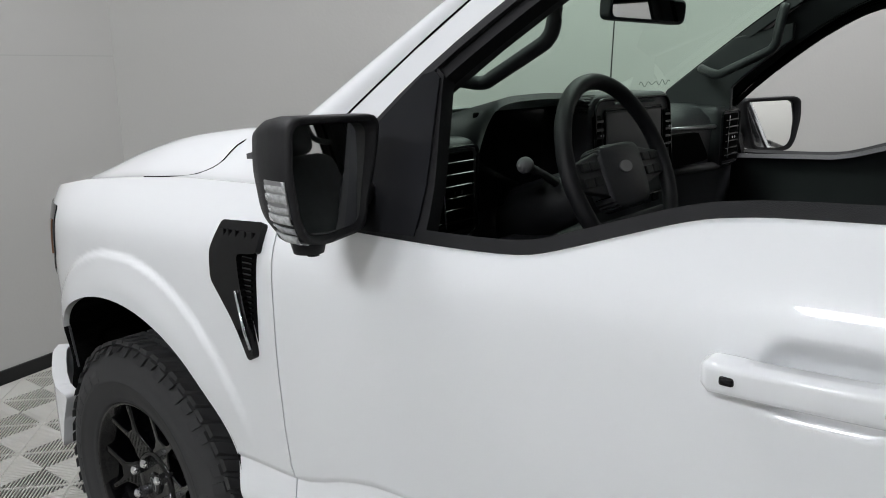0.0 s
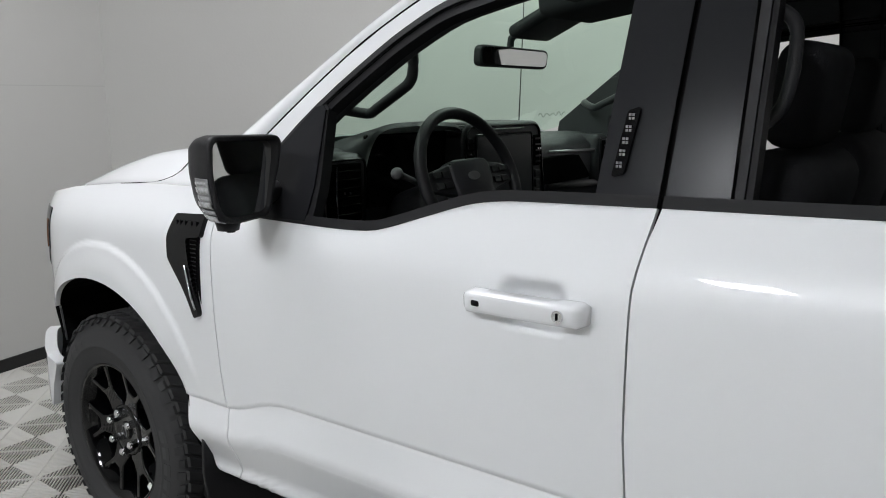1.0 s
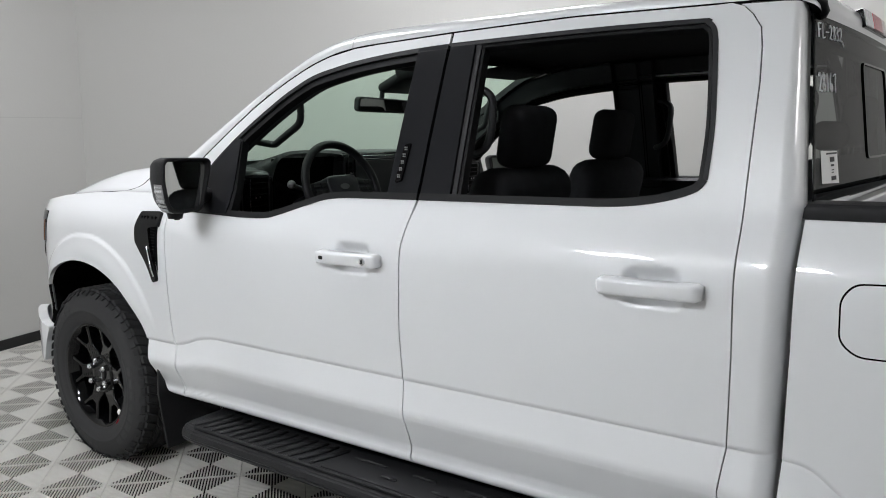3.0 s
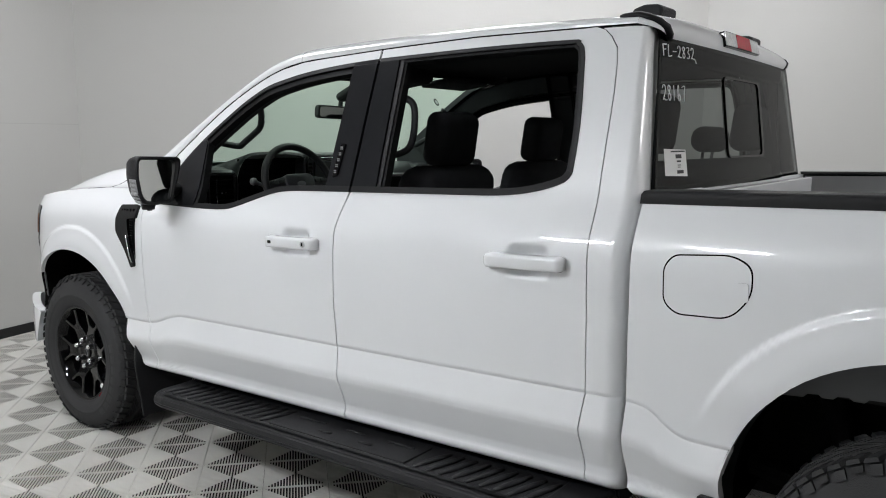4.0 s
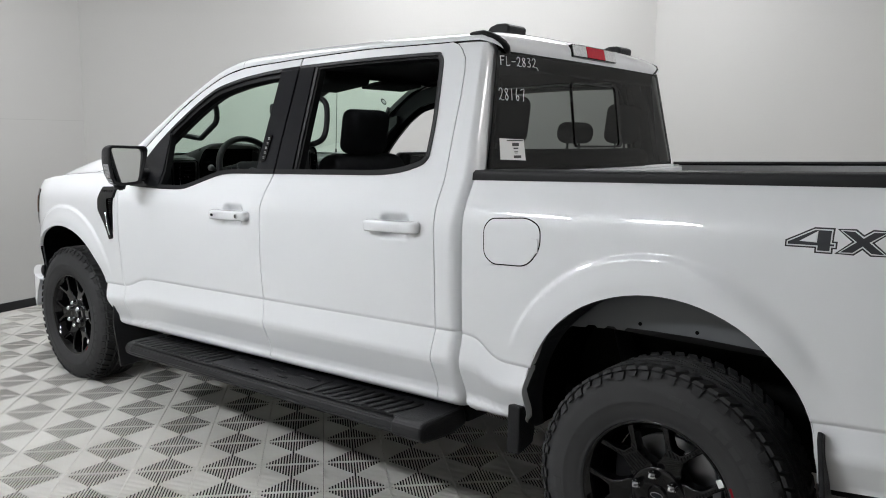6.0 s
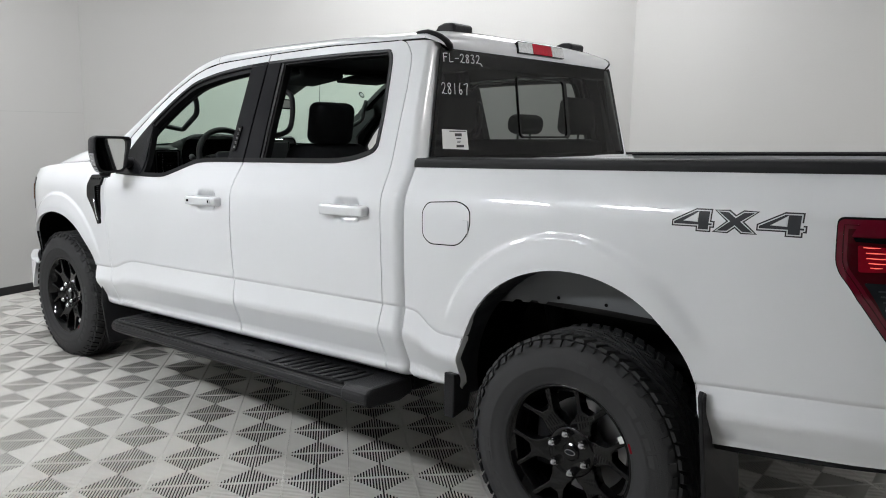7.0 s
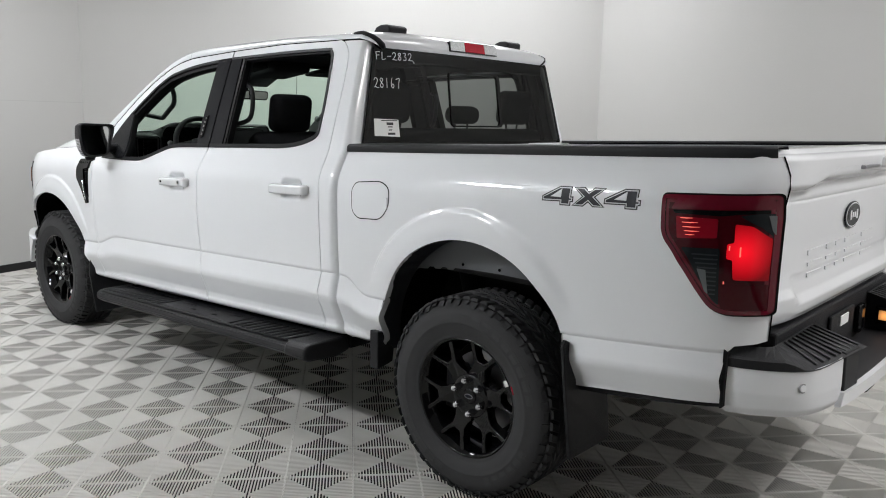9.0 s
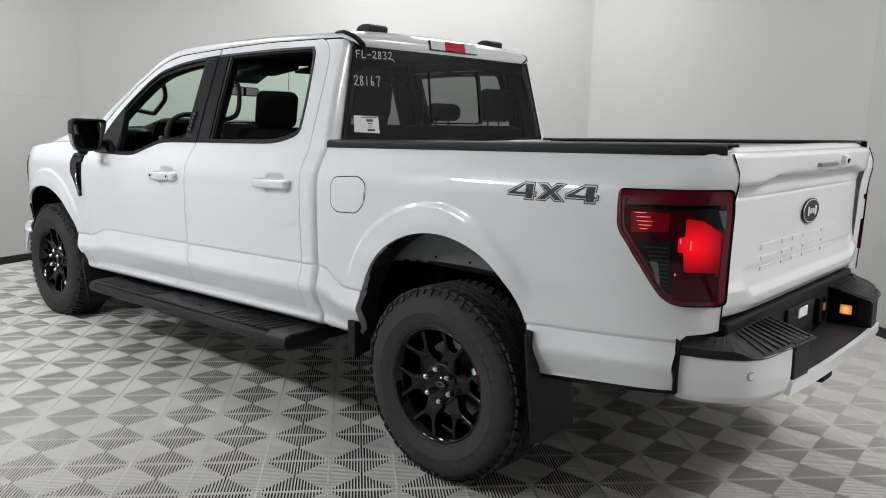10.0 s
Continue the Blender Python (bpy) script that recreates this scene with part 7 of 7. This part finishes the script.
def tile_faces():
    """Ribs of one tile, square to its four edges, as (verts, faces)."""
    verts, faces = [], []
    n = 22
    p = TILE_D / n
    w, c2, d2, deep, edge = p * 0.20, p * 0.08, p * 0.07, -0.0062, 0.0030
    for turn in range(4):
        c, s = ((1, 0), (0, 1), (-1, 0), (0, -1))[turn]
        def put(x, y, z):
            x, y = x - TILE_D / 2, y - TILE_D / 2
            verts.append((c * x - s * y, s * x + c * y, z))
            return len(verts) - 1
        for i in range(n):
            m = (i + 0.5) * p
            rows = []
            for x, z in ((m - w, deep), (m - w, -d2), (m - w + c2, 0.0), (m + w - c2, 0.0), (m + w, -d2), (m + w, deep)):
                t = min(x, TILE_D - x)
                rows.append((put(x, min(edge, t), z), put(x, t, z)))
            for a, b in zip(rows, rows[1:]):
                faces.append((a[0], b[0], b[1], a[1]))
        # the tile's rim
        o = [put(q, 0.0007, z) for q, z in ((0.0007, deep), (TILE_D - 0.0007, deep), (TILE_D - 0.0007, 0.0002), (0.0007, 0.0002))]
        k = [put(q, edge, z) for q, z in ((edge, deep), (TILE_D - edge, deep), (TILE_D - edge, 0.0002), (edge, 0.0002))]
        faces += [(o[0], o[1], o[2], o[3]), (o[3], o[2], k[2], k[3]), (k[3], k[2], k[1], k[0])]
    return verts, faces


def inside_room(x, y):
    n, c = len(ROOM), False
    for i in range(n):
        (x0, y0), (x1, y1) = ROOM[i], ROOM[(i + 1) % n]
        if (y0 > y) != (y1 > y) and x < (x1 - x0) * (y - y0) / (y1 - y0) + x0:
            c = not c
    return c


def build_tiles():
    verts, faces = tile_faces()
    me = bpy.data.meshes.new("floor_tile")
    me.from_pydata(verts, [], faces)
    me.materials.append(TILE)
    a = radians(-TILE_TURN)
    rest_v, rest_f = [], []
    for i in range(-45, 46):
        for j in range(-45, 46):
            qx, qy = TILE_OFF[0] + (i + 0.5) * TILE_D, TILE_OFF[1] + (j + 0.5) * TILE_D
            x, y = qx * math.cos(a) - qy * math.sin(a), qx * math.sin(a) + qy * math.cos(a)
            if not inside_room(-1.0 + (x + 1.0) * 0.955, 0.5 + (y - 0.5) * 0.955):
                continue
            if -2.6 < x < -0.75 and -1.9 < y < 5.2 and len(floor.children) < 300:
                o = new("floor_tile", me)
                o.parent = floor
                o.matrix_basis = pose(x, y, 0, 0, 0, -TILE_TURN)
            else:
                k = len(rest_v)
                ca, sa = math.cos(a), math.sin(a)
                rest_v += [(x + vx * ca - vy * sa, y + vx * sa + vy * ca, vz) for vx, vy, vz in verts]
                rest_f += [tuple(q + k for q in f) for f in faces]
    me = bpy.data.meshes.new("floor_tiles")
    me.from_pydata(rest_v, [], rest_f)
    me.materials.append(TILE)
    o = new("floor_tiles", me)
    o.parent = floor
    tagged(o, kind="stuff")


build_tiles()
